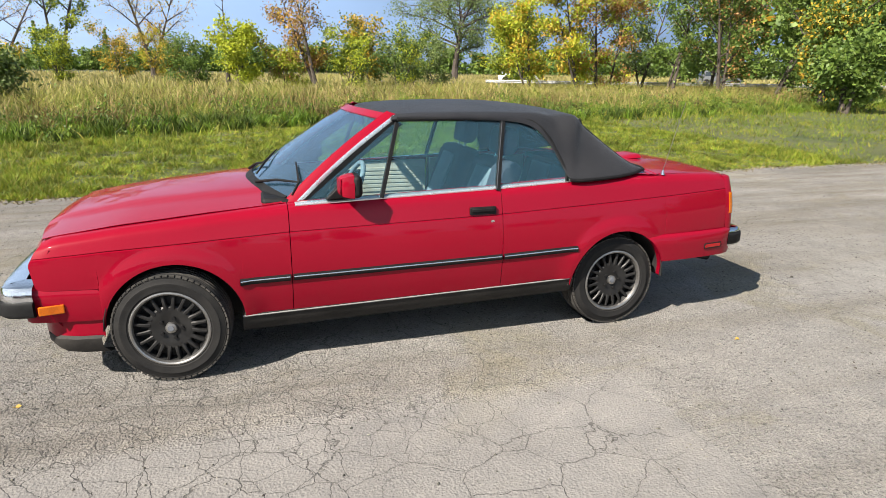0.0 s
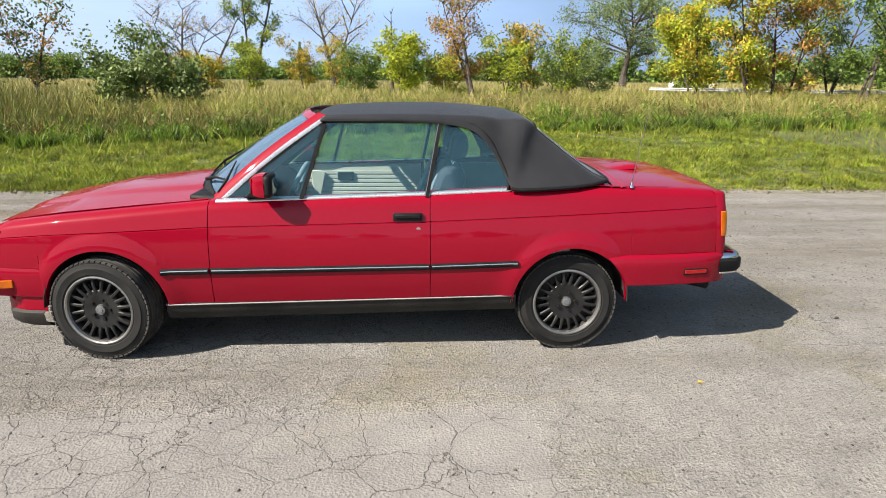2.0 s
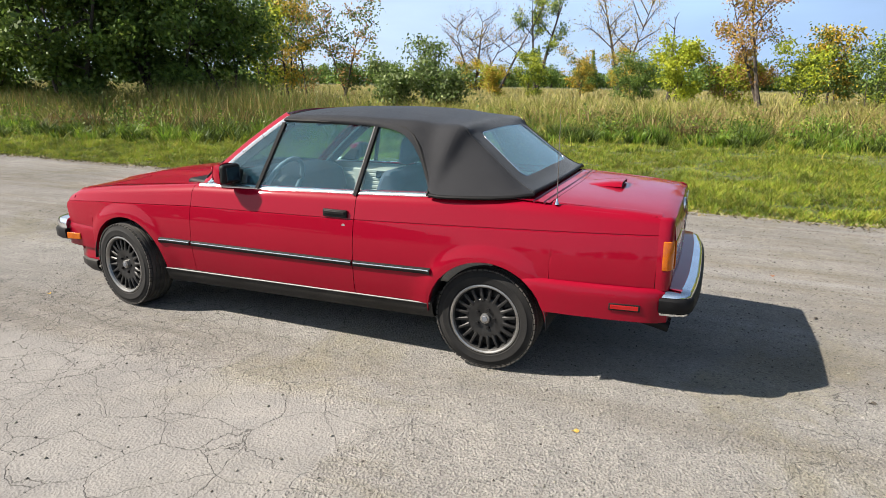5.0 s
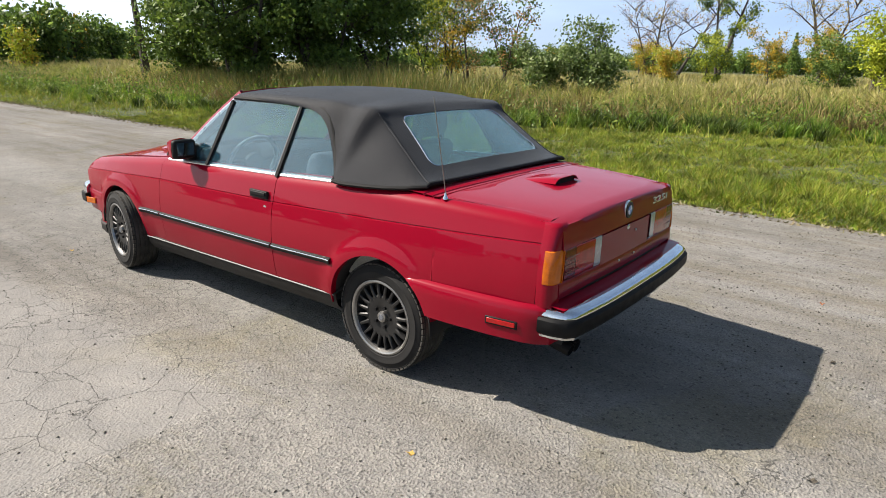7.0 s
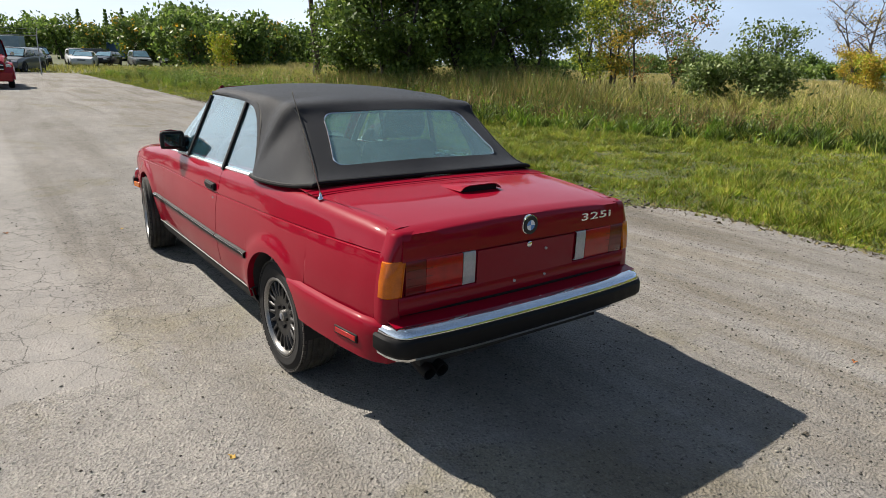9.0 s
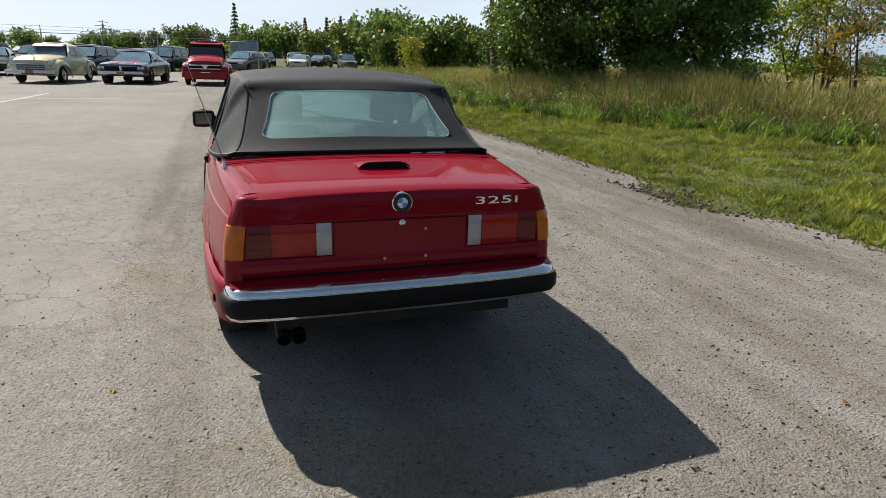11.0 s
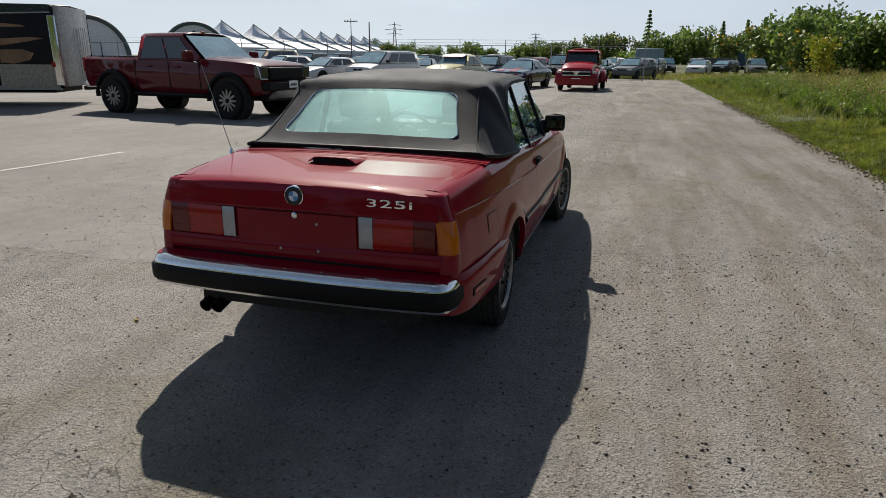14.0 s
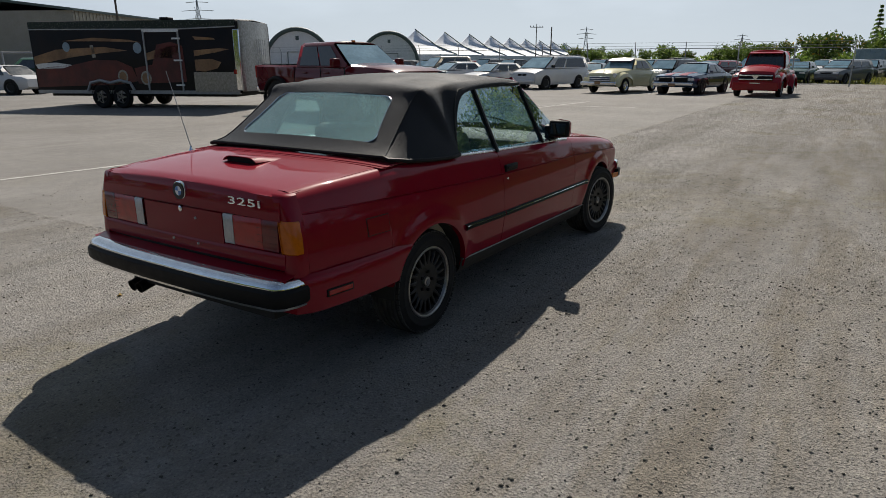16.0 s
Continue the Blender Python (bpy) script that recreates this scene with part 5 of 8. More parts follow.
    for xc, ra in ARCHES:
        def house():
            rows = []
            for k in range(17):
                a = math.pi * k / 16
                rows.append([(xc - ra * 1.02 * math.cos(a), -y, ARCH_Z + ARCH_TOP * 1.03 * math.sin(a)) for y in (0.785, 0.65, 0.5)])
            return sheet(rows)
        both(house, "wheel_house", M_DARK, car, solid=0.004)
        both(lambda: sheet([[(xc - ra * 1.02 * math.cos(a) * f, -0.50, ARCH_Z + ARCH_TOP * 1.03 * math.sin(a) * f) for f in (0.0, 1.0)] for a in [math.pi * k / 16 for k in range(17)]]), "wheel_house_wall", M_DARK, car, solid=0.004)
    part("axle_beam", box_bm(1.29, 0, 0.28, 0.12, 1.25, 0.08), M_DARK, car, bevel=0.02)
    for dy in (0.0, 0.062):
        bm = bmesh.new()
        tube(bm, [(1.85, -0.43 - dy, 0.33), (2.02, -0.435 - dy, 0.345), (2.13, -0.44 - dy, 0.325), (2.215, -0.44 - dy, 0.305)], 0.029, 14, cap=False)
        part("exhaust_pipe", bm, M_TRIM, car, "black exhaust tailpipe", solid=0.003)
    part("silencer", lathe([(1.72, 0.0), (1.72, 0.10), (2.05, 0.10), (2.05, 0.0)], 20, axis="x", centre=(0, -0.40, 0.37)), M_DARK, car)
    for x in (-1.293, 1.285):
        for s in (-1, 1):
            wheel(car, x, s, steer=-8.0 if x < 0 else 0)
    return car


CAR = build_car()


# ---- grass, reeds and weeds ----
def mown_until(x):
    """How far the mown strip reaches from the asphalt."""
    return lerp(x, [(-60, 7.6), (-30, 7.8), (-17, 8.4), (-10, 9.4), (-6, 12.0), (0, 15.5), (7, 16.0), (12, 16.5), (33, 21), (60, 22)])


def ground_z(x, y):
    s = np.clip((y - 4.3) / 1.5, 0, 1)
    return -0.03 + 0.05 * s


def blades(name, x, y, h, w, lean, material, label, seed, bent=True, z=None):
    """One object of many blades; x, y, h, w are arrays."""
    rng = np.random.default_rng(seed)
    n = len(x)
    a = rng.uniform(0, 2 * np.pi, n)
    dx, dy = np.cos(a), np.sin(a)
    la = rng.uniform(0, 2 * np.pi, n)
    lx, ly = np.cos(la) * lean * h, np.sin(la) * lean * h
    z0 = ground_z(x, y) if z is None else z
    base = np.stack([x, y, z0], 1)
    side = np.stack([dx * w / 2, dy * w / 2, np.zeros(n)], 1)
    mid = base + np.stack([lx * 0.35, ly * 0.35, h * 0.55], 1)
    tip = base + np.stack([lx, ly, h], 1)
    if bent:
        v = np.stack([base - side, base + side, mid + side * 0.8, mid - side * 0.8, tip], 1).reshape(-1, 3)
        i = np.arange(n)[:, None] * 5
        f = np.concatenate([i + np.array([[0, 1, 2]]), i + np.array([[0, 2, 3]]), i + np.array([[3, 2, 4]])])
    else:
        v = np.stack([base - side, base + side, tip], 1).reshape(-1, 3)
        f = np.arange(n)[:, None] * 3 + np.array([[0, 1, 2]])
    ob = big_mesh(name, v, f, material)
    tagged(ob, label, "grass", kind="stuff")
    return ob


def soft_noise(x, y, seed):
    """Smooth random values from -1 to 1, one unit apart, for arrays."""
    tab = np.random.default_rng(seed).uniform(-1, 1, (257, 257))
    i, j = np.floor(x).astype(int), np.floor(y).astype(int)
    u, v = x - i, y - j
    u, v = u * u * (3 - 2 * u), v * v * (3 - 2 * v)
    i, j = i % 256, j % 256
    return (tab[i, j] * (1 - u) + tab[i + 1, j] * u) * (1 - v) + (tab[i, j + 1] * (1 - u) + tab[i + 1, j + 1] * u) * v


def edge_y(x):
    """The ragged border of the asphalt, as the grass follows it."""
    y = np.array([4.52 + 0.10 * noise.noise((a * 0.7, 0, 3)) + 0.08 * noise.noise((a * 2.9, 1, 5)) for a in x])
    return y - 0.46 * np.exp(-(((x + 1.1) / 0.85) ** 4))


def build_grass():
    rng = np.random.default_rng(11)
    # short grass, denser near the asphalt in front of the camera
    n = 400000
    x = np.concatenate([rng.uniform(-13, 10, int(n * 0.62)), rng.uniform(-46, 38, n - int(n * 0.62))])
    e = edge_y(x)
    lim = np.interp(x, [-60, -30, -17, -10, -6, 0, 7, 12, 33, 60], [mown_until(a) for a in (-60, -30, -17, -10, -6, 0, 7, 12, 33, 60)]) + 0.8
    y = e + (lim - e) * rng.uniform(0, 1, n) ** 1.35
    tuft = np.clip(soft_noise(x * 3.2, y * 3.2, 1) + 0.7 * soft_noise(x * 7, y * 7, 2), -0.9, 1.4)
    patch = soft_noise(x * 0.5, y * 0.5, 3)
    h = np.clip(0.066 + 0.075 * tuft + 0.05 * patch + 0.02 * rng.uniform(-1, 1, n), 0.014, 0.30) * np.clip(0.45 + (y - e) / 0.8, 0.45, 1.0)
    blades("short_grass", x, y, h, rng.uniform(0.009, 0.022, n), rng.uniform(0.2, 1.6, n), M_GRASS, "rough mown green grass beside the asphalt", 1, bent=False)
    # tall dry grass behind it, in tufts of uneven height
    nt, per = 15500, 11
    tx = rng.uniform(-48, 46, nt)
    lim = np.array([mown_until(a) for a in tx]) + 0.9 * np.sin(tx * 0.9) + 0.7 * soft_noise(tx * 1.3, tx * 0, 5)
    ty = lim + rng.exponential(9.5, nt) - 0.4
    keep = ty < 60
    tx, ty, lim = tx[keep], ty[keep], lim[keep]
    patch = soft_noise(tx * 0.5, ty * 0.6, 8) + 0.7 * soft_noise(tx * 1.6, ty * 1.8, 9)
    th = np.clip(0.46 + 0.50 * patch + 0.22 * rng.uniform(-1, 1, len(tx)), 0.12, 1.25) * np.clip(0.25 + (ty - lim) / 5.0, 0.25, 1.0)
    k = np.repeat(np.arange(len(tx)), per)
    n = len(k)
    x, y = tx[k] + rng.normal(0, 0.17, n), ty[k] + rng.normal(0, 0.17, n)
    h = th[k] * rng.uniform(0.45, 1.2, n)
    blades("tall_grass", x, y, h, rng.uniform(0.012, 0.034, n), rng.uniform(0.2, 1.6, n), M_TALL, "tall dry meadow grass, green and straw coloured", 2)
    # dry brown stems with seed heads in patches
    cx = rng.uniform(-40, 34, 260)
    cy = np.array([mown_until(a) for a in cx]) + rng.uniform(0.3, 9.0, 260)
    k = rng.integers(0, 260, 9000)
    x, y = cx[k] + rng.normal(0, 0.55, 9000), cy[k] + rng.normal(0, 0.45, 9000)
    blades("dry_stems", x, y, rng.uniform(0.35, 1.0, 9000), rng.uniform(0.010, 0.022, 9000), rng.uniform(0.1, 0.7, 9000), M_DRYSTEM, "patches of dry brown stems in the long grass", 12)
    n = 50000
    x = rng.uniform(-46, 40, n)
    y = np.array([mown_until(a) for a in x]) + rng.normal(1.2, 2.2, n)
    y = np.maximum(y, edge_y(x) + rng.uniform(0.15, 2.5, n))
    h = rng.uniform(0.10, 0.38, n)
    blades("green_undergrowth", x, y, h, rng.uniform(0.010, 0.022, n), rng.uniform(0.3, 1.2, n), M_GRASS, "green grass under the dry stems", 7)
    # coarse tussocks in clumps, dark green, olive and straw
    for k, (mat, count, words) in enumerate(((M_TUFTDARK, 620, "dark green"), (M_WEED, 430, "bright green"), (M_TUFTDRY, 520, "dry brown"))):
        cx = np.concatenate([rng.uniform(-16, 12, count // 2), rng.uniform(-44, 36, count - count // 2)])
        off = rng.exponential(2.6, count) - (2.2 if k < 2 else 0.3)
        cy = np.array([mown_until(a) for a in cx]) + off
        cy = np.maximum(cy, edge_y(cx) + rng.uniform(0.5, 2.5, count))
        ch = np.clip(rng.uniform(0.16, 0.75, count) * (0.75 + 0.10 * np.clip(off, -2.2, 5)), 0.14, 0.9)
        i = rng.integers(0, count, count * 58)
        spread_to = rng.uniform(0, 1, len(i)) ** 0.7 * ch[i] * 0.42
        a = rng.uniform(0, 6.28, len(i))
        x, y = cx[i] + np.cos(a) * spread_to, cy[i] + np.sin(a) * spread_to * 0.8
        blades("tussocks", x, y, ch[i] * rng.uniform(0.5, 1.15, len(i)), rng.uniform(0.014, 0.036, len(i)), rng.uniform(0.15, 1.0, len(i)), mat, f"thick {words} grass tussocks at the edge of the meadow", 40 + k)
    # far meadow, coarse
    n = 70000
    x = rng.uniform(-130, 90, n)
    y = 24 + 110 * rng.uniform(0, 1, n) ** 1.3
    h = rng.uniform(0.3, 0.75, n)
    blades("meadow_grass", x, y, h, rng.uniform(0.06, 0.16, n), 0.5, M_STRAW, "far straw coloured meadow grass", 3, bent=False)
    # cattails in front of the thicket
    n = 20000
    x = rng.uniform(-22, -5.6, n)
    y = 12.6 + 0.10 * (x + 10) + rng.normal(0, 1.2, n) + 0.6 * np.sin(x * 0.8)
    keep = (x > -24) & (y > 10.2) & (soft_noise(x * 0.9, y * 0.9, 31) > -0.45)
    x, y = x[keep], y[keep]
    h = rng.uniform(0.7, 1.75, len(x)) * np.clip(0.55 + 0.10 * (y - 10.0), 0.45, 1.0) * np.clip((-5.0 - x) / 5, 0.22, 1)
    blades("reeds", x, y, h, rng.uniform(0.016, 0.034, len(x)), rng.uniform(0.05, 0.55, len(x)), M_REED, "tall green and brown cattail reeds", 4)
    # broad-leaved weeds among the grass
    n, nc = 96000, 760
    cx = rng.uniform(-42, 34, nc)
    cy = np.array([mown_until(a) for a in cx]) + rng.uniform(-0.35, 1, nc) * rng.uniform(0.3, 6.5, nc)
    cs = rng.uniform(0.20, 0.62, nc)
    k = rng.integers(0, nc, n)
    x, y = cx[k] + rng.normal(0, 1, n) * cs[k] * 0.7, cy[k] + rng.normal(0, 1, n) * cs[k] * 0.5
    zz = ground_z(x, y) + np.abs(rng.normal(0, 1, n)) * cs[k] * 0.62
    size = rng.uniform(0.03, 0.085, n)
    c = np.stack([x, y, zz], 1)
    leaf_cloud("weeds", c[k < nc * 3 // 5], size[k < nc * 3 // 5], M_WEED, 5, "clumps of bright green broad-leaved weeds")
    leaf_cloud("weeds", c[k >= nc * 3 // 5], size[k >= nc * 3 // 5], M_LEAF, 6, "clumps of darker green broad-leaved weeds")
    n = 9000
    x = rng.uniform(-64, -46.5, n)
    y = rng.uniform(-9, 26, n)
    blades("verge_weeds", x, y, rng.uniform(0.12, 0.5, n), rng.uniform(0.03, 0.07, n), 0.5, M_TALL, "dry weeds at the end of the yard", 8, bent=False)
    # straw litter and dark crumbs along the edge
    n = 3800
    x = rng.uniform(-20, 12, n)
    y = edge_y(x) + rng.normal(-0.02, 0.10, n)
    blades("edge_litter", x, y, rng.uniform(0.01, 0.035, n), rng.uniform(0.02, 0.05, n), 1.2, M_LITTER, "dead grass and crumbs along the asphalt edge", 6, bent=False, z=np.full(n, 0.0))


def leaf_cloud(name, centres, size, material, seed, label="", parent=None, droop=0.0):
    """Many small four-sided leaves as one object."""
    rng = np.random.default_rng(seed)
    n = len(centres)
    u = rng.normal(0, 1, (n, 3))
    u /= np.linalg.norm(u, axis=1)[:, None]
    u[:, 2] -= droop
    v = rng.normal(0, 1, (n, 3))
    v -= u * np.sum(u * v, axis=1)[:, None] / np.sum(u * u, axis=1)[:, None]
    v /= np.linalg.norm(v, axis=1)[:, None]
    s = np.asarray(size)[:, None] if np.ndim(size) else size
    p = np.stack([centres - u * s * 0.6, centres + v * s * 0.34 - u * s * 0.05, centres + u * s * 0.6, centres - v * s * 0.34 - u * s * 0.05], 1).reshape(-1, 3)
    ob = big_mesh(name, p, np.arange(n)[:, None] * 4 + np.array([[0, 1, 2, 3]]), material, parent)
    if parent is None:
        tagged(ob, label, "weeds", kind="stuff")
    elif label:
        ob["label"] = label
    return ob


M_LITTER = leafy("dead_litter", [(0.22, 0.17, 0.10), (0.15, 0.12, 0.07), (0.36, 0.31, 0.19), (0.16, 0.20, 0.06)], 0.8, 0.1)


# ---- trees ----
def tree(name, label, x, y, seed, height, spread, base, trunk, leaves, leaf, mat, bark=None, stems=1, limbs=12, sub=5, clump=0.32, mat2=None, share2=0.0, up=0.55, lean=0.0):
    """A trunk with limbs and twigs, and a crown of loose leaf clumps round the twig ends."""
    rng = np.random.default_rng(seed)
    t = thing(name, label, "tree", at=Matrix.Translation((x, y, float(ground_z(0, np.float64(y))) if y > 4.3 else 0.0)))
    bm = bmesh.new()
    ends = []
    for s in range(stems):
        off = rng.normal(0, 0.25, 2) * (stems > 1)
        tilt = rng.normal(0, 0.10, 2) * (1 + (stems > 1)) + np.array([lean, 0])
        top = height * (0.86 if s == 0 else rng.uniform(0.6, 0.85))
        pts = []
        for k in range(8):
            f = k / 7
            pts.append(np.array([off[0] + tilt[0] * top * f + 0.05 * height * 0.15 * math.sin(3 * f + seed), off[1] + tilt[1] * top * f + 0.04 * height * 0.15 * math.cos(4 * f + s), top * f]))
        tube(bm, pts, [trunk * (1.25 if k == 0 else 1 - 0.88 * k / 7) / (1 if s == 0 else 1.4) for k in range(8)], 7)
        for i in range(limbs // stems):
            f = base / height + (0.97 - base / height) * (i + rng.uniform(0, 1)) / (limbs // stems)
            f = min(f, 0.98)
            g = min(1.0, f * height / top)
            q = g * 7
            p = pts[int(q)] if q >= 7 else pts[int(q)] + (pts[int(q) + 1] - pts[int(q)]) * (q - int(q))
            a = 2.4 * i + rng.uniform(-0.6, 0.6)
            prof = math.sin(math.pi * min(1, max(0.12, (f * height - base * 0.7) / (height - base * 0.7)))) ** 0.6
            l = spread * prof * rng.uniform(0.55, 1.05)
            d = np.array([math.cos(a), math.sin(a), up * rng.uniform(0.5, 1.5) * (0.5 + f)])
            m = p + d * l * 0.55 + np.array([0, 0, 0.05 * l])
            e = p + d * l + rng.normal(0, 0.08 * l, 3)
            r0 = max(0.012, trunk * 0.42 * (1 - 0.6 * f))
            tube(bm, [p, m, e], [r0, r0 * 0.6, r0 * 0.2], 5)
            for j in range(sub):
                b = p + (e - p) * rng.uniform(0.3, 1.0)
                dd = d + rng.normal(0, 0.75, 3)
                dd[2] += 0.35 * up
                c = b + dd / np.linalg.norm(dd) * l * rng.uniform(0.2, 0.5)
                tube(bm, [b, (b + c) / 2 + rng.normal(0, 0.03 * l, 3), c], [r0 * 0.35, r0 * 0.22, r0 * 0.09], 4, cap=False)
                ends.append((b, c))
                for w in range(2 if leaves < 2500 else 1):
                    c2 = c + rng.normal(0, 1, 3) * l * 0.18
                    c2[2] += 0.12 * l
                    tube(bm, [c - (c - b) * 0.3 * w, c2], [r0 * 0.12, r0 * 0.05], 3, cap=False)
                    ends.append((c, c2))
    part("trunk", bm, bark or M_BARK, t)
    if leaves:
        weight = rng.uniform(0.4, 1.0, len(ends))
        k = rng.choice(len(ends), leaves, p=weight / weight.sum())
        B, C = np.array([e[0] for e in ends]), np.array([e[1] for e in ends])
        f = rng.uniform(0.2, 1.15, leaves)[:, None]
        c = B[k] + (C[k] - B[k]) * f + rng.normal(0, clump, (leaves, 3)) * np.array([1, 1, 0.75])
        c[:, 2] = np.maximum(c[:, 2], 0.12)
        size = leaf * rng.uniform(0.7, 1.4, leaves)
        if mat2 and share2:
            pick = weight.argsort().argsort()[k] < share2 * len(ends)
            leaf_cloud("crown", c[~pick], size[~pick], mat, seed, "", t)
            leaf_cloud("crown", c[pick], size[pick], mat2, seed + 1, "", t)
        else:
            leaf_cloud("crown", c, size, mat, seed, "", t)
    return t


def build_trees():
    # big dark thicket beyond the reeds
    for i, (x, y, h, s) in enumerate(((-18.8, 12.4, 6.4, 2.9), (-22.6, 12.3, 4.6, 1.5), (-17.0, 15.2, 6.9, 2.5), (-21.4, 14.4, 6.6, 2.7), (-20.0, 17.0, 7.4, 2.8), (-16.6, 17.8, 5.2, 1.9))):
        tree("shrub_tree", "large dense dark green multi-stemmed shrub tree behind reeds", x, y, 20 + i, h, s, 0.4, 0.12, 9000 if s < 2 else 19000, 0.14, M_LEAF if i < 2 else M_LEAFDARK, stems=3, limbs=27, sub=6, clump=0.30, mat2=M_LEAFDARK if i < 2 else M_LEAF, share2=0.30, up=0.4)
    tree("tree", "tree with a dark bare trunk and thin yellow-green crown", -28.4, 13.6, 31, 10.0, 3.2, 4.8, 0.22, 7000, 0.16, M_LEAF, limbs=10, mat2=M_LEAFLIME, share2=0.4)
    tree("small_tree", "small yellow-green young tree in the grass", -38, 11.6, 32, 2.5, 0.55, 0.8, 0.05, 1300, 0.13, M_LEAFLIME, limbs=10, mat2=M_LEAFGOLD, share2=0.35)
    # meadow trees, from bare to golden
    tree("bare_tree", "nearly bare grey tree with a few yellow leaves", -31.0, 87.0, 33, 11.4, 4.4, 2.0, 0.27, 1000, 0.18, M_LEAFRUST, bark=M_PALEBARK, stems=3, limbs=27, sub=9, clump=0.5)
    tree("bare_tree", "nearly bare grey tree with a few yellow leaves", -27.0, 86.0, 34, 11.2, 3.4, 2.0, 0.25, 900, 0.18, M_LEAFGOLD, bark=M_PALEBARK, stems=2, limbs=24, sub=9, clump=0.5)
    tree("tall_tree", "tall slim tree with lime green leaves in tufts", -16.2, 66.8, 35, 12.4, 2.5, 1.0, 0.26, 9000, 0.17, M_LEAF, stems=2, limbs=18, mat2=M_LEAFLIME, share2=0.5, up=0.9)
    tree("sapling", "thin sapling with sparse green leaves", -22.0, 51.2, 36, 4.9, 1.3, 1.2, 0.06, 1100, 0.17, M_LEAF, limbs=9)
    tree("bare_tree", "tall half-bare tree with yellow leaves low down", -10.0, 85.2, 37, 13.8, 4.2, 2.0, 0.31, 4200, 0.16, M_LEAFGOLD, stems=2, limbs=28, sub=9, clump=0.6, up=0.9)
    tree("small_tree", "bushy lime yellow small tree", -0.6, 43.9, 38, 4.3, 2.1, 0.3, 0.09, 6500, 0.16, M_LEAFLIME, stems=3, limbs=18, clump=0.26)
    tree("dead_tree", "dead broken grey snag above the bushes", -1.2, 47.9, 39, 7.0, 1.0, 3.0, 0.17, 0, 0.1, M_LEAF, limbs=7, sub=2)
    tree("tree", "rust and orange autumn tree with thin top", 5.0, 42.8, 40, 7.9, 2.2, 1.2, 0.17, 6500, 0.13, M_LEAFRUST, stems=2, limbs=18, mat2=M_LEAFGOLD, share2=0.4, up=0.9)
    tree("small_tree", "green and gold small tree", 9.9, 50.3, 41, 5.2, 1.9, 0.6, 0.10, 5000, 0.17, M_LEAFGOLD, stems=2, limbs=16, mat2=M_LEAF, share2=0.5)
    tree("broad_tree", "broad pale green willow-like tree with open crown", 27.6, 80.0, 42, 10.6, 7.8, 3.6, 0.50, 16000, 0.19, M_LEAFPALE, stems=2, limbs=24, sub=7, clump=0.45, mat2=M_LEAF, share2=0.35, up=0.32)
    tree("small_tree", "lime yellow small tree", 23.7, 51.6, 43, 5.0, 2.3, 0.3, 0.10, 6000, 0.18, M_LEAFLIME, stems=3, limbs=18, mat2=M_LEAFPALE, share2=0.4)
    for i, (x, y, h, s, m, m2) in enumerate(((7.2, 41.5, 3.0, 1.7, M_LEAFLIME, M_LEAF), (11.5, 44.0, 3.4, 2.0, M_LEAF, M_LEAFLIME), (3.0, 44.5, 2.6, 1.5, M_LEAFLIME, M_LEAFRUST), (14.5, 47, 3.2, 2.0, M_LEAFPALE, M_LEAF), (-17.4, 55.0, 3.0, 1.2, M_LEAFGOLD, M_LEAFLIME), (-14.4, 57.0, 3.2, 1.5, M_LEAFLIME, M_LEAF), (-10.5, 62, 3.6, 2.1, M_LEAFGOLD, M_LEAF), (-6.0, 66, 3.4, 1.8, M_LEAF, M_LEAFGOLD), (13.4, 50, 3.4, 1.8, M_LEAFPALE, M_LEAF), (-4.0, 50, 2.8, 1.5, M_LEAFDARK, M_LEAF), (-11.2, 22.5, 1.45, 1.2, M_LEAFPALE, M_LEAF), (-9.0, 23.4, 1.35, 1.2, M_LEAFPALE, M_LEAF), (-9.6, 84.0, 5.6, 2.4, M_LEAFGOLD, M_LEAFLIME), (-32.0, 86.0, 4.2, 2.2, M_LEAFGOLD, M_LEAFLIME))):
        tree("bush", "rounded leafy bush in the meadow, green to yellow", x, y, 60 + i, h, s, 0.15, 0.05, 4200, 0.13, m, stems=3, limbs=18, clump=0.24, mat2=m2, share2=0.4, up=0.7)
    # row of taller trees along the road behind the meadow
    row = [
        (19.2, 39.5, 6.2, 2.0, M_LEAFLIME, M_LEAFGOLD, 0.35), (21.0, 34.6, 7.6, 1.9, M_LEAFLIME, M_LEAFGOLD, 0.5), (23.4, 35.5, 7.0, 2.2, M_LEAFRUST, M_LEAFLIME, 0.5), (24.6, 30.2, 7.6, 2.6, M_LEAFDARK, M_LEAF, 0.4),
        (26.2, 27.6, 7.8, 2.6, M_LEAF, M_LEAFRUST, 0.3), (28.0, 25.2, 8.2, 2.7, M_LEAFDARK, M_LEAF, 0.4), (28.6, 22.0, 7.6, 2.6, M_LEAFDARK, M_LEAFGOLD, 0.2), (24.8, 18.9, 4.2, 1.0, M_LEAF, M_LEAFGOLD, 0.35), (22.6, 16.2, 2.1, 1.3, M_LEAFDARK, M_LEAF, 0.5),
        (32.5, 24.0, 8.4, 2.9, M_LEAF, M_LEAFDARK, 0.5), (31.0, 33.5, 8.0, 2.8, M_LEAFDARK, M_LEAFRUST, 0.25), (36.0, 20.0, 8.0, 3.0, M_LEAFDARK, M_LEAF, 0.4), (22.5, 47.0, 4.6, 2.0, M_LEAF, M_LEAFLIME, 0.5), (27.5, 38.0, 7.4, 2.6, M_LEAFPALE, M_LEAFDARK, 0.4)]
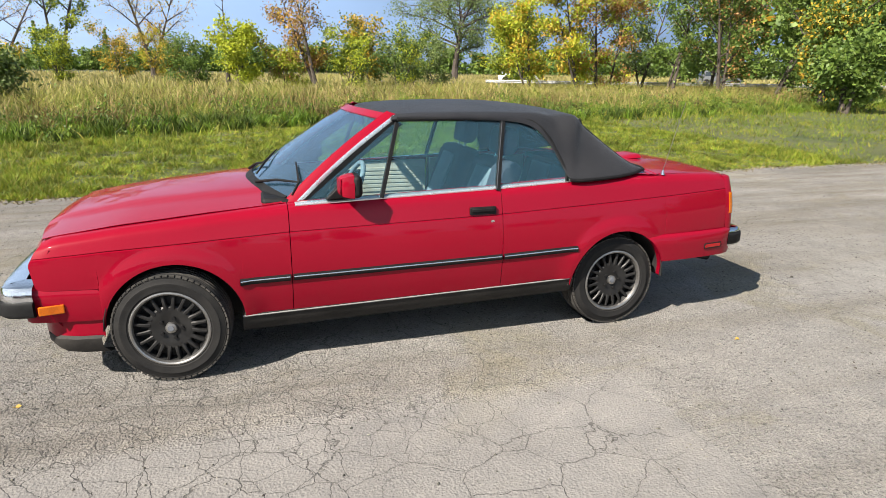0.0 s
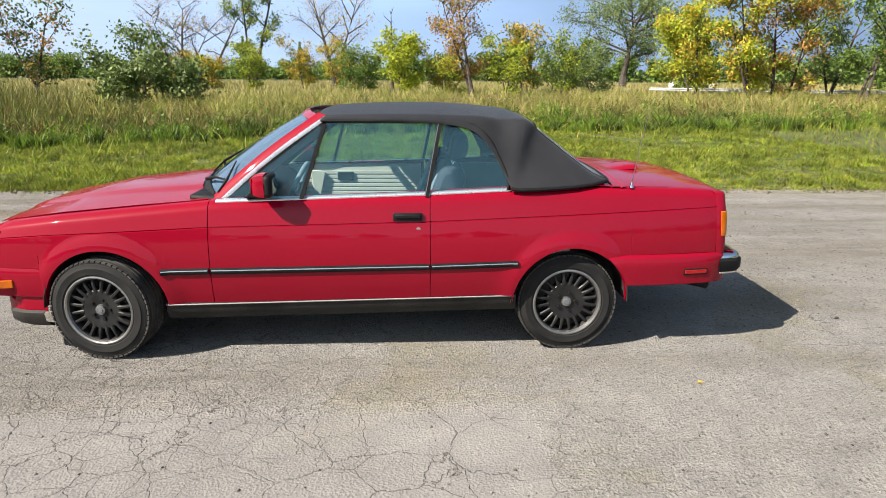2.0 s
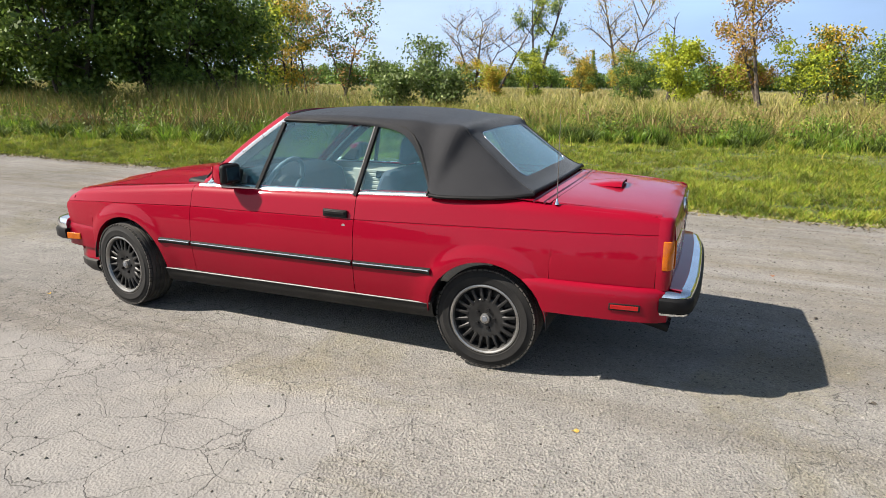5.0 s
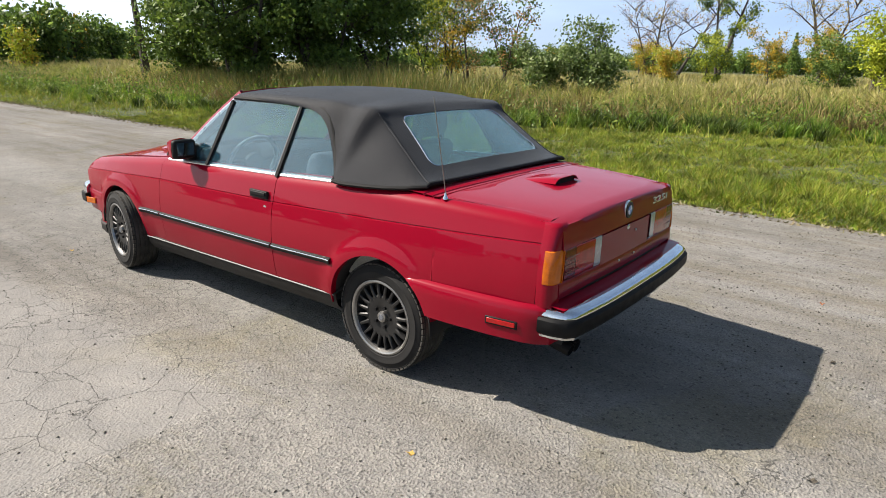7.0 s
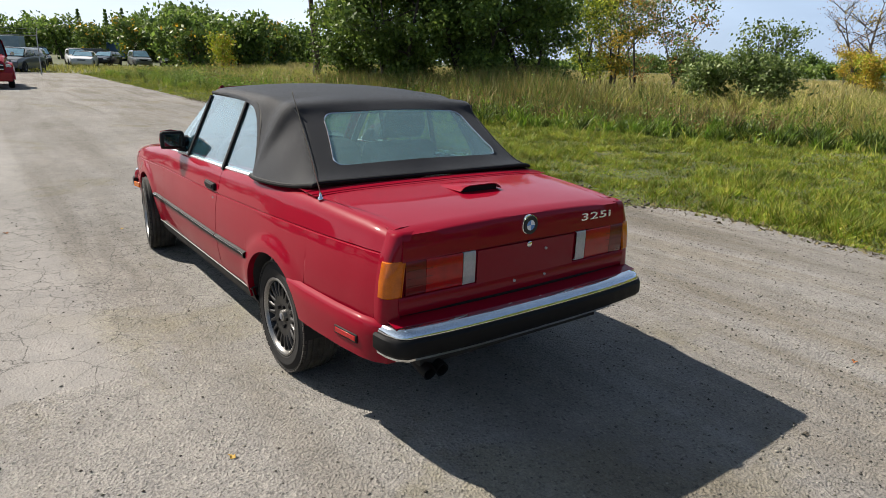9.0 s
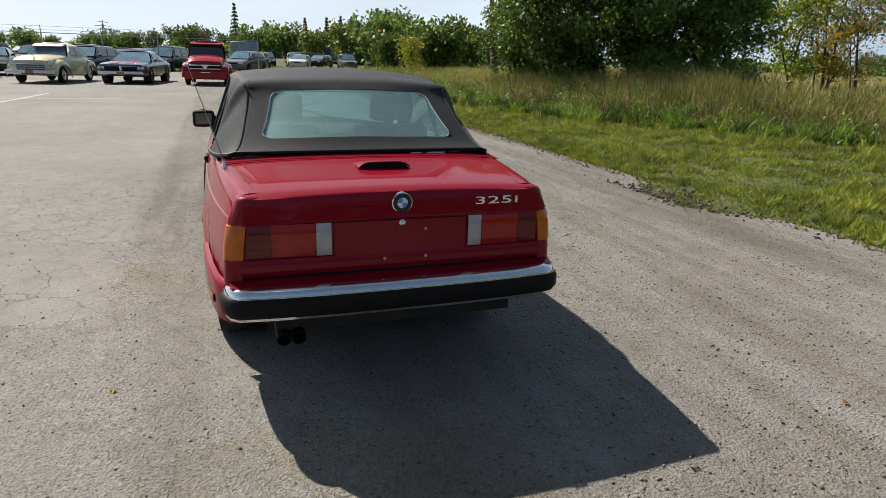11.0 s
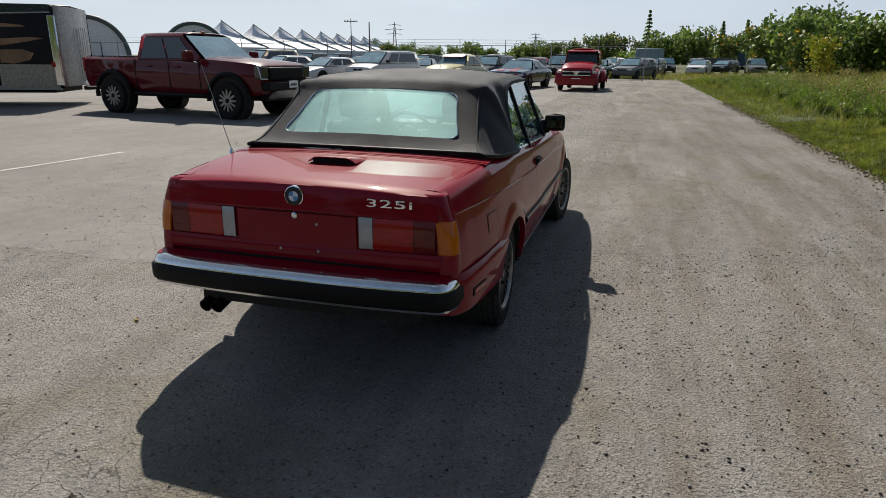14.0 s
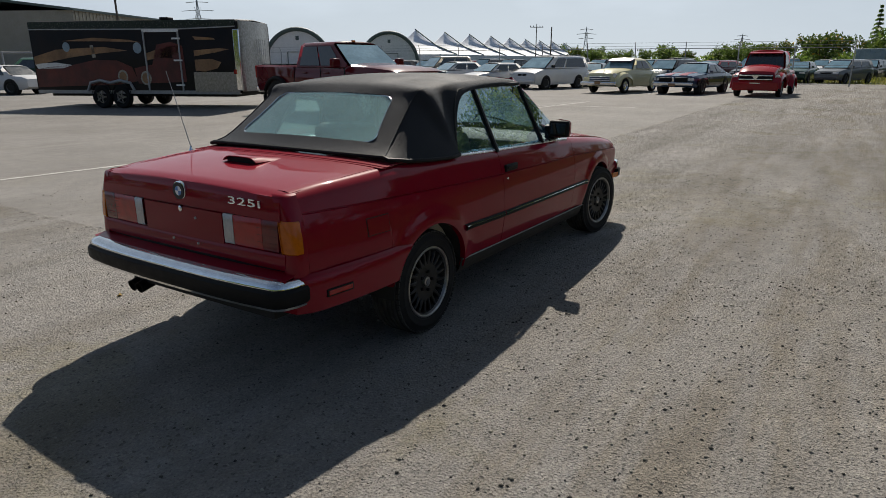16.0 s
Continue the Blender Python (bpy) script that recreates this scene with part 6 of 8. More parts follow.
    for i, (x, y, h, s, m, m2, f) in enumerate(row):
        tree("roadside_tree", "autumn roadside tree with mixed green and yellow leaves", x, y, 90 + i, h, s, 0.6, 0.13, 7500, 0.15, m, stems=2, limbs=20, sub=6, clump=0.30, mat2=m2, share2=f, up=0.8)
    # trees behind the thicket
    for i, (x, y, h, s, m, m2, n) in enumerate(((-24.4, 32.7, 6.4, 1.9, M_LEAFGOLD, M_LEAF, 4200), (-26.4, 38.0, 6.6, 2.0, M_LEAFPALE, M_LEAFRUST, 2600), (-23.0, 29.0, 5.6, 1.7, M_LEAFLIME, M_LEAF, 4200), (-21.6, 35.8, 6.0, 1.8, M_LEAF, M_LEAFRUST, 3000), (-29.0, 31.0, 6.8, 2.2, M_LEAFDARK, M_LEAF, 5000), (-12.9, 31.6, 3.6, 0.9, M_LEAF, M_LEAFPALE, 900), (-31.5, 41.0, 6.4, 2.4, M_LEAF, M_LEAFGOLD, 5000))):
        tree("tree", "slender tree with thin yellow-green leaves", x, y, 120 + i, h, s, 0.8, 0.11, n, 0.15, m, stems=2, limbs=16, sub=6, clump=0.34, mat2=m2, share2=0.45, up=0.9)
    # far woods as repeats of three trees
    rng = random.Random(5)
    kinds = [
        tree("far_tree", "distant dark green tree in a wooded belt", -76, 26.8, 150, 4.6, 2.6, 0.4, 0.2, 1500, 0.46, M_LEAFDARK, limbs=20, clump=0.55, stems=2, mat2=M_LEAF, share2=0.3),
        tree("far_tree", "distant green tree in a wooded belt", -68.3, 18.9, 151, 4.2, 2.4, 0.4, 0.2, 1500, 0.44, M_LEAF, limbs=20, clump=0.5, stems=2, mat2=M_LEAFDARK, share2=0.5),
        tree("far_tree", "distant tree with yellowing leaves in a wooded belt", -86, 35.0, 152, 4.4, 2.4, 0.4, 0.2, 1300, 0.44, M_LEAF, limbs=18, clump=0.5, stems=2, mat2=M_LEAFGOLD, share2=0.14)]
    kinds[0]["group"] = kinds[1]["group"] = kinds[2]["group"] = "far woods"
    spots = []
    for k in range(30):  # behind the left end of the road
        a = rng.uniform(0, 1)
        spots.append((-62 - 95 * a + rng.uniform(-6, 6), 16 + 52 * a * rng.uniform(0.35, 1.15), rng.uniform(0.48, 0.74) * (1 + 0.5 * a)))
    for k in range(84):  # horizon belt behind the meadow
        a = k / 83
        spots.append((-190 + 330 * a + rng.uniform(-4, 4), 205 + rng.uniform(-14, 14) - 70 * max(0, a - 0.55), rng.uniform(0.62, 1.05) * (1 + 0.8 * max(0, a - 0.6))))
    for k in range(46):  # belt behind the yard
        a = k / 45
        spots.append((-205 - rng.uniform(0, 40), 45 - 190 * a + rng.uniform(-3, 3), rng.uniform(0.65, 1.05) * (1.5 - 0.6 * min(1, 2 * a))))
    spots += [(-111, 29.6, 1.12), (-103, 19.8, 0.75), (-108, 24.0, 0.85), (-116, 35, 0.95), (-89.5, 33, 0.75), (-97, 37, 0.8), (-118, 12, 0.8), (-122, 6, 0.75), (-112, 16, 0.7)]
    for k in range(22):
        spots.append((-90 - rng.uniform(0, 90), 20 + rng.uniform(0, 1) ** 1.2 * 90, rng.uniform(0.70, 1.0)))
    for k in range(26):  # closing the place behind the camera
        a = k / 25
        spots.append((-70 + 200 * a + rng.uniform(-5, 5), -140 + rng.uniform(-10, 10) + 30 * a, rng.uniform(0.7, 1.1)))
    # belt added mostly out of view, to keep bright horizon off the car's tail
    for k in range(26):
        a = k / 25
        spots.append((115 + rng.uniform(-8, 8), -95 + 215 * a + rng.uniform(-5, 5), rng.uniform(1.6, 2.8)))
    for x, y, s in spots:
        s *= 1.35
        o = copy_thing(rng.choice(kinds), Matrix.Translation((x, y, 0)) @ Matrix.Rotation(rng.uniform(0, 6.28), 4, "Z"))
        o.scale = (s, s, s * rng.uniform(0.85, 1.15))
    # dense low woods that close the horizon
    g = np.random.default_rng(77)
    def woods(xs, ys, top, n, mat, seed):
        a = g.uniform(0, 1, n)
        x, y = np.interp(a, np.linspace(0, 1, len(xs)), xs) + g.normal(0, 3, n), np.interp(a, np.linspace(0, 1, len(ys)), ys) + g.normal(0, 3, n)
        run = a * 90
        hgt = top * (0.72 + 0.30 * soft_noise(run, run * 0, seed) + 0.18 * soft_noise(run * 3.1, run * 0, seed + 1))
        c = np.stack([x, y, hgt * g.uniform(0, 1, n) ** 0.75], 1)
        leaf_cloud("far_woods", c, g.uniform(0.7, 1.5, n), mat, seed, "dense dark woods along the horizon")
    woods([-210, -60, 40, 150], [185, 214, 212, 120], 5.0, 15000, M_LEAFDARK, 300)
    woods([-210, -60, 40, 150], [188, 217, 215, 123], 4.5, 4000, M_LEAF, 302)
    woods([-120, -190, -225, -235], [78, 52, 0, -150], 4.6, 9000, M_LEAFDARK, 304)
    # added woods, mostly unseen, fill that same belt against the horizon light
    woods([112, 118, 60], [125, 0, -110], 9.0, 5000, M_LEAFDARK, 306)
    conifer("spruce", "tall dark pointed spruce standing above the woods", -145, 3.7, 200, 11.5)
    for x, y, h, sd in ((-138, 22.0, 9.0, 201), (-141, 25.5, 9.6, 202), (-150, 19.0, 9.4, 203), (-38.0, 150, 10.0, 204), (-26.0, 155, 9.0, 205)):
        conifer("spruce", "dark pointed spruce among the woods", x, y, sd, h)


def conifer(name, label, x, y, seed, h):
    rng = np.random.default_rng(seed)
    t = thing(name, label, "tree", at=Matrix.Translation((x, y, -0.02)))
    bm = bmesh.new()
    tube(bm, [(0, 0, 0), (0, 0, h * 0.5), (0, 0, h)], [0.2, 0.12, 0.02], 6)
    part("trunk", bm, M_BARK, t)
    n = 2200
    f = rng.uniform(0.05, 1, n) ** 0.8
    lay = np.floor(f * 16) / 16
    r = (1 - lay) * h * 0.20 * rng.uniform(0.1, 1.0, n) + 0.05
    a = rng.uniform(0, 6.28, n)
    c = np.stack([np.cos(a) * r, np.sin(a) * r, lay * h + 0.4 - r * 0.35 + rng.normal(0, 0.08, n)], 1)
    leaf_cloud("crown", c, rng.uniform(0.25, 0.45, n), M_LEAFDARK, seed, "", t)


def build_rubble():
    """Broken clods at the bitten edge, grit on the asphalt, and a few fallen leaves."""
    rng = np.random.default_rng(21)
    def lumps(name, x, y, r, material, label):
        base = np.array([(1, 0, 0), (-0.9, 0.2, 0), (0.1, 1, 0.1), (0, -0.95, 0), (0.1, 0.1, 0.75), (0, 0, -0.5)])
        tri = np.array([(0, 2, 4), (2, 1, 4), (1, 3, 4), (3, 0, 4), (2, 0, 5), (1, 2, 5), (3, 1, 5), (0, 3, 5)])
        n = len(x)
        a = rng.uniform(0, 6.28, n)
        c, s2 = np.cos(a)[:, None], np.sin(a)[:, None]
        b = base[None] * rng.uniform(0.6, 1.25, (n, 6, 3))
        bx, by = b[:, :, 0] * c - b[:, :, 1] * s2, b[:, :, 0] * s2 + b[:, :, 1] * c
        v = np.stack([bx * r[:, None] + x[:, None], by * r[:, None] + y[:, None], b[:, :, 2] * r[:, None] + r[:, None] * 0.25], 2).reshape(-1, 3)
        f = (np.arange(n)[:, None, None] * 6 + tri[None]).reshape(-1, 3)
        tagged(big_mesh(name, v, f, material), label, "rubble", kind="stuff")
    n = 240
    x = rng.normal(-1.15, 0.55, n)
    y = 4.02 + 0.10 * (x + 1.1) + np.abs(rng.normal(0, 0.26, n)) - 0.05
    lumps("earth_clods", x, y, rng.uniform(0.008, 0.045, n) * rng.uniform(0.4, 1, n), M_CLOD, "broken asphalt and earth clods at the pavement edge")
    n = 420
    x = rng.uniform(-30, 14, n)
    y = edge_y(x) + rng.normal(-0.05, 0.10, n)
    lumps("edge_gravel", x, y, 0.004 + 0.018 * rng.uniform(0, 1, n) ** 2, M_CLOD, "loose gravel along the asphalt edge")
    n = 17000
    x, y = rng.uniform(-6, 8, n), rng.uniform(-5.5, 4.3, n)
    lumps("loose_grit", x, y, 0.0022 + 0.0075 * rng.uniform(0, 1, n) ** 3, M_GRIT, "loose dark and pale grit on asphalt")
    n = 2400
    x, y = rng.uniform(-6, 7, n), rng.uniform(-5.0, 4.35, n)
    keep = (x > 1.0) | (y > -1.4) | (rng.uniform(0, 1, n) < 0.15)
    lumps("stray_stones", x[keep], y[keep], 0.0030 + 0.007 * rng.uniform(0, 1, keep.sum()) ** 2.4, M_CLOD, "small dark stray stones on asphalt")
    n = 11000
    x, y = rng.uniform(-5, 5, n), rng.uniform(0.4, 4.4, n)
    lumps("loose_grit", x, y, 0.0025 + 0.0085 * rng.uniform(0, 1, n) ** 2.5, M_GRIT, "loose dark and pale grit on asphalt")
    for x, y, a, m in ((1.89, -1.22, 20, M_FALLEN), (-2.30, -1.75, 70, M_FALLENRED), (2.9, 1.9, 130, M_FALLENRED), (-2.0, -0.9, 10, M_FALLEN), (3.1, 0.9, 50, M_CLOD), (3.2, -0.35, 15, M_CLOD)):
        bm = bmesh.new()
        ring = [bm.verts.new((0.017 * math.cos(t) * (1 + 0.25 * math.cos(5 * t)), 0.012 * math.sin(t) * (1 + 0.25 * math.cos(5 * t)), 0.006 + 0.006 * math.sin(2 * t))) for t in [2 * math.pi * k / 20 for k in range(20)]]
        c = bm.verts.new((0, 0, 0.002))
        for p, q in zip(ring, ring[1:] + ring[:1]):
            bm.faces.new((c, p, q))
        o = part("fallen_leaf", bm, m, None, smooth=False, solid=0.001)
        o.matrix_basis = pose(x, y, 0.001, 0, 0, a)
        tagged(o, "small dry fallen leaf lying on asphalt", "leaf", "fallen leaves")


M_CLOD = surf("earth_and_broken_asphalt", (0.040, 0.033, 0.025), (0.115, 0.10, 0.08), 25, 0.9, 1.0, bump=0.5)
M_GRIT = leafy("grit", [(0.05, 0.048, 0.045), (0.16, 0.15, 0.135), (0.38, 0.36, 0.33), (0.08, 0.075, 0.07)], 0.9, 0.0)
M_FALLEN = surf("yellow_dry_leaf", (0.42, 0.28, 0.05), (0.32, 0.20, 0.04), 40, 0.7, 0.8)
M_FALLENRED = surf("orange_dry_leaf", (0.36, 0.13, 0.04), (0.26, 0.09, 0.03), 40, 0.7, 0.8)
build_grass()
build_trees()
build_rubble()


# ---- vehicles and structures of the yard ----
M_SILVER = paint("silver_paint", (0.62, 0.62, 0.62), rough=0.3)
M_BLACKPAINT = paint("black_paint", (0.012, 0.012, 0.014), rough=0.25)
M_CREAM = paint("cream_paint", (0.62, 0.58, 0.36), rough=0.3)
M_BLUE = paint("dark_blue_paint", (0.030, 0.060, 0.115), rough=0.25, coat=1.0)
M_MAROON = paint("maroon_paint", (0.105, 0.005, 0.010), rough=0.25)
M_HOTRED = paint("bright_red_paint", (0.30, 0.006, 0.012), rough=0.25)
M_DARKGREEN = paint("dark_green_paint", (0.02, 0.05, 0.035), rough=0.3)
M_GREYPAINT = paint("grey_paint", (0.12, 0.125, 0.13), rough=0.3)
M_FARGLASS = surf("dark_window_glass", (0.02, 0.026, 0.03), (0.03, 0.036, 0.04), 8, 0.04, 0.08, spec=0.9)
# opaque pane, with the reflected sky painted into its base colour
M_SCREEN = surf("painted_sky_windscreen", (0.10, 0.20, 0.26), (0.20, 0.34, 0.42), 1.5, 0.03, 0.08, spec=1.0, coat=1.0)
M_LIGHTLENS = surf("headlamp_glass", (0.60, 0.61, 0.62), (0.72, 0.72, 0.72), 20, 0.1, 0.2)
M_WHITE = surf("white_panel", (0.74, 0.74, 0.72), (0.80, 0.80, 0.78), 2, 0.5, 0.65)
M_TENT = surf("white_tent_fabric", (0.62, 0.66, 0.72), (0.72, 0.75, 0.80), 0.3, 0.6, 0.75)
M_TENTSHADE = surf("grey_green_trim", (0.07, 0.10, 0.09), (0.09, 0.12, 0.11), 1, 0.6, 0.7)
M_BEIGEWALL = surf("beige_metal_wall", (0.30, 0.28, 0.22), (0.36, 0.33, 0.27), 0.8, 0.6, 0.7)
M_STEEL = surf("galvanised_steel", (0.30, 0.31, 0.32), (0.42, 0.42, 0.42), 5, 0.45, 0.6, metal=0.6)
M_ROADGREY = surf("far_road_asphalt", (0.12, 0.115, 0.105), (0.16, 0.155, 0.145), 1.0, 0.9, 1.0)
M_WOODPOLE = surf("weathered_pole_wood", (0.09, 0.075, 0.06), (0.14, 0.115, 0.09), 3, 0.9, 1.0)
M_LINE = surf("worn_white_line_paint", (0.34, 0.33, 0.31), (0.46, 0.45, 0.43), 5, 0.8, 0.9)
M_TAN = surf("tan_mural", (0.34, 0.19, 0.09), (0.16, 0.085, 0.04), 1.5, 0.4, 0.5, coat=0.1)
M_MURALRED = surf("dark_red_mural", (0.13, 0.012, 0.010), (0.06, 0.007, 0.007), 2, 0.4, 0.5, coat=0.1)
M_MURALDARK = surf("dark_brown_mural", (0.006, 0.005, 0.005), (0.016, 0.011, 0.009), 1.2, 0.45, 0.6, coat=0.1, spec=0.2)
M_BLUEBOX = surf("blue_grey_sheet", (0.22, 0.30, 0.36), (0.30, 0.37, 0.42), 1, 0.5, 0.6)


def simple_wheel(parent, x, y, r, w=0.22, rim=0.62, mat=None, white=False):
    s = 1 if y > 0 else -1
    wh = new("wheel")
    wh.parent = parent
    wh.matrix_basis = Matrix.Translation((x, y, r))
    h = w / 2
    part("tyre", lathe([(-h * 0.8, r * rim), (-h, r * (rim + 0.12)), (-h, r * 0.9), (-h * 0.7, r), (h * 0.7, r), (h, r * 0.9), (h, r * (rim + 0.12)), (h * 0.8, r * rim)], 28), M_TYRE, wh)
    rm = part("rim", lathe([(s * h * 0.78, r * rim * 1.02), (s * h * 0.6, r * rim * 0.92), (s * h * 0.35, r * rim * 0.85), (s * h * 0.3, r * 0.2), (s * h * 0.62, r * 0.15), (s * h * 0.62, 0.0)], 24), mat or M_RIM, wh)
    return wh


def spoked(parent_wheel, r, s, h, n=6, mat=None):
    for k in range(n):
        bm = box_bm(r * 0.36, s * h, 0, r * 0.46, 0.03, r * 0.11)
        bmesh.ops.transform(bm, matrix=Matrix.Rotation(2 * math.pi * k / n, 4, "Y"), verts=bm.verts)
        part("spoke", bm, mat or M_CHROME, parent_wheel)


def body_loft(stations, ends=True):
    """Stations from front to rear: (x, top z, bottom z, half width, shoulder drop, crown)."""
    rows = []
    for x, zt, zb, hw, sd, cr in stations:
        zm = zb + (zt - zb) * 0.55
        half = [(0.0, zt + cr), (hw * 0.45, zt + cr * 0.75), (hw * 0.80, zt + cr * 0.2), (hw * 0.93, zt - sd * 0.25), (hw * 0.985, zt - sd), (hw, zm), (hw * 0.985, zb + (zm - zb) * 0.35), (hw * 0.93, zb), (0.0, zb)]
        rows.append([(x, y, z) for y, z in half] + [(x, -y, z) for y, z in half[-2:0:-1]] + [(x, 0.0, zt + cr)])
    bm = sheet(rows)
    bmesh.ops.remove_doubles(bm, verts=bm.verts, dist=1e-4)
    if ends:
        bmesh.ops.holes_fill(bm, edges=[e for e in bm.edges if e.is_boundary])
    bmesh.ops.recalc_face_normals(bm, faces=bm.faces)
    return bm


def cabin(parent, base, roof, hw0, hw1, zb, zr, mat, windows, glass_mat=None, screen_mat=None, name="cabin", crown=0.03):
    """A greenhouse: base = (front, rear) x at the belt, roof = (front, rear) x at the top; windows along the side as spans of x share."""
    rows = []
    for f in (0.0, 0.04, 0.35, 0.65, 0.96, 1.0):
        xb, xr = base[0] + (base[1] - base[0]) * f, roof[0] + (roof[1] - roof[0]) * f
        e = 0.0 if f in (0.0, 1.0) else 1.0
        c = crown * e
        rows.append([(xb, hw0, zb), (xb + (xr - xb) * 0.9, hw0 + (hw1 - hw0) * 0.88, zb + (zr - zb) * 0.88), (xr, hw1 * 0.9, zr - 0.015 * (1 - e)), (xr, hw1 * 0.5, zr + c), (xr, 0, zr + c * 1.2), (xr, -hw1 * 0.5, zr + c), (xr, -hw1 * 0.9, zr - 0.015 * (1 - e)), (xb + (xr - xb) * 0.9, -hw0 - (hw1 - hw0) * 0.88, zb + (zr - zb) * 0.88), (xb, -hw0, zb)])
    bm = sheet(rows)
    bmesh.ops.holes_fill(bm, edges=[e for e in bm.edges if e.is_boundary])
    bmesh.ops.recalc_face_normals(bm, faces=bm.faces)
    cab = part(name, bm, mat, parent, bevel=0.02)
    gm, sm = glass_mat or M_FARGLASS, screen_mat or M_SCREEN

    def quad(pts, nm, m):
        b = bmesh.new()
        b.faces.new([b.verts.new(p) for p in pts])
        return part(nm, b, m, cab, smooth=False, solid=0.012)
    def at(f, v, s, off=0.012):
        xb, xr = base[0] + (base[1] - base[0]) * f, roof[0] + (roof[1] - roof[0]) * f
        hw = hw0 + (hw1 - hw0) * v
        return (xb + (xr - xb) * v, s * (hw + off), zb + (zr - zb) * v)
    for s in (-1, 1):
        for f0, f1, v0, v1 in windows:
            quad([at(f0, v0, s), at(f1, v0, s), at(f1, v1, s), at(f0, v1, s)], "side_window", gm)
    for e, nm, d in ((0, "windscreen", 0.014), (1, "rear_window", -0.014)):
        x0, x1 = base[e], roof[e]
        quad([(x0 + (x1 - x0) * v + d, q * (hw0 + (hw1 - hw0) * v) * 0.94, zb + (zr - zb) * v + 0.004) for v, q in ((0.06, -1), (0.06, 1), (0.90, 1), (0.90, -1))], nm, sm if e == 0 else gm)
    return cab


def arch_dark(parent, x, s, r, hw):
    bm = lathe([(s * (hw - 0.25), r * 1.16), (s * (hw + 0.004), r * 1.16), (s * (hw + 0.004), 0.0)], 28, centre=(x, 0, r * 1.02))
    part("wheel_arch", bm, M_DARK, parent)


def car_wheels(parent, xs, r, hw, mat=None, w=0.2, rim=0.62):
    out = []
    for x in xs:
        for s in (-1, 1):
            arch_dark(parent, x, s, r, hw)
            out.append(simple_wheel(parent, x, s * (hw - w * 0.30), r, w, rim, mat))
    return out


def lamp_disc(name, parent, x, y, z, r, mat=None):
    ring = part(name, lathe([(0.0, 0.0), (0.012, r * 0.6), (0.0, r * 0.95), (-0.03, r)], 20, axis="x", centre=(x, y, z)), mat or M_LIGHTLENS, parent)
    part("lamp_ring", lathe([(-0.02, r), (0.012, r * 1.02), (0.012, r * 1.16), (-0.03, r * 1.18)], 20, axis="x", centre=(x, y, z)), M_CHROME, ring)


def plain_car(name, label, at, paint_mat, L=4.6, W=1.78, H=1.42, hood=0.92, group="", suv=False):
    """An everyday parked car."""
    t = thing(name, label, "car", group, at)
    f, r, hw = L / 2, -L / 2, W / 2
    belt = hood + 0.06
    part("body", body_loft([(f, hood - 0.30, 0.40, hw * 0.80, 0.08, 0.0), (f - 0.06, hood - 0.17, 0.26, hw * 0.9, 0.10, 0.01), (f - 0.5, hood - 0.06, 0.20, hw * 0.98, 0.10, 0.03), (f - 1.2, hood + 0.02, 0.20, hw, 0.12, 0.03), (0, belt, 0.20, hw, 0.12, 0.0), (r + 0.9, belt + 0.02, 0.20, hw, 0.12, 0.02), (r + 0.25, belt - (0.0 if suv else 0.02), 0.24, hw * 0.96, 0.12, 0.02), (r, belt - 0.14, 0.36, hw * 0.86, 0.10, 0.0)]), paint_mat, t)
    rear_base = r + (0.12 if suv else 0.75)
    cabin(t, (f - 1.05, rear_base), (f - 1.85, r + (0.45 if suv else 1.35)), hw * 0.93, hw * 0.72, belt - 0.02, H, paint_mat, [(0.10, 0.46, 0.10, 0.82), (0.50, 0.86, 0.10, 0.82)])
    car_wheels(t, (f - 0.85, r + 0.85), 0.33, hw)
    for s in (-1, 1):
        part("headlamp", box_bm(f - 0.07, s * hw * 0.66, hood - 0.27, 0.14, 0.36, 0.12), M_LIGHTLENS, t, bevel=0.02)
        part("door_mirror", box_bm(f - 1.45, s * (hw + 0.06), belt + 0.06, 0.12, 0.16, 0.10), paint_mat, t, bevel=0.02)
    part("grille", box_bm(f - 0.015, 0, hood - 0.29, 0.06, hw * 0.7, 0.09), M_TRIM, t, bevel=0.01)
    part("bumper", box_bm(f - 0.02, 0, 0.40, 0.12, hw * 1.65, 0.16), paint_mat, t, bevel=0.03)
    return t


def pose_xy(x, y, yaw, z=0.0):
    return pose(x, y, z, 0, 0, yaw)


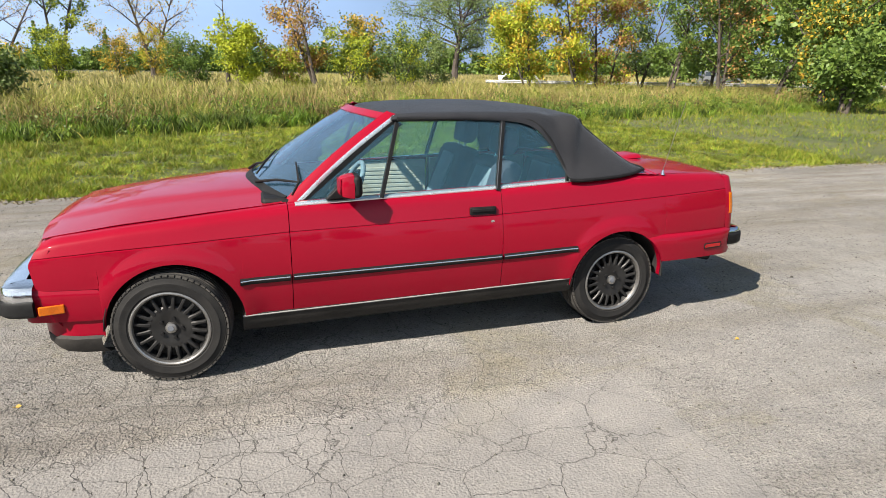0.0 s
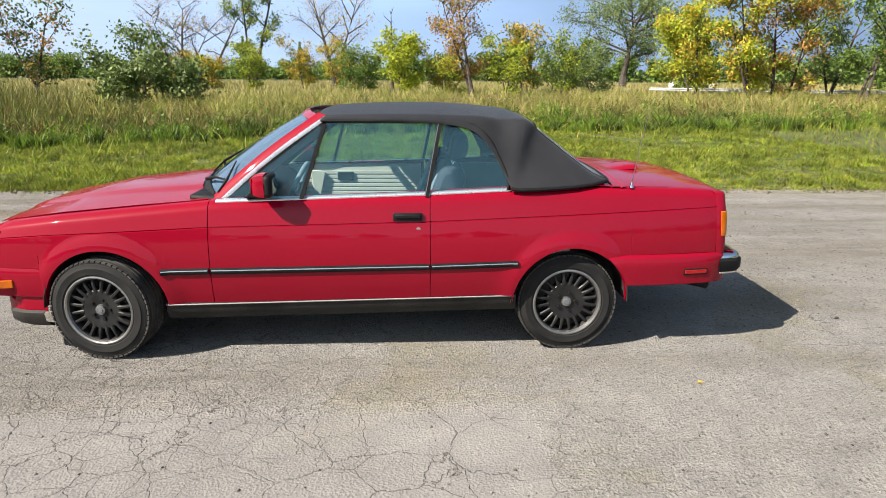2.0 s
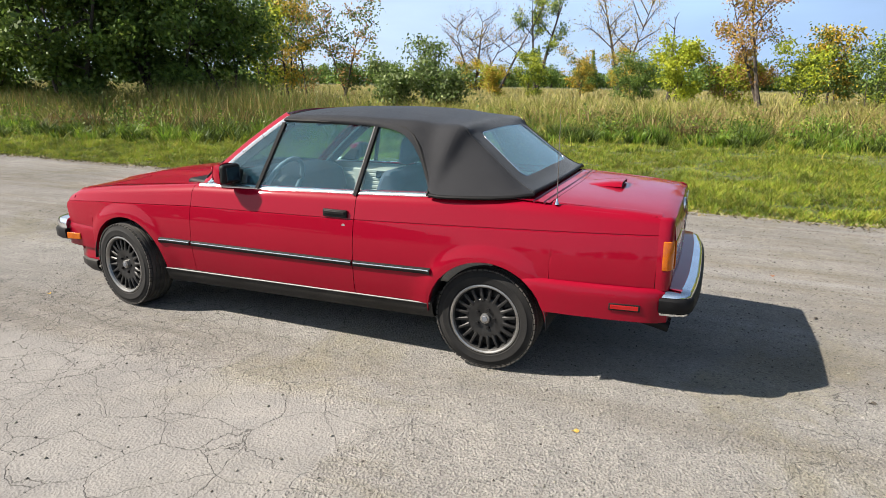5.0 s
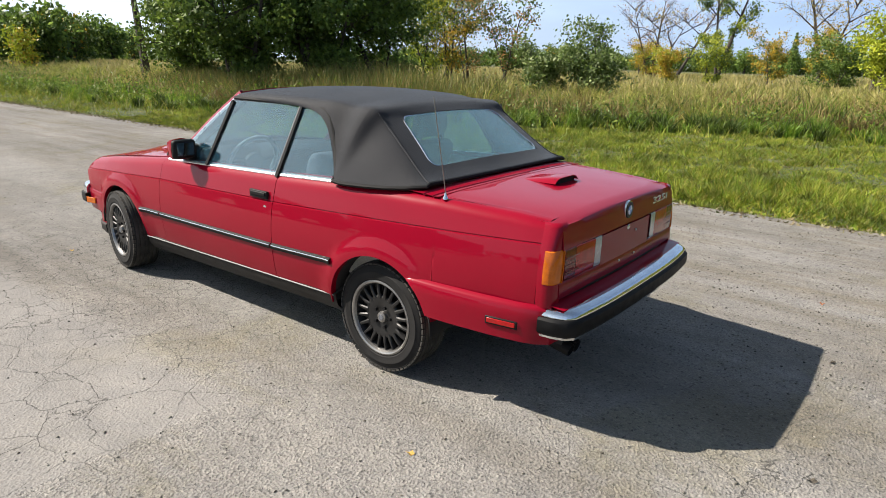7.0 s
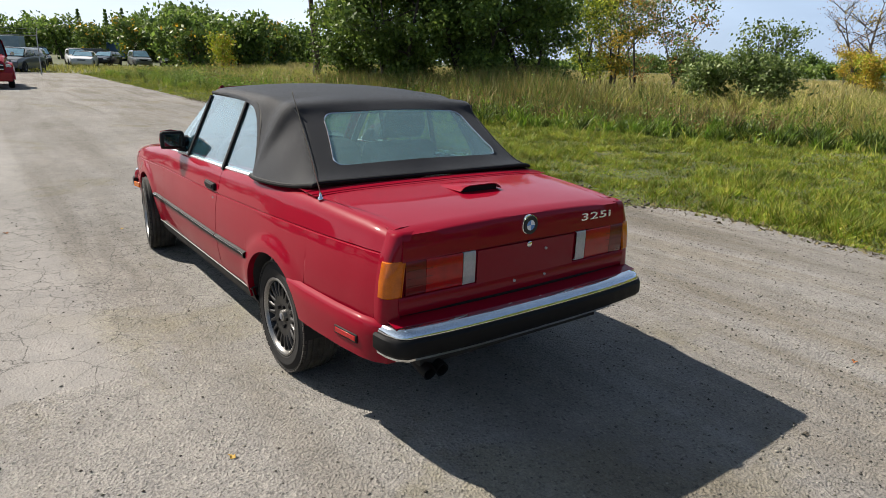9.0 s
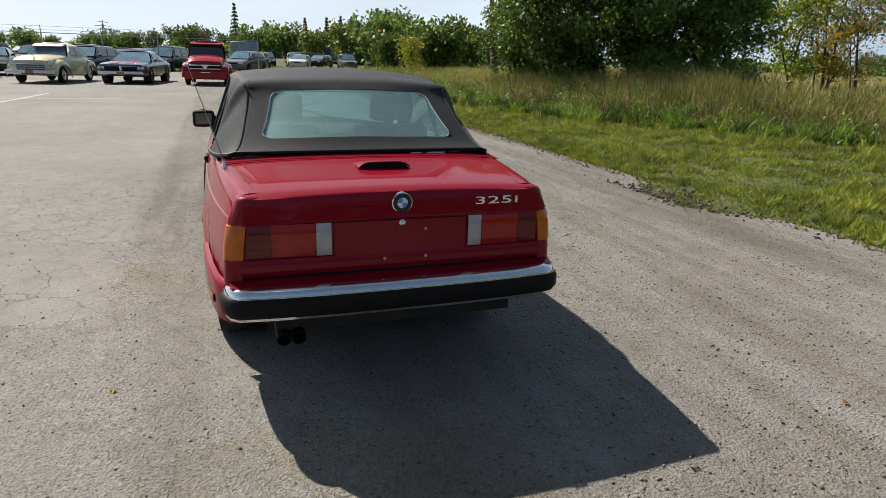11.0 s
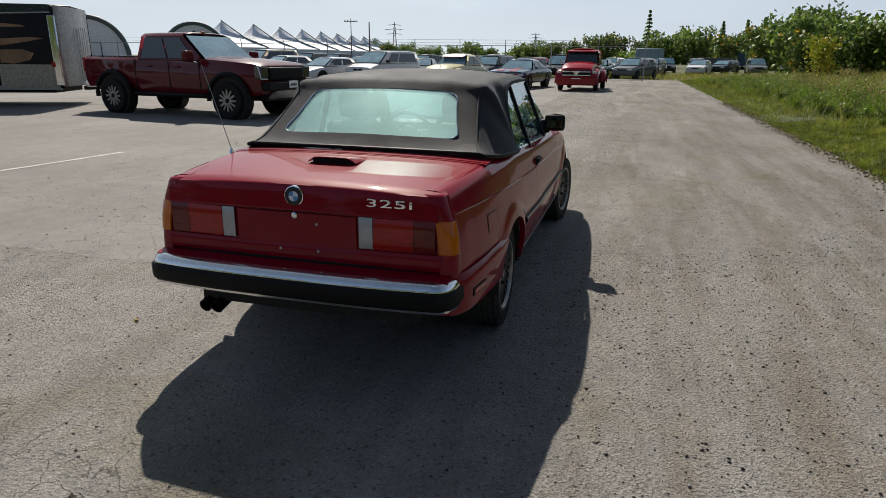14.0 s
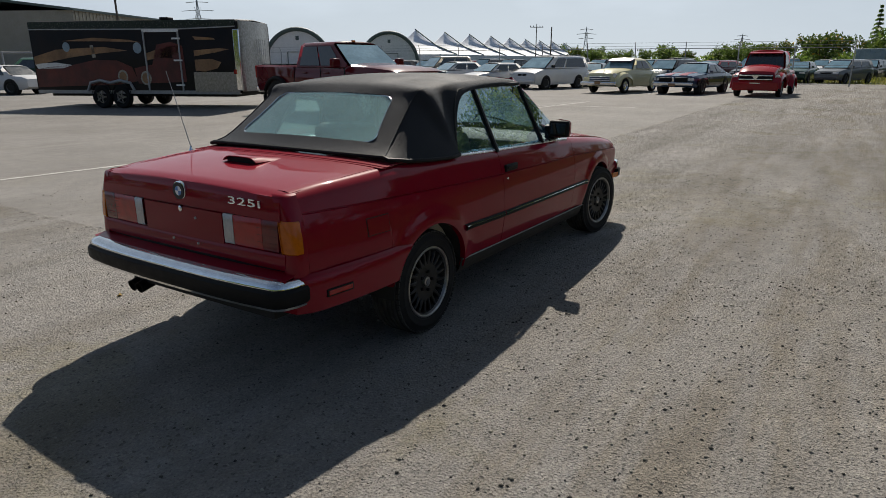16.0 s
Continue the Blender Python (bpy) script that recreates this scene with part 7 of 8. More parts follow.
def build_pickup():
    """Large maroon crew-cab pickup."""
    t = thing("pickup_truck", "dark maroon crew-cab pickup truck with black flares hitched to a trailer", "truck", at=pose_xy(-9.78, -9.28, 82))
    hw = 0.98
    sta = [(2.74, 1.02, 0.62, hw * 0.86, 0.10, 0.0), (2.70, 1.22, 0.58, hw * 0.93, 0.08, 0.0), (2.55, 1.27, 0.55, hw * 0.98, 0.10, 0.02), (1.9, 1.33, 0.55, hw, 0.12, 0.04), (1.12, 1.38, 0.55, hw, 0.14, 0.04), (0.9, 1.30, 0.55, hw, 0.12, 0.0), (-1.05, 1.33, 0.55, hw, 0.12, 0.0), (-1.10, 1.36, 0.60, hw, 0.06, 0.0), (-2.85, 1.37, 0.66, hw * 0.99, 0.06, 0.0), (-2.90, 1.33, 0.70, hw * 0.96, 0.06, 0.0)]
    part("body", body_loft(sta), M_MAROON, t)
    cabin(t, (1.15, -1.06), (0.35, -0.92), hw * 0.93, hw * 0.76, 1.30, 1.93, M_MAROON, [(0.13, 0.50, 0.08, 0.84), (0.53, 0.92, 0.08, 0.84)])
    part("bed_liner", box_bm(-1.98, 0, 1.385, 1.66, 1.60, 0.02), M_TRIM, t)
    for x in (1.85, -1.85):
        for s in (-1, 1):
            arch_dark(t, x, s, 0.44, hw + 0.01)
            bm = bmesh.new()
            tube(bm, [(x + 0.58 * math.cos(a), s * (hw + 0.035), 0.47 + 0.55 * math.sin(a)) for a in [math.pi * (-0.04 + 1.08 * k / 14) for k in range(15)]], 0.055, 8)
            part("wheel_flare", bm, M_TRIM, t)
            w = simple_wheel(t, x, s * (hw - 0.06), 0.43, 0.30, 0.56, M_SPOKE)
            spoked(w, 0.42, s, 0.125, 12, M_RIM)
    part("grille", box_bm(2.735, 0, 1.03, 0.09, 1.26, 0.30), M_TRIM, t, "black mesh grille", bevel=0.03)
    for z in (0.96, 1.03, 1.10):
        part("grille_bar", box_bm(2.785, 0, z, 0.03, 1.18, 0.022), M_TRIM, t)
    for s in (-1, 1):
        part("headlamp", box_bm(2.66, s * 0.79, 1.06, 0.20, 0.30, 0.28), M_FARGLASS, t, bevel=0.03)
        bm = bmesh.new()
        tube(bm, [(2.70, s * 0.955, 1.21), (2.74, s * 0.93, 1.05), (2.75, s * 0.92, 0.93), (2.78, s * 0.72, 0.92)], 0.018, 6)
        part("running_light", bm, M_LIGHTLENS, t)
        mr = part("door_mirror", box_bm(0.86, s * (hw + 0.17), 1.42, 0.14, 0.26, 0.22), M_MAROON, t, bevel=0.03)
        part("mirror_cap", box_bm(0.80, s * (hw + 0.17), 1.42, 0.03, 0.22, 0.18), M_CHROME, mr, bevel=0.01)
        for xa in (0.30, -0.60):
            part("door_handle", box_bm(xa, s * (hw + 0.012), 1.17, 0.20, 0.03, 0.035), M_MAROON, t, bevel=0.01)
        for xa in (1.0, 0.05, -1.06):
            part("door_gap", box_bm(xa, s * (hw - 0.004), 0.96, 0.012, 0.02, 0.66), M_DARK, t)
        part("side_step", box_bm(0.0, s * (hw - 0.03), 0.52, 2.3, 0.14, 0.07), M_TRIM, t, bevel=0.02)
        part("tail_lamp", box_bm(-2.87, s * 0.90, 1.18, 0.08, 0.14, 0.34), M_REDLENS, t, bevel=0.02)
    part("front_bumper", box_bm(2.82, 0, 0.76, 0.24, 1.75, 0.20), M_TRIM, t, bevel=0.05)
    part("skid_plate", prism([(2.62, 0.46), (2.86, 0.60), (2.90, 0.68), (2.70, 0.62)], -0.55, 0.55), M_STEEL, t, bevel=0.02)
    part("plate", box_bm(2.945, 0, 0.80, 0.012, 0.32, 0.16), M_WHITE, t)
    part("plate_bar", box_bm(2.953, 0, 0.79, 0.004, 0.22, 0.05), M_GREYPAINT, t)
    part("rear_bumper", box_bm(-2.95, 0, 0.70, 0.18, 1.8, 0.18), M_CHROME, t, bevel=0.04)
    part("cab_light", box_bm(0.28, 0, 1.975, 0.08, 0.10, 0.04), M_AMBER, t, bevel=0.01)
    part("chassis", box_bm(0, 0, 0.52, 5.2, 1.2, 0.20), M_DARK, t)
    return t


def build_trailer():
    """Long enclosed trailer with a painted side and a blunt nose."""
    t = thing("cargo_trailer", "long enclosed dark trailer with painted side, chrome corners and twin axles", "trailer", at=pose_xy(-9.71, -17.69, 114) @ Matrix.Diagonal((0.84, 1, 1, 1)))
    L0, L1, hw, zb, zt = 4.2, -4.25, 1.20, 0.50, 2.72
    prof = [(hw, zb), (hw, zt - 0.20), (hw - 0.04, zt - 0.08), (hw - 0.16, zt), (0, zt + 0.05)]
    full = prof + [(-y, z) for y, z in prof[-2::-1]]
    rows = [[(x, y * k, z if z < zt - 0.1 else z - d) for y, z in full] for x, k, d in ((L1, 1, 0), (L0 - 0.2, 1, 0), (L0 + 0.04, 0.99, 0.01), (L0 + 0.10, 0.96, 0.03))]
    bm = sheet(rows)
    bmesh.ops.holes_fill(bm, edges=[e for e in bm.edges if e.is_boundary])
    bmesh.ops.recalc_face_normals(bm, faces=bm.faces)
    part("box_body", bm, M_MURALDARK, t)
    s = -1
    y = s * (hw + 0.006)
    part("roof_band", prism([(L1, zt - 0.24), (2.0, zt - 0.26), (L0, zt - 0.20), (L0, zt - 0.02), (2.0, zt - 0.01), (L1, zt - 0.03)], s * (hw - 0.10), s * (hw + 0.012)), surf_cached("teal_black", (0.012, 0.022, 0.022), (0.02, 0.03, 0.03), 0.2), t)
    part("roof_rail", prism([(L1, zt - 0.275), (2.0, zt - 0.295), (L0, zt - 0.235), (L0, zt - 0.20), (2.0, zt - 0.26), (L1, zt - 0.24)], s * (hw - 0.10), s * (hw + 0.02)), M_STEEL, t)
    part("side_skirt", prism([(L1, zb - 0.04), (L0, zb - 0.04), (L0, zb + 0.07), (L1, zb + 0.07)], s * (hw - 0.10), s * (hw + 0.015)), M_STEEL, t)
    nose = [[(L0 + 0.10 + dx * (1 - 0.25 * (z > 2)), yy * k, z) for z in (zb + 0.05, 1.2, 2.2, zt - 0.12, zt - 0.03 - 0.06 * dx)] for dx, yy, k in ((0.0, -hw, 0.965), (0.10, -hw, 0.90), (0.18, -hw, 0.60), (0.20, -hw, 0.2), (0.17, hw, 0.2), (0.08, hw, 0.50), (0.02, hw, 0.75), (0.0, hw, 0.9))]
    part("nose_cap", sheet(nose), M_RIM, t, "bright quilted metal nose", solid=0.02)
    for k in range(5):
        part("quilt_seam", box_bm(L0 + 0.345, -0.30 + 0.15 * k, 1.4, 0.012, 0.012, 1.5), M_STEEL, t)
    part("chrome_corner", box_bm(L0 + 0.01, s * (hw - 0.02), 1.50, 0.24, 0.09, 1.86), M_CHROME, t, bevel=0.03)
    part("stone_guard", prism([(2.42, zb + 0.02), (L0 - 0.02, zb + 0.02), (L0 - 0.02, zb + 0.64), (2.42, zb + 0.64)], s * (hw - 0.05), s * (hw + 0.022)), M_RIM, t, "scuffed bright metal stone guard")
    # mural as plain shapes
    for pts, m in (([(-4.2, 1.62), (-3.2, 1.84), (-1.2, 1.92), (-0.2, 1.80), (-1.4, 1.72), (-2.6, 1.60), (-4.2, 1.36)], M_TAN), ([(-2.9, 2.10), (-1.6, 2.20), (-0.1, 2.13), (0.4, 2.05), (-1.2, 2.09)], M_TAN),
                   ([(0.56, 1.72), (1.3, 1.90), (1.9, 1.98), (1.9, 1.72), (0.56, 1.50)], M_TAN), ([(2.5, 2.22), (3.3, 2.17), (3.4, 2.12), (2.6, 2.11)], M_TAN), ([(2.5, 1.80), (3.5, 1.86), (3.9, 1.83), (3.4, 1.74), (2.5, 1.62)], M_TAN), ([(2.5, 1.52), (3.2, 1.54), (3.55, 1.44), (3.4, 1.26), (2.9, 1.16), (2.5, 1.18)], M_TAN),
                   ([(-4.2, 1.22), (-3.6, 1.30), (-2.6, 1.36), (-1.6, 1.52), (-0.7, 1.50), (-0.1, 1.30), (0.1, 0.86), (-0.8, 0.74), (-2.6, 0.70), (-4.2, 0.66)], M_MURALRED), ([(0.0, 1.26), (0.5, 1.34), (0.75, 1.36), (1.02, 1.98), (1.6, 2.06), (2.05, 1.94), (2.10, 0.84), (0.1, 0.78)], M_MURALRED),
                   ([(1.12, 1.58), (1.18, 1.86), (1.58, 1.92), (1.62, 1.56)], M_MURALDARK), ([(-4.2, 1.40), (-3.3, 1.44), (-2.6, 1.36), (-3.0, 1.26), (-4.1, 1.24)], M_WHITE), ([(-1.75, 1.96), (-1.62, 1.98), (-1.55, 1.60), (-1.70, 1.58)], M_RIM)):
        part("mural_shape", prism(pts, y - 0.003, y + 0.003), m, t, smooth=False)
    for x, z, r in ((-0.52, 1.00, 0.21), (0.44, 0.95, 0.22), (0.22, 1.88, 0.17), (-2.75, 1.92, 0.15)):
        part("mural_disc", lathe([(-0.008, 0.0), (-0.008, r), (0.0, r)], 20, centre=(x, y, z)), M_RIM if z < 1.5 else M_BLUEBOX, t)
        if z < 1.5:
            part("mural_ring", lathe([(-0.010, 0.0), (-0.010, r * 0.72), (0.0, r * 0.72)], 20, centre=(x, y, z)), M_TAN, t)
    # side door with trim and hinges
    for xx in (0.53, 1.93):
        part("door_trim", box_bm(xx, y - 0.01, 1.45, 0.06, 0.03, 1.86), M_STEEL, t)
    part("door_trim", box_bm(1.23, y - 0.01, 2.40, 1.46, 0.03, 0.09), M_WHITE, t)
    for z in (0.74, 1.50, 2.16):
        part("hinge", box_bm(1.84, y - 0.02, z, 0.34, 0.03, 0.05), M_WHITE, t)
    # wheels under a double arch
    for x in (-0.66, -1.50):
        for q in (-1, 1):
            w = simple_wheel(t, x, q * (hw - 0.04), 0.36, 0.22, 0.56, M_RIM)
            spoked(w, 0.36, q, 0.11, 5, M_RIM)
    bm = bmesh.new()
    tube(bm, [(-2.06, y - 0.02, 0.56), (-1.92, y - 0.02, 0.80), (-1.50, y - 0.02, 0.88), (-1.08, y - 0.02, 0.80), (-0.66, y - 0.02, 0.88), (-0.24, y - 0.02, 0.80), (-0.10, y - 0.02, 0.56)], 0.05, 8)
    part("wheel_arch_trim", bm, M_STEEL, t)
    for x in (-0.66, -1.50):
        part("wheel_well", lathe([(-0.05, 0.40), (0.0, 0.40), (0.0, 0.0)], 24, centre=(x, y + 0.002, 0.40)), M_DARK, t)
    part("frame", box_bm(0, 0, 0.44, 7.8, 1.9, 0.14), M_DARK, t)
    bm = bmesh.new()
    tube(bm, [(L0 + 0.2, 0, 0.46), (L0 + 1.25, 0.10, 0.50)], 0.06, 8)
    part("hitch", bm, M_DARK, t)
    part("roof_vent", box_bm(0.9, -0.3, zt + 0.08, 0.36, 0.36, 0.10), M_TRIM, t, bevel=0.03)
    part("marker_lamp", box_bm(L0 - 0.10, y - 0.03, 1.15, 0.10, 0.03, 0.14), M_REDLENS, t)


def build_red_pickup():
    """Rounded fifties pickup, bright red."""
    t = thing("vintage_pickup", "bright red rounded vintage pickup with a chrome toothed grille", "truck", at=pose_xy(-28.4, -1.02, -3))
    hw = 0.98
    part("body", body_loft([(2.38, 0.86, 0.42, 0.60, 0.10, 0.0), (2.32, 1.02, 0.36, 0.72, 0.14, 0.03), (2.0, 1.16, 0.34, 0.76, 0.18, 0.06), (1.4, 1.24, 0.34, 0.78, 0.20, 0.07), (0.85, 1.27, 0.34, 0.80, 0.18, 0.06), (0.7, 1.15, 0.34, 0.84, 0.14, 0.0), (-0.55, 1.15, 0.34, 0.84, 0.14, 0.0), (-0.62, 1.05, 0.40, 0.80, 0.06, 0.0), (-2.35, 1.05, 0.44, 0.80, 0.06, 0.0), (-2.40, 1.0, 0.5, 0.78, 0.05, 0.0)]), M_HOTRED, t)
    cabin(t, (0.86, -0.58), (0.55, -0.50), 0.82, 0.68, 1.14, 1.86, M_HOTRED, [(0.14, 0.90, 0.10, 0.80)], screen_mat=M_FARGLASS, crown=0.05)
    part("roof_visor", prism([(0.50, 1.80), (0.78, 1.74), (0.80, 1.78), (0.50, 1.86)], -0.66, 0.66), M_HOTRED, t, bevel=0.02)
    for s in (-1, 1):
        rows = []
        for k in range(13):
            a = math.pi * k / 12
            x, z = 1.62 + 0.68 * math.cos(a) * (1.10 if k < 6 else 1.0), 0.40 + 0.60 * math.sin(a) ** 0.8
            rows.append([(x, s * 0.60, z + 0.02), (x, s * 0.80, z), (x, s * 0.93, z - 0.05), (x, s * 0.98, max(0.34, z - 0.18))])
        part("front_wing", sheet(rows), M_HOTRED, t, solid=0.02)
        rows = [[(-1.50 + 0.62 * math.cos(a), s * yy, 0.38 + 0.52 * math.sin(a) - d) for yy, d in ((0.78, 0), (0.92, 0.02), (0.99, 0.14))] for a in [math.pi * k / 10 for k in range(11)]]
        part("rear_wing", sheet(rows), M_HOTRED, t, solid=0.02)
        lamp_disc("headlamp", t, 2.30, s * 0.80, 0.80, 0.10)
        simple_wheel(t, 1.55, s * 0.82, 0.34, 0.20, 0.62, M_RIM)
        simple_wheel(t, -1.50, s * 0.84, 0.34, 0.20, 0.62, M_RIM)
        part("door_mirror", box_bm(0.75, s * 0.99, 1.30, 0.05, 0.14, 0.14), M_CHROME, t, bevel=0.02)
        part("apron", prism([(2.26, 0.36), (2.36, 0.42), (2.36, 0.70), (2.26, 0.90)], s * 0.55, s * 0.95), M_HOTRED, t, bevel=0.03)
    g = part("grille", box_bm(2.40, 0, 0.80, 0.05, 1.30, 0.24), M_TRIM, t, bevel=0.03)
    for z in (0.72, 0.87):
        part("grille_bar", box_bm(2.44, 0, z, 0.05, 1.28, 0.05), M_CHROME, g, bevel=0.015)
    part("grille_wedge", prism([(-0.16, 0.90), (0.16, 0.90), (0.03, 0.72), (-0.03, 0.72)], 2.44, 2.49, "x"), M_CHROME, g)
    part("front_apron", box_bm(2.38, 0, 0.45, 0.10, 1.78, 0.36), M_HOTRED, t, bevel=0.04)
    part("plate_bar", box_bm(2.44, 0, 0.57, 0.01, 0.40, 0.03), M_CHROME, t)


def build_cream_car():
    """Rounded early fifties coupe, cream."""
    t = thing("vintage_car", "cream rounded vintage coupe with heavy chrome bumper and sun visor", "car", at=pose_xy(-28.3, -7.35, -10))
    part("body", body_loft([(2.42, 0.72, 0.42, 0.62, 0.10, 0.0), (2.34, 0.90, 0.34, 0.74, 0.16, 0.03), (2.0, 1.02, 0.30, 0.82, 0.20, 0.06), (1.3, 1.08, 0.28, 0.86, 0.20, 0.07), (0.8, 1.10, 0.28, 0.90, 0.18, 0.05), (0.0, 1.08, 0.28, 0.92, 0.18, 0.0), (-0.9, 1.08, 0.28, 0.92, 0.20, 0.0), (-1.5, 1.02, 0.30, 0.88, 0.24, 0.06), (-2.2, 0.86, 0.34, 0.76, 0.24, 0.06), (-2.5, 0.66, 0.40, 0.60, 0.16, 0.0)]), M_CREAM, t)
    cabin(t, (0.85, -1.55), (0.25, -0.85), 0.84, 0.62, 1.06, 1.56, M_CREAM, [(0.14, 0.46, 0.12, 0.80), (0.50, 0.80, 0.12, 0.80)], crown=0.06)
    part("sun_visor", prism([(0.20, 1.52), (0.62, 1.44), (0.64, 1.48), (0.2, 1.60)], -0.62, 0.62), surf_cached("plum_visor", (0.10, 0.05, 0.09), (0.13, 0.07, 0.11), 0.25), t, bevel=0.02)
    for s in (-1, 1):
        rows = [[(-1.48 + 0.62 * math.cos(a), s * yy, 0.40 + 0.50 * math.sin(a) - d) for yy, d in ((0.80, -0.03), (0.95, 0.0), (1.0, 0.16))] for a in [math.pi * k / 10 for k in range(11)]]
        part("rear_wing", sheet(rows), M_CREAM, t, solid=0.02)
        rows = [[(1.62 + 0.74 * math.cos(a), s * yy, 0.40 + 0.56 * math.sin(a) ** 0.7 - d) for yy, d in ((0.62, -0.02), (0.80, 0.0), (0.92, 0.06), (0.95, 0.20))] for a in [math.pi * k / 12 for k in range(13)]]
        part("front_wing", sheet(rows), M_CREAM, t, solid=0.02)
        lamp_disc("headlamp", t, 2.36, s * 0.72, 0.82, 0.095)
        simple_wheel(t, 1.50, s * 0.80, 0.35, 0.19, 0.62, M_CHROME)
        simple_wheel(t, -1.42, s * 0.80, 0.35, 0.19, 0.62, M_CHROME)
    g = part("grille", box_bm(2.43, 0, 0.66, 0.05, 1.05, 0.22), surf_cached("grille_blue", (0.06, 0.08, 0.14), (0.09, 0.11, 0.18), 0.2), t, bevel=0.02)
    for z in (0.60, 0.68, 0.76):
        part("grille_bar", box_bm(2.46, 0, z, 0.04, 1.10, 0.03), M_CHROME, g, bevel=0.01)
    part("front_bumper", box_bm(2.56, 0, 0.46, 0.12, 1.85, 0.17), M_CHROME, t, "heavy chrome bumper", bevel=0.05)
    part("plate", box_bm(2.63, 0, 0.49, 0.01, 0.30, 0.13), M_TAN, t)
    part("bonnet_ornament", box_bm(2.1, 0, 1.12, 0.20, 0.03, 0.05), M_CHROME, t, bevel=0.01)


def build_muscle_car():
    """Low two-door, dark blue with dark and red stripes."""
    t = thing("muscle_car", "dark blue two-door muscle car with red bonnet stripes", "car", at=pose_xy(-28.9, -4.15, -9))
    hw = 0.97
    part("body", body_loft([(2.52, 0.70, 0.40, hw * 0.92, 0.08, 0.0), (2.46, 0.82, 0.34, hw * 0.96, 0.10, 0.0), (2.0, 0.88, 0.30, hw, 0.12, 0.04), (0.9, 0.94, 0.28, hw, 0.14, 0.05), (0.0, 0.94, 0.28, hw, 0.14, 0.0), (-1.1, 0.96, 0.28, hw, 0.16, 0.0), (-1.8, 0.95, 0.32, hw, 0.14, 0.02), (-2.5, 0.86, 0.42, hw * 0.94, 0.10, 0.0)]), M_BLUE, t)
    cabin(t, (0.85, -1.75), (0.10, -0.95), hw * 0.90, hw * 0.64, 0.93, 1.36, M_BLUE, [(0.13, 0.48, 0.12, 0.82), (0.52, 0.74, 0.12, 0.80)])
    for s in (-1, 1):
        part("bonnet_stripe", sheet([[(x, s * yy, lerp(x, [(0.9, 0.995), (2.0, 0.928), (2.4, 0.855)]) - 0.02 * (yy / 0.5)) for yy in (0.16, 0.34, 0.50)] for x in (0.95, 1.5, 2.0, 2.35)]), M_HOTRED, t, solid=0.006)
        part("side_stripe", sheet([[(x, s * (hw + 0.004 - 0.012 * abs(z - 0.58)), z) for z in (0.40, 0.58, 0.66)] for x in (-2.2, -1.0, 0.6, 2.2)]), M_BLACKPAINT, t, solid=0.01)
        part("grille", box_bm(2.53, s * 0.36, 0.66, 0.05, 0.58, 0.19), M_TRIM, t, bevel=0.03)
        for d in (0.72, 0.86):
            lamp_disc("headlamp", t, 2.53, s * d, 0.68, 0.062)
        part("door_mirror", box_bm(0.75, s * (hw + 0.05), 1.0, 0.08, 0.12, 0.09), M_BLUE, t, bevel=0.02)
    part("centre_nose", box_bm(2.55, 0, 0.66, 0.06, 0.10, 0.20), M_CHROME, t, bevel=0.02)
    part("front_bumper", box_bm(2.60, 0, 0.47, 0.12, 1.82, 0.15), M_CHROME, t, bevel=0.04)
    part("plate", box_bm(2.67, 0, 0.44, 0.01, 0.30, 0.13), M_TAN, t)
    car_wheels(t, (1.55, -1.40), 0.34, hw, M_RIM)


def build_van():
    t = thing("minivan", "silver minivan parked in the yard", "van", at=pose_xy(-30.6, -12.3, -14))
    hw = 0.95
    part("body", body_loft([(2.45, 0.72, 0.36, hw * 0.80, 0.10, 0.0), (2.38, 0.88, 0.28, hw * 0.92, 0.12, 0.02), (1.9, 1.02, 0.24, hw, 0.14, 0.04), (1.3, 1.10, 0.24, hw, 0.14, 0.03), (0, 1.10, 0.24, hw, 0.14, 0.0), (-2.3, 1.12, 0.28, hw, 0.14, 0.0), (-2.45, 1.05, 0.36, hw * 0.95, 0.10, 0.0)]), M_SILVER, t)
    cabin(t, (1.65, -2.42), (0.60, -2.20), hw * 0.95, hw * 0.76, 1.09, 1.72, M_SILVER, [(0.16, 0.40, 0.12, 0.84), (0.44, 0.92, 0.10, 0.84)])
    car_wheels(t, (1.55, -1.45), 0.34, hw)
    for s in (-1, 1):
        part("headlamp", box_bm(2.33, s * 0.68, 0.78, 0.20, 0.38, 0.13), M_LIGHTLENS, t, bevel=0.03)
        part("grille", box_bm(2.44, s * 0.16, 0.76, 0.05, 0.26, 0.10), M_TRIM, t, bevel=0.02)
        part("door_mirror", box_bm(1.10, s * (hw + 0.10), 1.20, 0.12, 0.20, 0.15), M_TRIM, t, bevel=0.03)
        part("roof_rail", box_bm(-0.9, s * 0.62, 1.79, 2.2, 0.04, 0.04), M_STEEL, t)
    part("bumper", box_bm(2.44, 0, 0.46, 0.10, 1.60, 0.18), M_SILVER, t, bevel=0.04)


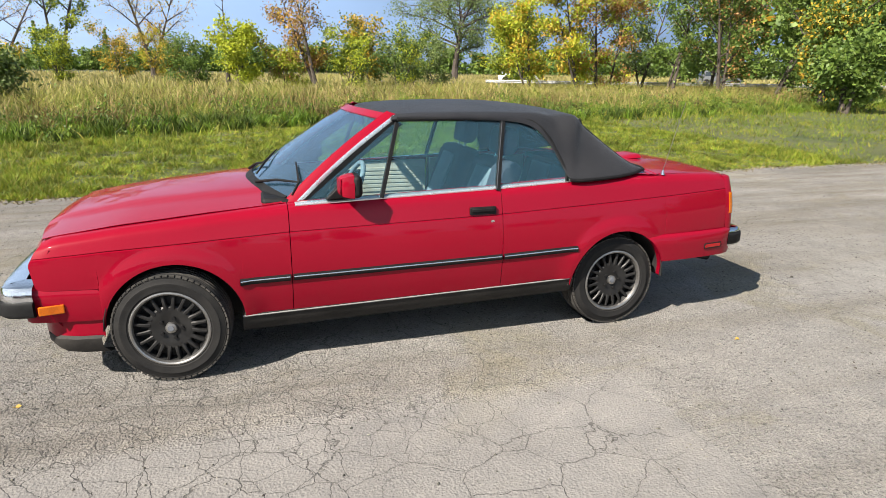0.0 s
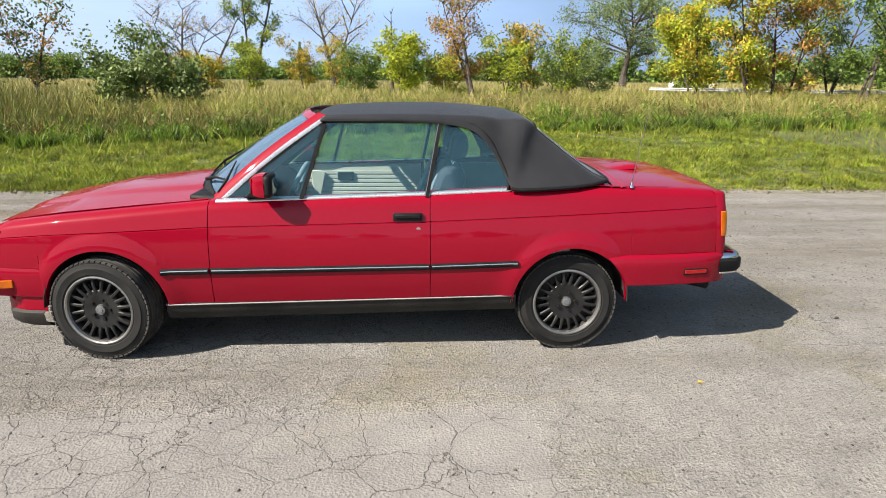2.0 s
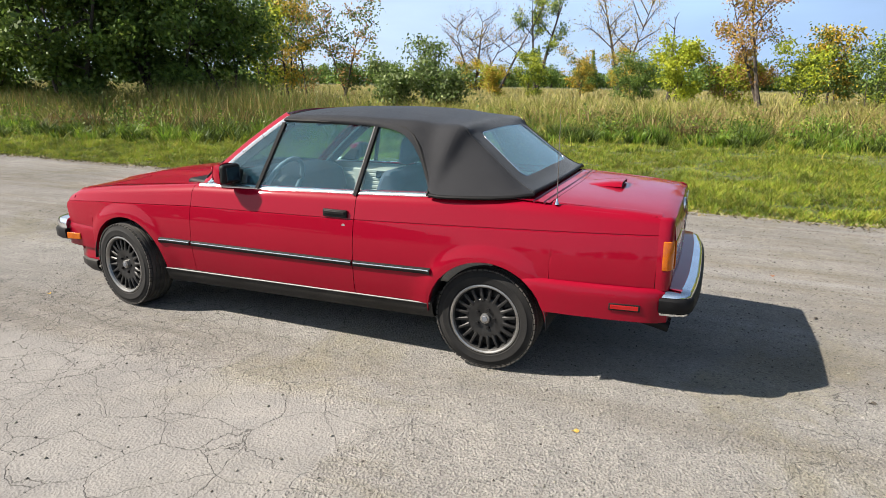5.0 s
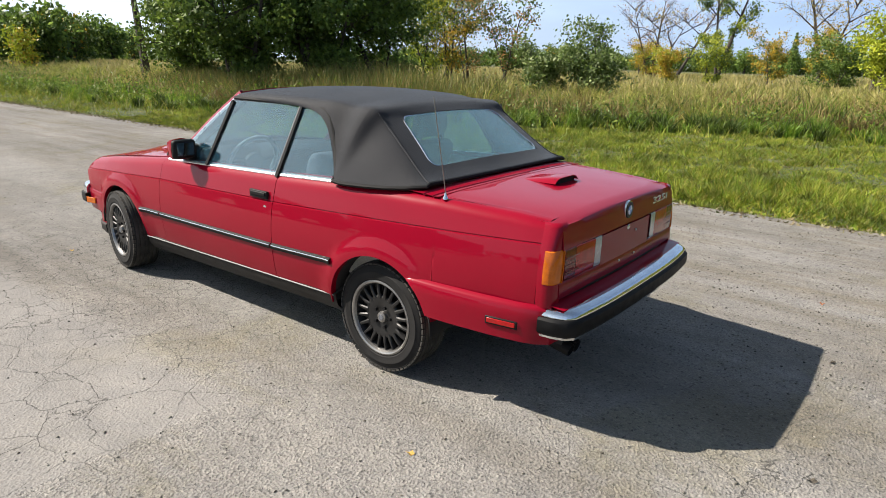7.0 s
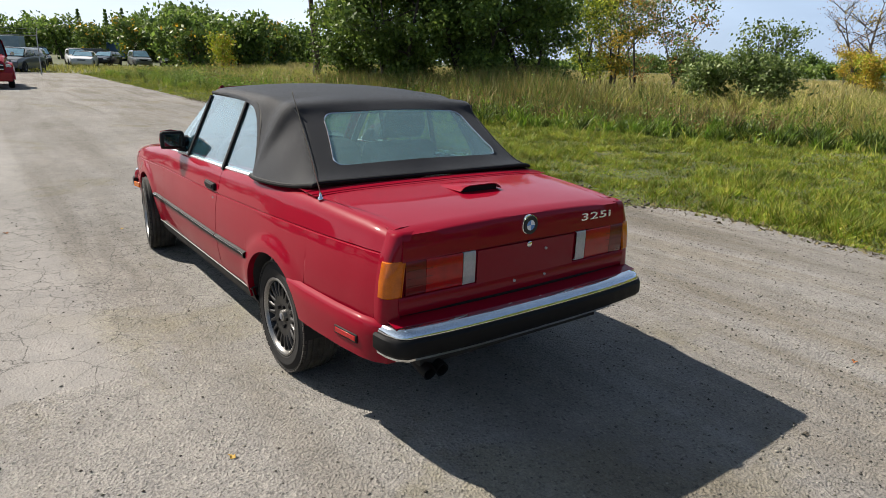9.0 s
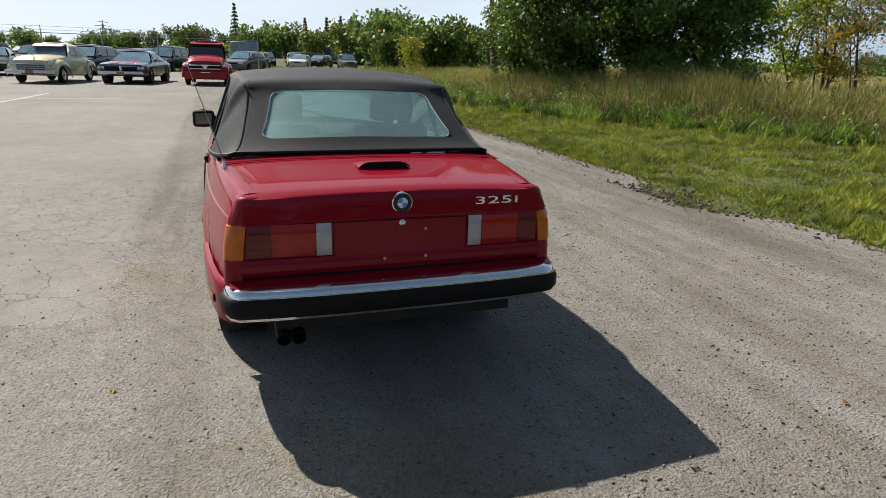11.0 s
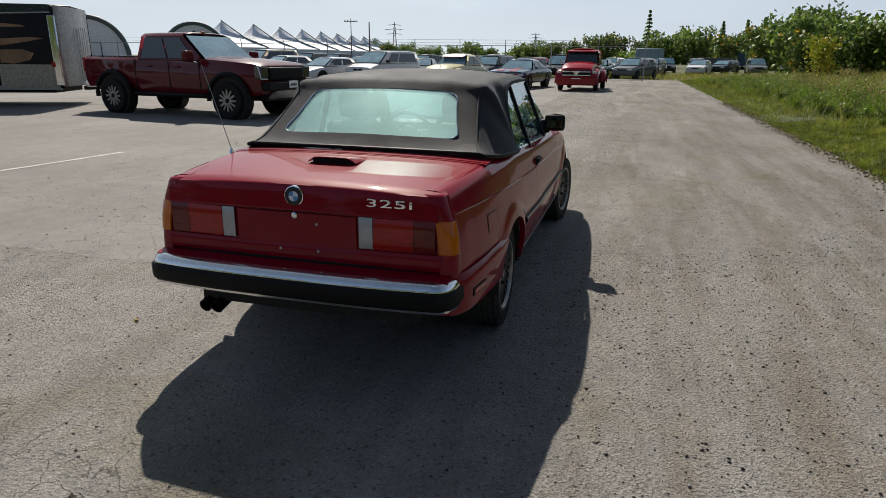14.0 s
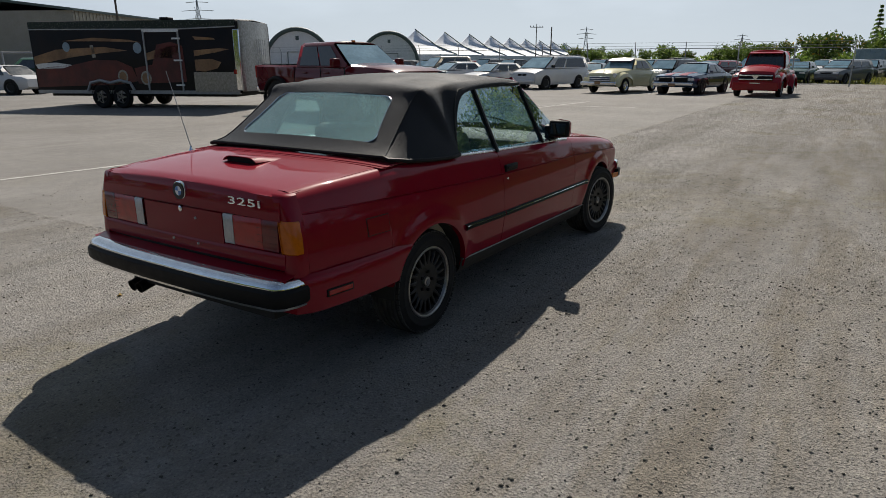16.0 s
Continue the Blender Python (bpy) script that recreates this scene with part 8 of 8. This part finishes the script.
def build_yard():
    build_pickup()
    build_trailer()
    build_red_pickup()
    build_cream_car()
    build_muscle_car()
    build_van()
    g = "cars parked along the fence"
    plain_car("parked_car", "silver coupe parked in the yard", pose_xy(-29.4, -15.0, -22), M_SILVER, 4.5, 1.76, 1.36, 0.88, g)
    plain_car("parked_car", "silver-grey sedan parked in the yard", pose_xy(-31.0, -18.6, -25), M_SILVER, 4.6, 1.76, 1.42, 0.92, g)
    plain_car("parked_car", "tan utility vehicle parked behind sedans", pose_xy(-35.5, -22.6, -25), surf_cached("tan_paint", (0.28, 0.25, 0.20), (0.31, 0.28, 0.23), 0.25), 4.6, 1.85, 1.80, 1.05, g, suv=True)
    plain_car("parked_car", "black coupe parked beside the minivan", pose_xy(-35.5, -11.6, 8), M_BLACKPAINT, 4.5, 1.80, 1.34, 0.90, g)
    rng = random.Random(8)
    cols = [M_BLACKPAINT, M_GREYPAINT, M_BLACKPAINT, M_DARKGREEN, M_SILVER, M_MAROON, M_GREYPAINT]
    words = ["black", "grey", "black", "dark green", "silver", "maroon", "grey"]
    for k in range(15):
        i = rng.randrange(7)
        y = -37 + 2.75 * k
        plain_car("far_car", f"{words[i]} car in a distant parked row", pose_xy(-47 + rng.uniform(-1.0, 1.0) - 0.12 * k, y, rng.uniform(-25, -5)), cols[i], rng.uniform(4.4, 4.9), 1.8, rng.uniform(1.4, 1.75), 0.95, "distant row of cars", suv=rng.random() < 0.5)
    for x, y, i in ((-33.5, -26.0, 0), (-36.0, -29.5, 4), (-38.0, -33.0, 1), (-38.5, -7.6, 0), (-41.0, -9.6, 1), (-60, 3.0, 0), (-64, 7.5, 4)):
        plain_car("far_car", f"{words[i]} car parked further back", pose_xy(x, y, -15), cols[i], 4.6, 1.8, 1.55 if i != 4 else 1.4, 0.95, "distant row of cars", suv=i != 4)
    for k in range(14):
        i = rng.randrange(7)
        plain_car("far_car", f"{words[i]} car parked in a row beyond the weeds", pose_xy(-74 + rng.uniform(-2, 2), -22 + 3.0 * k, rng.uniform(-30, 10)), cols[i], 4.6, 1.8, rng.uniform(1.4, 1.8), 0.95, "cars parked beyond the weeds", suv=rng.random() < 0.5)
    plain_car("parked_car", "pale silver car behind the trailer", pose_xy(-11.2, -32.2, -70), M_SILVER, 4.5, 1.76, 1.3, 0.8, g)
    for x, y in ((-18.2, -42.8), (-21.5, -44.6)):
        plain_car("far_car", "dark green vehicle behind the fence", pose_xy(x, y, -60), M_DARKGREEN, 4.8, 1.9, 1.75, 1.0, "distant row of cars", suv=True)
    # painted bay lines
    for a, b, w in (((2.2, -6.72), (-3.4, -6.05), 0.09), ((-14.0, -6.3), (-19.5, -5.9), 0.10), ((-16.5, -8.0), (-17.2, -3.5), 0.10)):
        d = Vector((b[0] - a[0], b[1] - a[1], 0)).normalized()
        n = Vector((-d.y, d.x, 0)) * w / 2
        rng2 = random.Random(3)
        k = 24
        rows = []
        for i in range(k + 1):
            p = Vector((a[0], a[1], 0.004)).lerp(Vector((b[0], b[1], 0.004)), i / k)
            rows.append([p - n * rng2.uniform(0.7, 1.1), p + n * rng2.uniform(0.7, 1.1)])
        tagged(part("bay_line", sheet(rows), M_LINE, smooth=False), "worn white painted bay line on asphalt", "road marking", kind="structure")
    # half-round shelters
    for x, y, yaw, r, l in ((-70.5, -71.3, 42, 5.0, 26), (-92.0, -70.0, 40, 5.2, 30)):
        t = thing("fabric_shelter", "half-round white fabric storage shelter with dark rim", "shelter", at=pose_xy(x, y, yaw))
        arc = [(r * math.cos(math.pi * k / 20), 0.9 + (r + 0.4) * math.sin(math.pi * k / 20)) for k in range(21)]
        sec = [(r, 0.0)] + arc + [(-r, 0.0)]
        part("cover", sheet([[(xx, yy, z) for yy, z in sec] for xx in (0, -l * 0.3, -l * 0.6, -l)]), M_TENT, t, solid=0.05)
        bm = bmesh.new()
        tube(bm, [(0.1, yy, z) for yy, z in sec], 0.32, 8)
        part("rim", bm, M_TENTSHADE, t)
        bm = bmesh.new()
        bm.faces.new([bm.verts.new((0.02, yy, z)) for yy, z in sec])
        part("end_wall", bm, M_WHITE, t, smooth=False, solid=0.06)
        part("door_frame", prism([(-1.6, 0), (-1.6, 3.0), (1.6, 3.0), (1.6, 0), (1.5, 0), (1.5, 2.9), (-1.5, 2.9), (-1.5, 0)], 0.04, 0.14, "x"), M_TENTSHADE, t)
        part("vent", box_bm(0.08, 0, 5.0, 0.06, 0.5, 0.6), M_TENTSHADE, t)
    # row of peaked marquee roofs
    for k in range(9):
        f = k / 8
        x, y = -119 - 118 * f, -83 - 13 * f
        t = thing("marquee", "white peaked marquee tent in a row", "tent", "row of marquees", pose_xy(x, y, 38))
        hb, hp, w = 3.0, 8.2, 8.5
        rows = []
        for i in range(9):
            g2 = i / 8
            rr, z = w * (1 - g2), hb + (hp - hb) * (0.55 * g2 + 0.45 * g2 ** 2.4)
            rows.append([(rr * cx, rr * cy, z) for cx, cy in ((-1, -1), (0, -1), (1, -1), (1, 0), (1, 1), (0, 1), (-1, 1), (-1, 0), (-1, -1))])
        part("canopy", sheet(rows), M_TENT, t, solid=0.04)
        part("side_wall", prism([(-w, -w), (w, -w), (w, w), (-w, w)], 0.0, hb, "z"), M_TENT, t, smooth=False)
        bm = bmesh.new()
        tube(bm, [(w, w * 0.98, hb), (w * 0.5, w * 0.5, hb + (hp - hb) * 0.37), (0, 0, hp + 0.2)], 0.14, 6)
        part("ridge_rope", bm, M_TENTSHADE, t)
    # fence of posts, rails and wires
    f = thing("fence", "tall chain-link fence with barbed wire and leaning posts", "fence")
    P0, P1 = Vector((-33.5, -40.0, 0)), Vector((-41.0, 2.0, 0))
    n = 15
    for k in range(n):
        p = P0.lerp(P1, k / (n - 1))
        bm = bmesh.new()
        tube(bm, [p, p + Vector((0, 0, 2.25))], 0.035, 8)
        tube(bm, [p + Vector((0, 0, 2.25)), p + Vector((0.25, 0.05, 2.62))], 0.022, 6)
        part("post", bm, M_STEEL, f)
    for z, r in ((2.22, 0.022), (0.10, 0.012), (2.38, 0.008), (2.58, 0.008), (1.2, 0.008)):
        bm = bmesh.new()
        tube(bm, [P0 + Vector((0, 0, z)), P1 + Vector((0, 0, z))], r, 6)
        part("rail", bm, M_STEEL, f)
    f2 = thing("fence", "steel pipe fence in front of a metal building", "fence")
    for x, y in ((-14.5, -39.0), (-17.6, -37.4), (-20.7, -35.8)):
        bm = bmesh.new()
        tube(bm, [(x, y, 0), (x, y, 2.0)], 0.05, 8)
        part("post", bm, M_STEEL, f2)
    bm = bmesh.new()
    tube(bm, [(-8.0, -42.4, 2.0), (-20.7, -35.8, 2.0)], 0.045, 8)
    part("rail", bm, M_STEEL, f2)
    # metal building
    b = thing("metal_building", "beige corrugated metal building with a dark open door", "building", at=pose_xy(-27.5, -60.5, 28))
    part("wall", prism([(-16, -6), (4, -6), (4, 6), (-16, 6)], 0, 5.6, "z"), M_BEIGEWALL, b, smooth=False)
    part("roof", prism([(-6.3, 5.55), (0, 6.3), (6.3, 5.55), (6.3, 5.75), (0, 6.5), (-6.3, 5.75)], -16.3, 4.3, "x"), M_TENTSHADE, b, smooth=False)
    for k in range(40):
        part("wall_rib", box_bm(-15.8 + 0.5 * k, 6.03, 2.8, 0.08, 0.05, 5.5), M_BEIGEWALL, b)
    # dark slab on the closed wall stands in for the shade inside an open door
    part("doorway_shade_slab", box_bm(-0.5, 6.03, 2.2, 4.2, 0.08, 4.4), M_DARK, b)
    # poles and towers
    for x, y, h, arm in ((-105, -47.2, 7.8, True), (-27.6, -48.4, 7.6, True), (-74, -31, 5.6, False), (70, 62, 8.0, True)):
        t = thing("utility_pole", "weathered wooden utility pole", "pole", at=pose_xy(x, y, 40))
        bm = bmesh.new()
        tube(bm, [(0, 0, 0), (0, 0, h)], [0.10, 0.07], 8)
        part("pole", bm, M_WOODPOLE, t)
        if arm:
            part("cross_arm", box_bm(0, 0, h - 0.5, 0.12, 2.4, 0.12), M_WOODPOLE, t)
            for d in (-1.1, -0.6, 0.6, 1.1):
                part("insulator", lathe([(0, 0.05), (0.2, 0.06), (0.22, 0.0)], 8, axis="z", centre=(0, d, h - 0.44)), M_GREYPAINT, t)
    for x, y, h in ((-371, -137, 21), (-240, -314, 36), (-420, -60, 17)):
        t = thing("lattice_tower", "distant steel lattice power tower", "tower", at=pose_xy(x, y, 25))
        bm = bmesh.new()
        w = h * 0.09
        for a, c in ((-1, -1), (1, -1), (1, 1), (-1, 1)):
            tube(bm, [(a * w, c * w, 0), (a * w * 0.35, c * w * 0.35, h * 0.6), (0, 0, h)], 0.16, 4)
        for k in range(6):
            z0, z1 = h * k / 7, h * (k + 1) / 7
            for q, r2 in (((-1, -1), (1, -1)), ((1, -1), (1, 1)), ((1, 1), (-1, 1)), ((-1, 1), (-1, -1))):
                w0, w1 = w * (1 - 1.05 * min(0.62, z0 / h)), w * (1 - 1.05 * min(0.62, z1 / h))
                tube(bm, [(q[0] * w0, q[1] * w0, z0), (r2[0] * w1, r2[1] * w1, z1)], 0.09, 3)
        part("frame", bm, M_STEEL, t)
        for z, l in ((0.68, 0.20), (0.80, 0.26), (0.92, 0.18)):
            bm = bmesh.new()
            tube(bm, [(0, -h * l, h * z), (0, 0, h * z + 0.5), (0, h * l, h * z)], 0.14, 4)
            part("arm", bm, M_STEEL, t)
    # containers and lorries beyond the end of the road
    for x, y, l, h, m, lab in ((-96.0, 3.4, 3.4, 2.8, M_BLUEBOX, "pale grey freight container"), (-113.0, 19.0, 2.6, 2.6, surf_cached("blue_cab", (0.05, 0.14, 0.35), (0.07, 0.17, 0.40), 0.3), "blue lorry cab seen far off"), (-98, 12.6, 4.4, 1.6, M_GREYPAINT, "long grey van seen far off")):
        t = thing("freight_box" if "container" in lab else "lorry", lab + " by the trees", "container" if "container" in lab else "lorry", at=pose_xy(x, y, 70))
        part("box", box_bm(0, 0, h / 2 + 0.35, l, 2.4, h - 0.4), m, t, bevel=0.06)
        part("base", box_bm(0, 0, 0.2, l * 0.92, 2.0, 0.42), M_DARK, t)
        for k in range(int(l / 0.6)):
            part("rib", box_bm(-l / 2 + 0.4 + 0.6 * k, -1.21, h / 2 + 0.35, 0.10, 0.05, h - 0.6), m, t)
    # far road with two cars passing by
    bm = prism([(13.0, 72.5), (60.0, 47.0), (140, 4.0), (146, 11.0), (64.0, 54.0), (17.0, 79.5)], 0.02, 0.09, "z")
    tagged(part("road", bm, M_ROADGREY, smooth=False), "pale grey country road beyond the meadow", "road", kind="structure")
    for x, y, m, w in ((31.0, 66.4, M_SILVER, "silver"), (50.5, 56.0, M_GREYPAINT, "grey")):
        plain_car("road_car", f"{w} car on the country road beyond trees", pose_xy(x, y, -28, 0.09), m, 4.6, 1.8, 1.6, 0.95, "cars on the road", suv=True)
    # steel barrier beside the far road
    gr = thing("guard_rail", "grey steel guard rail beside the far road", "guard rail")
    for k in range(16):
        part("post", box_bm(20 + 3.0 * k, 46 - 1.6 * k, 0.35, 0.12, 0.12, 0.75), M_STEEL, gr)
    bm = bmesh.new()
    for z in (0.55, 0.68):
        tube(bm, [(19, 46.4, z), (66, 21.3, z)], 0.07, 6)
    part("rail", bm, M_STEEL, gr)


build_yard()
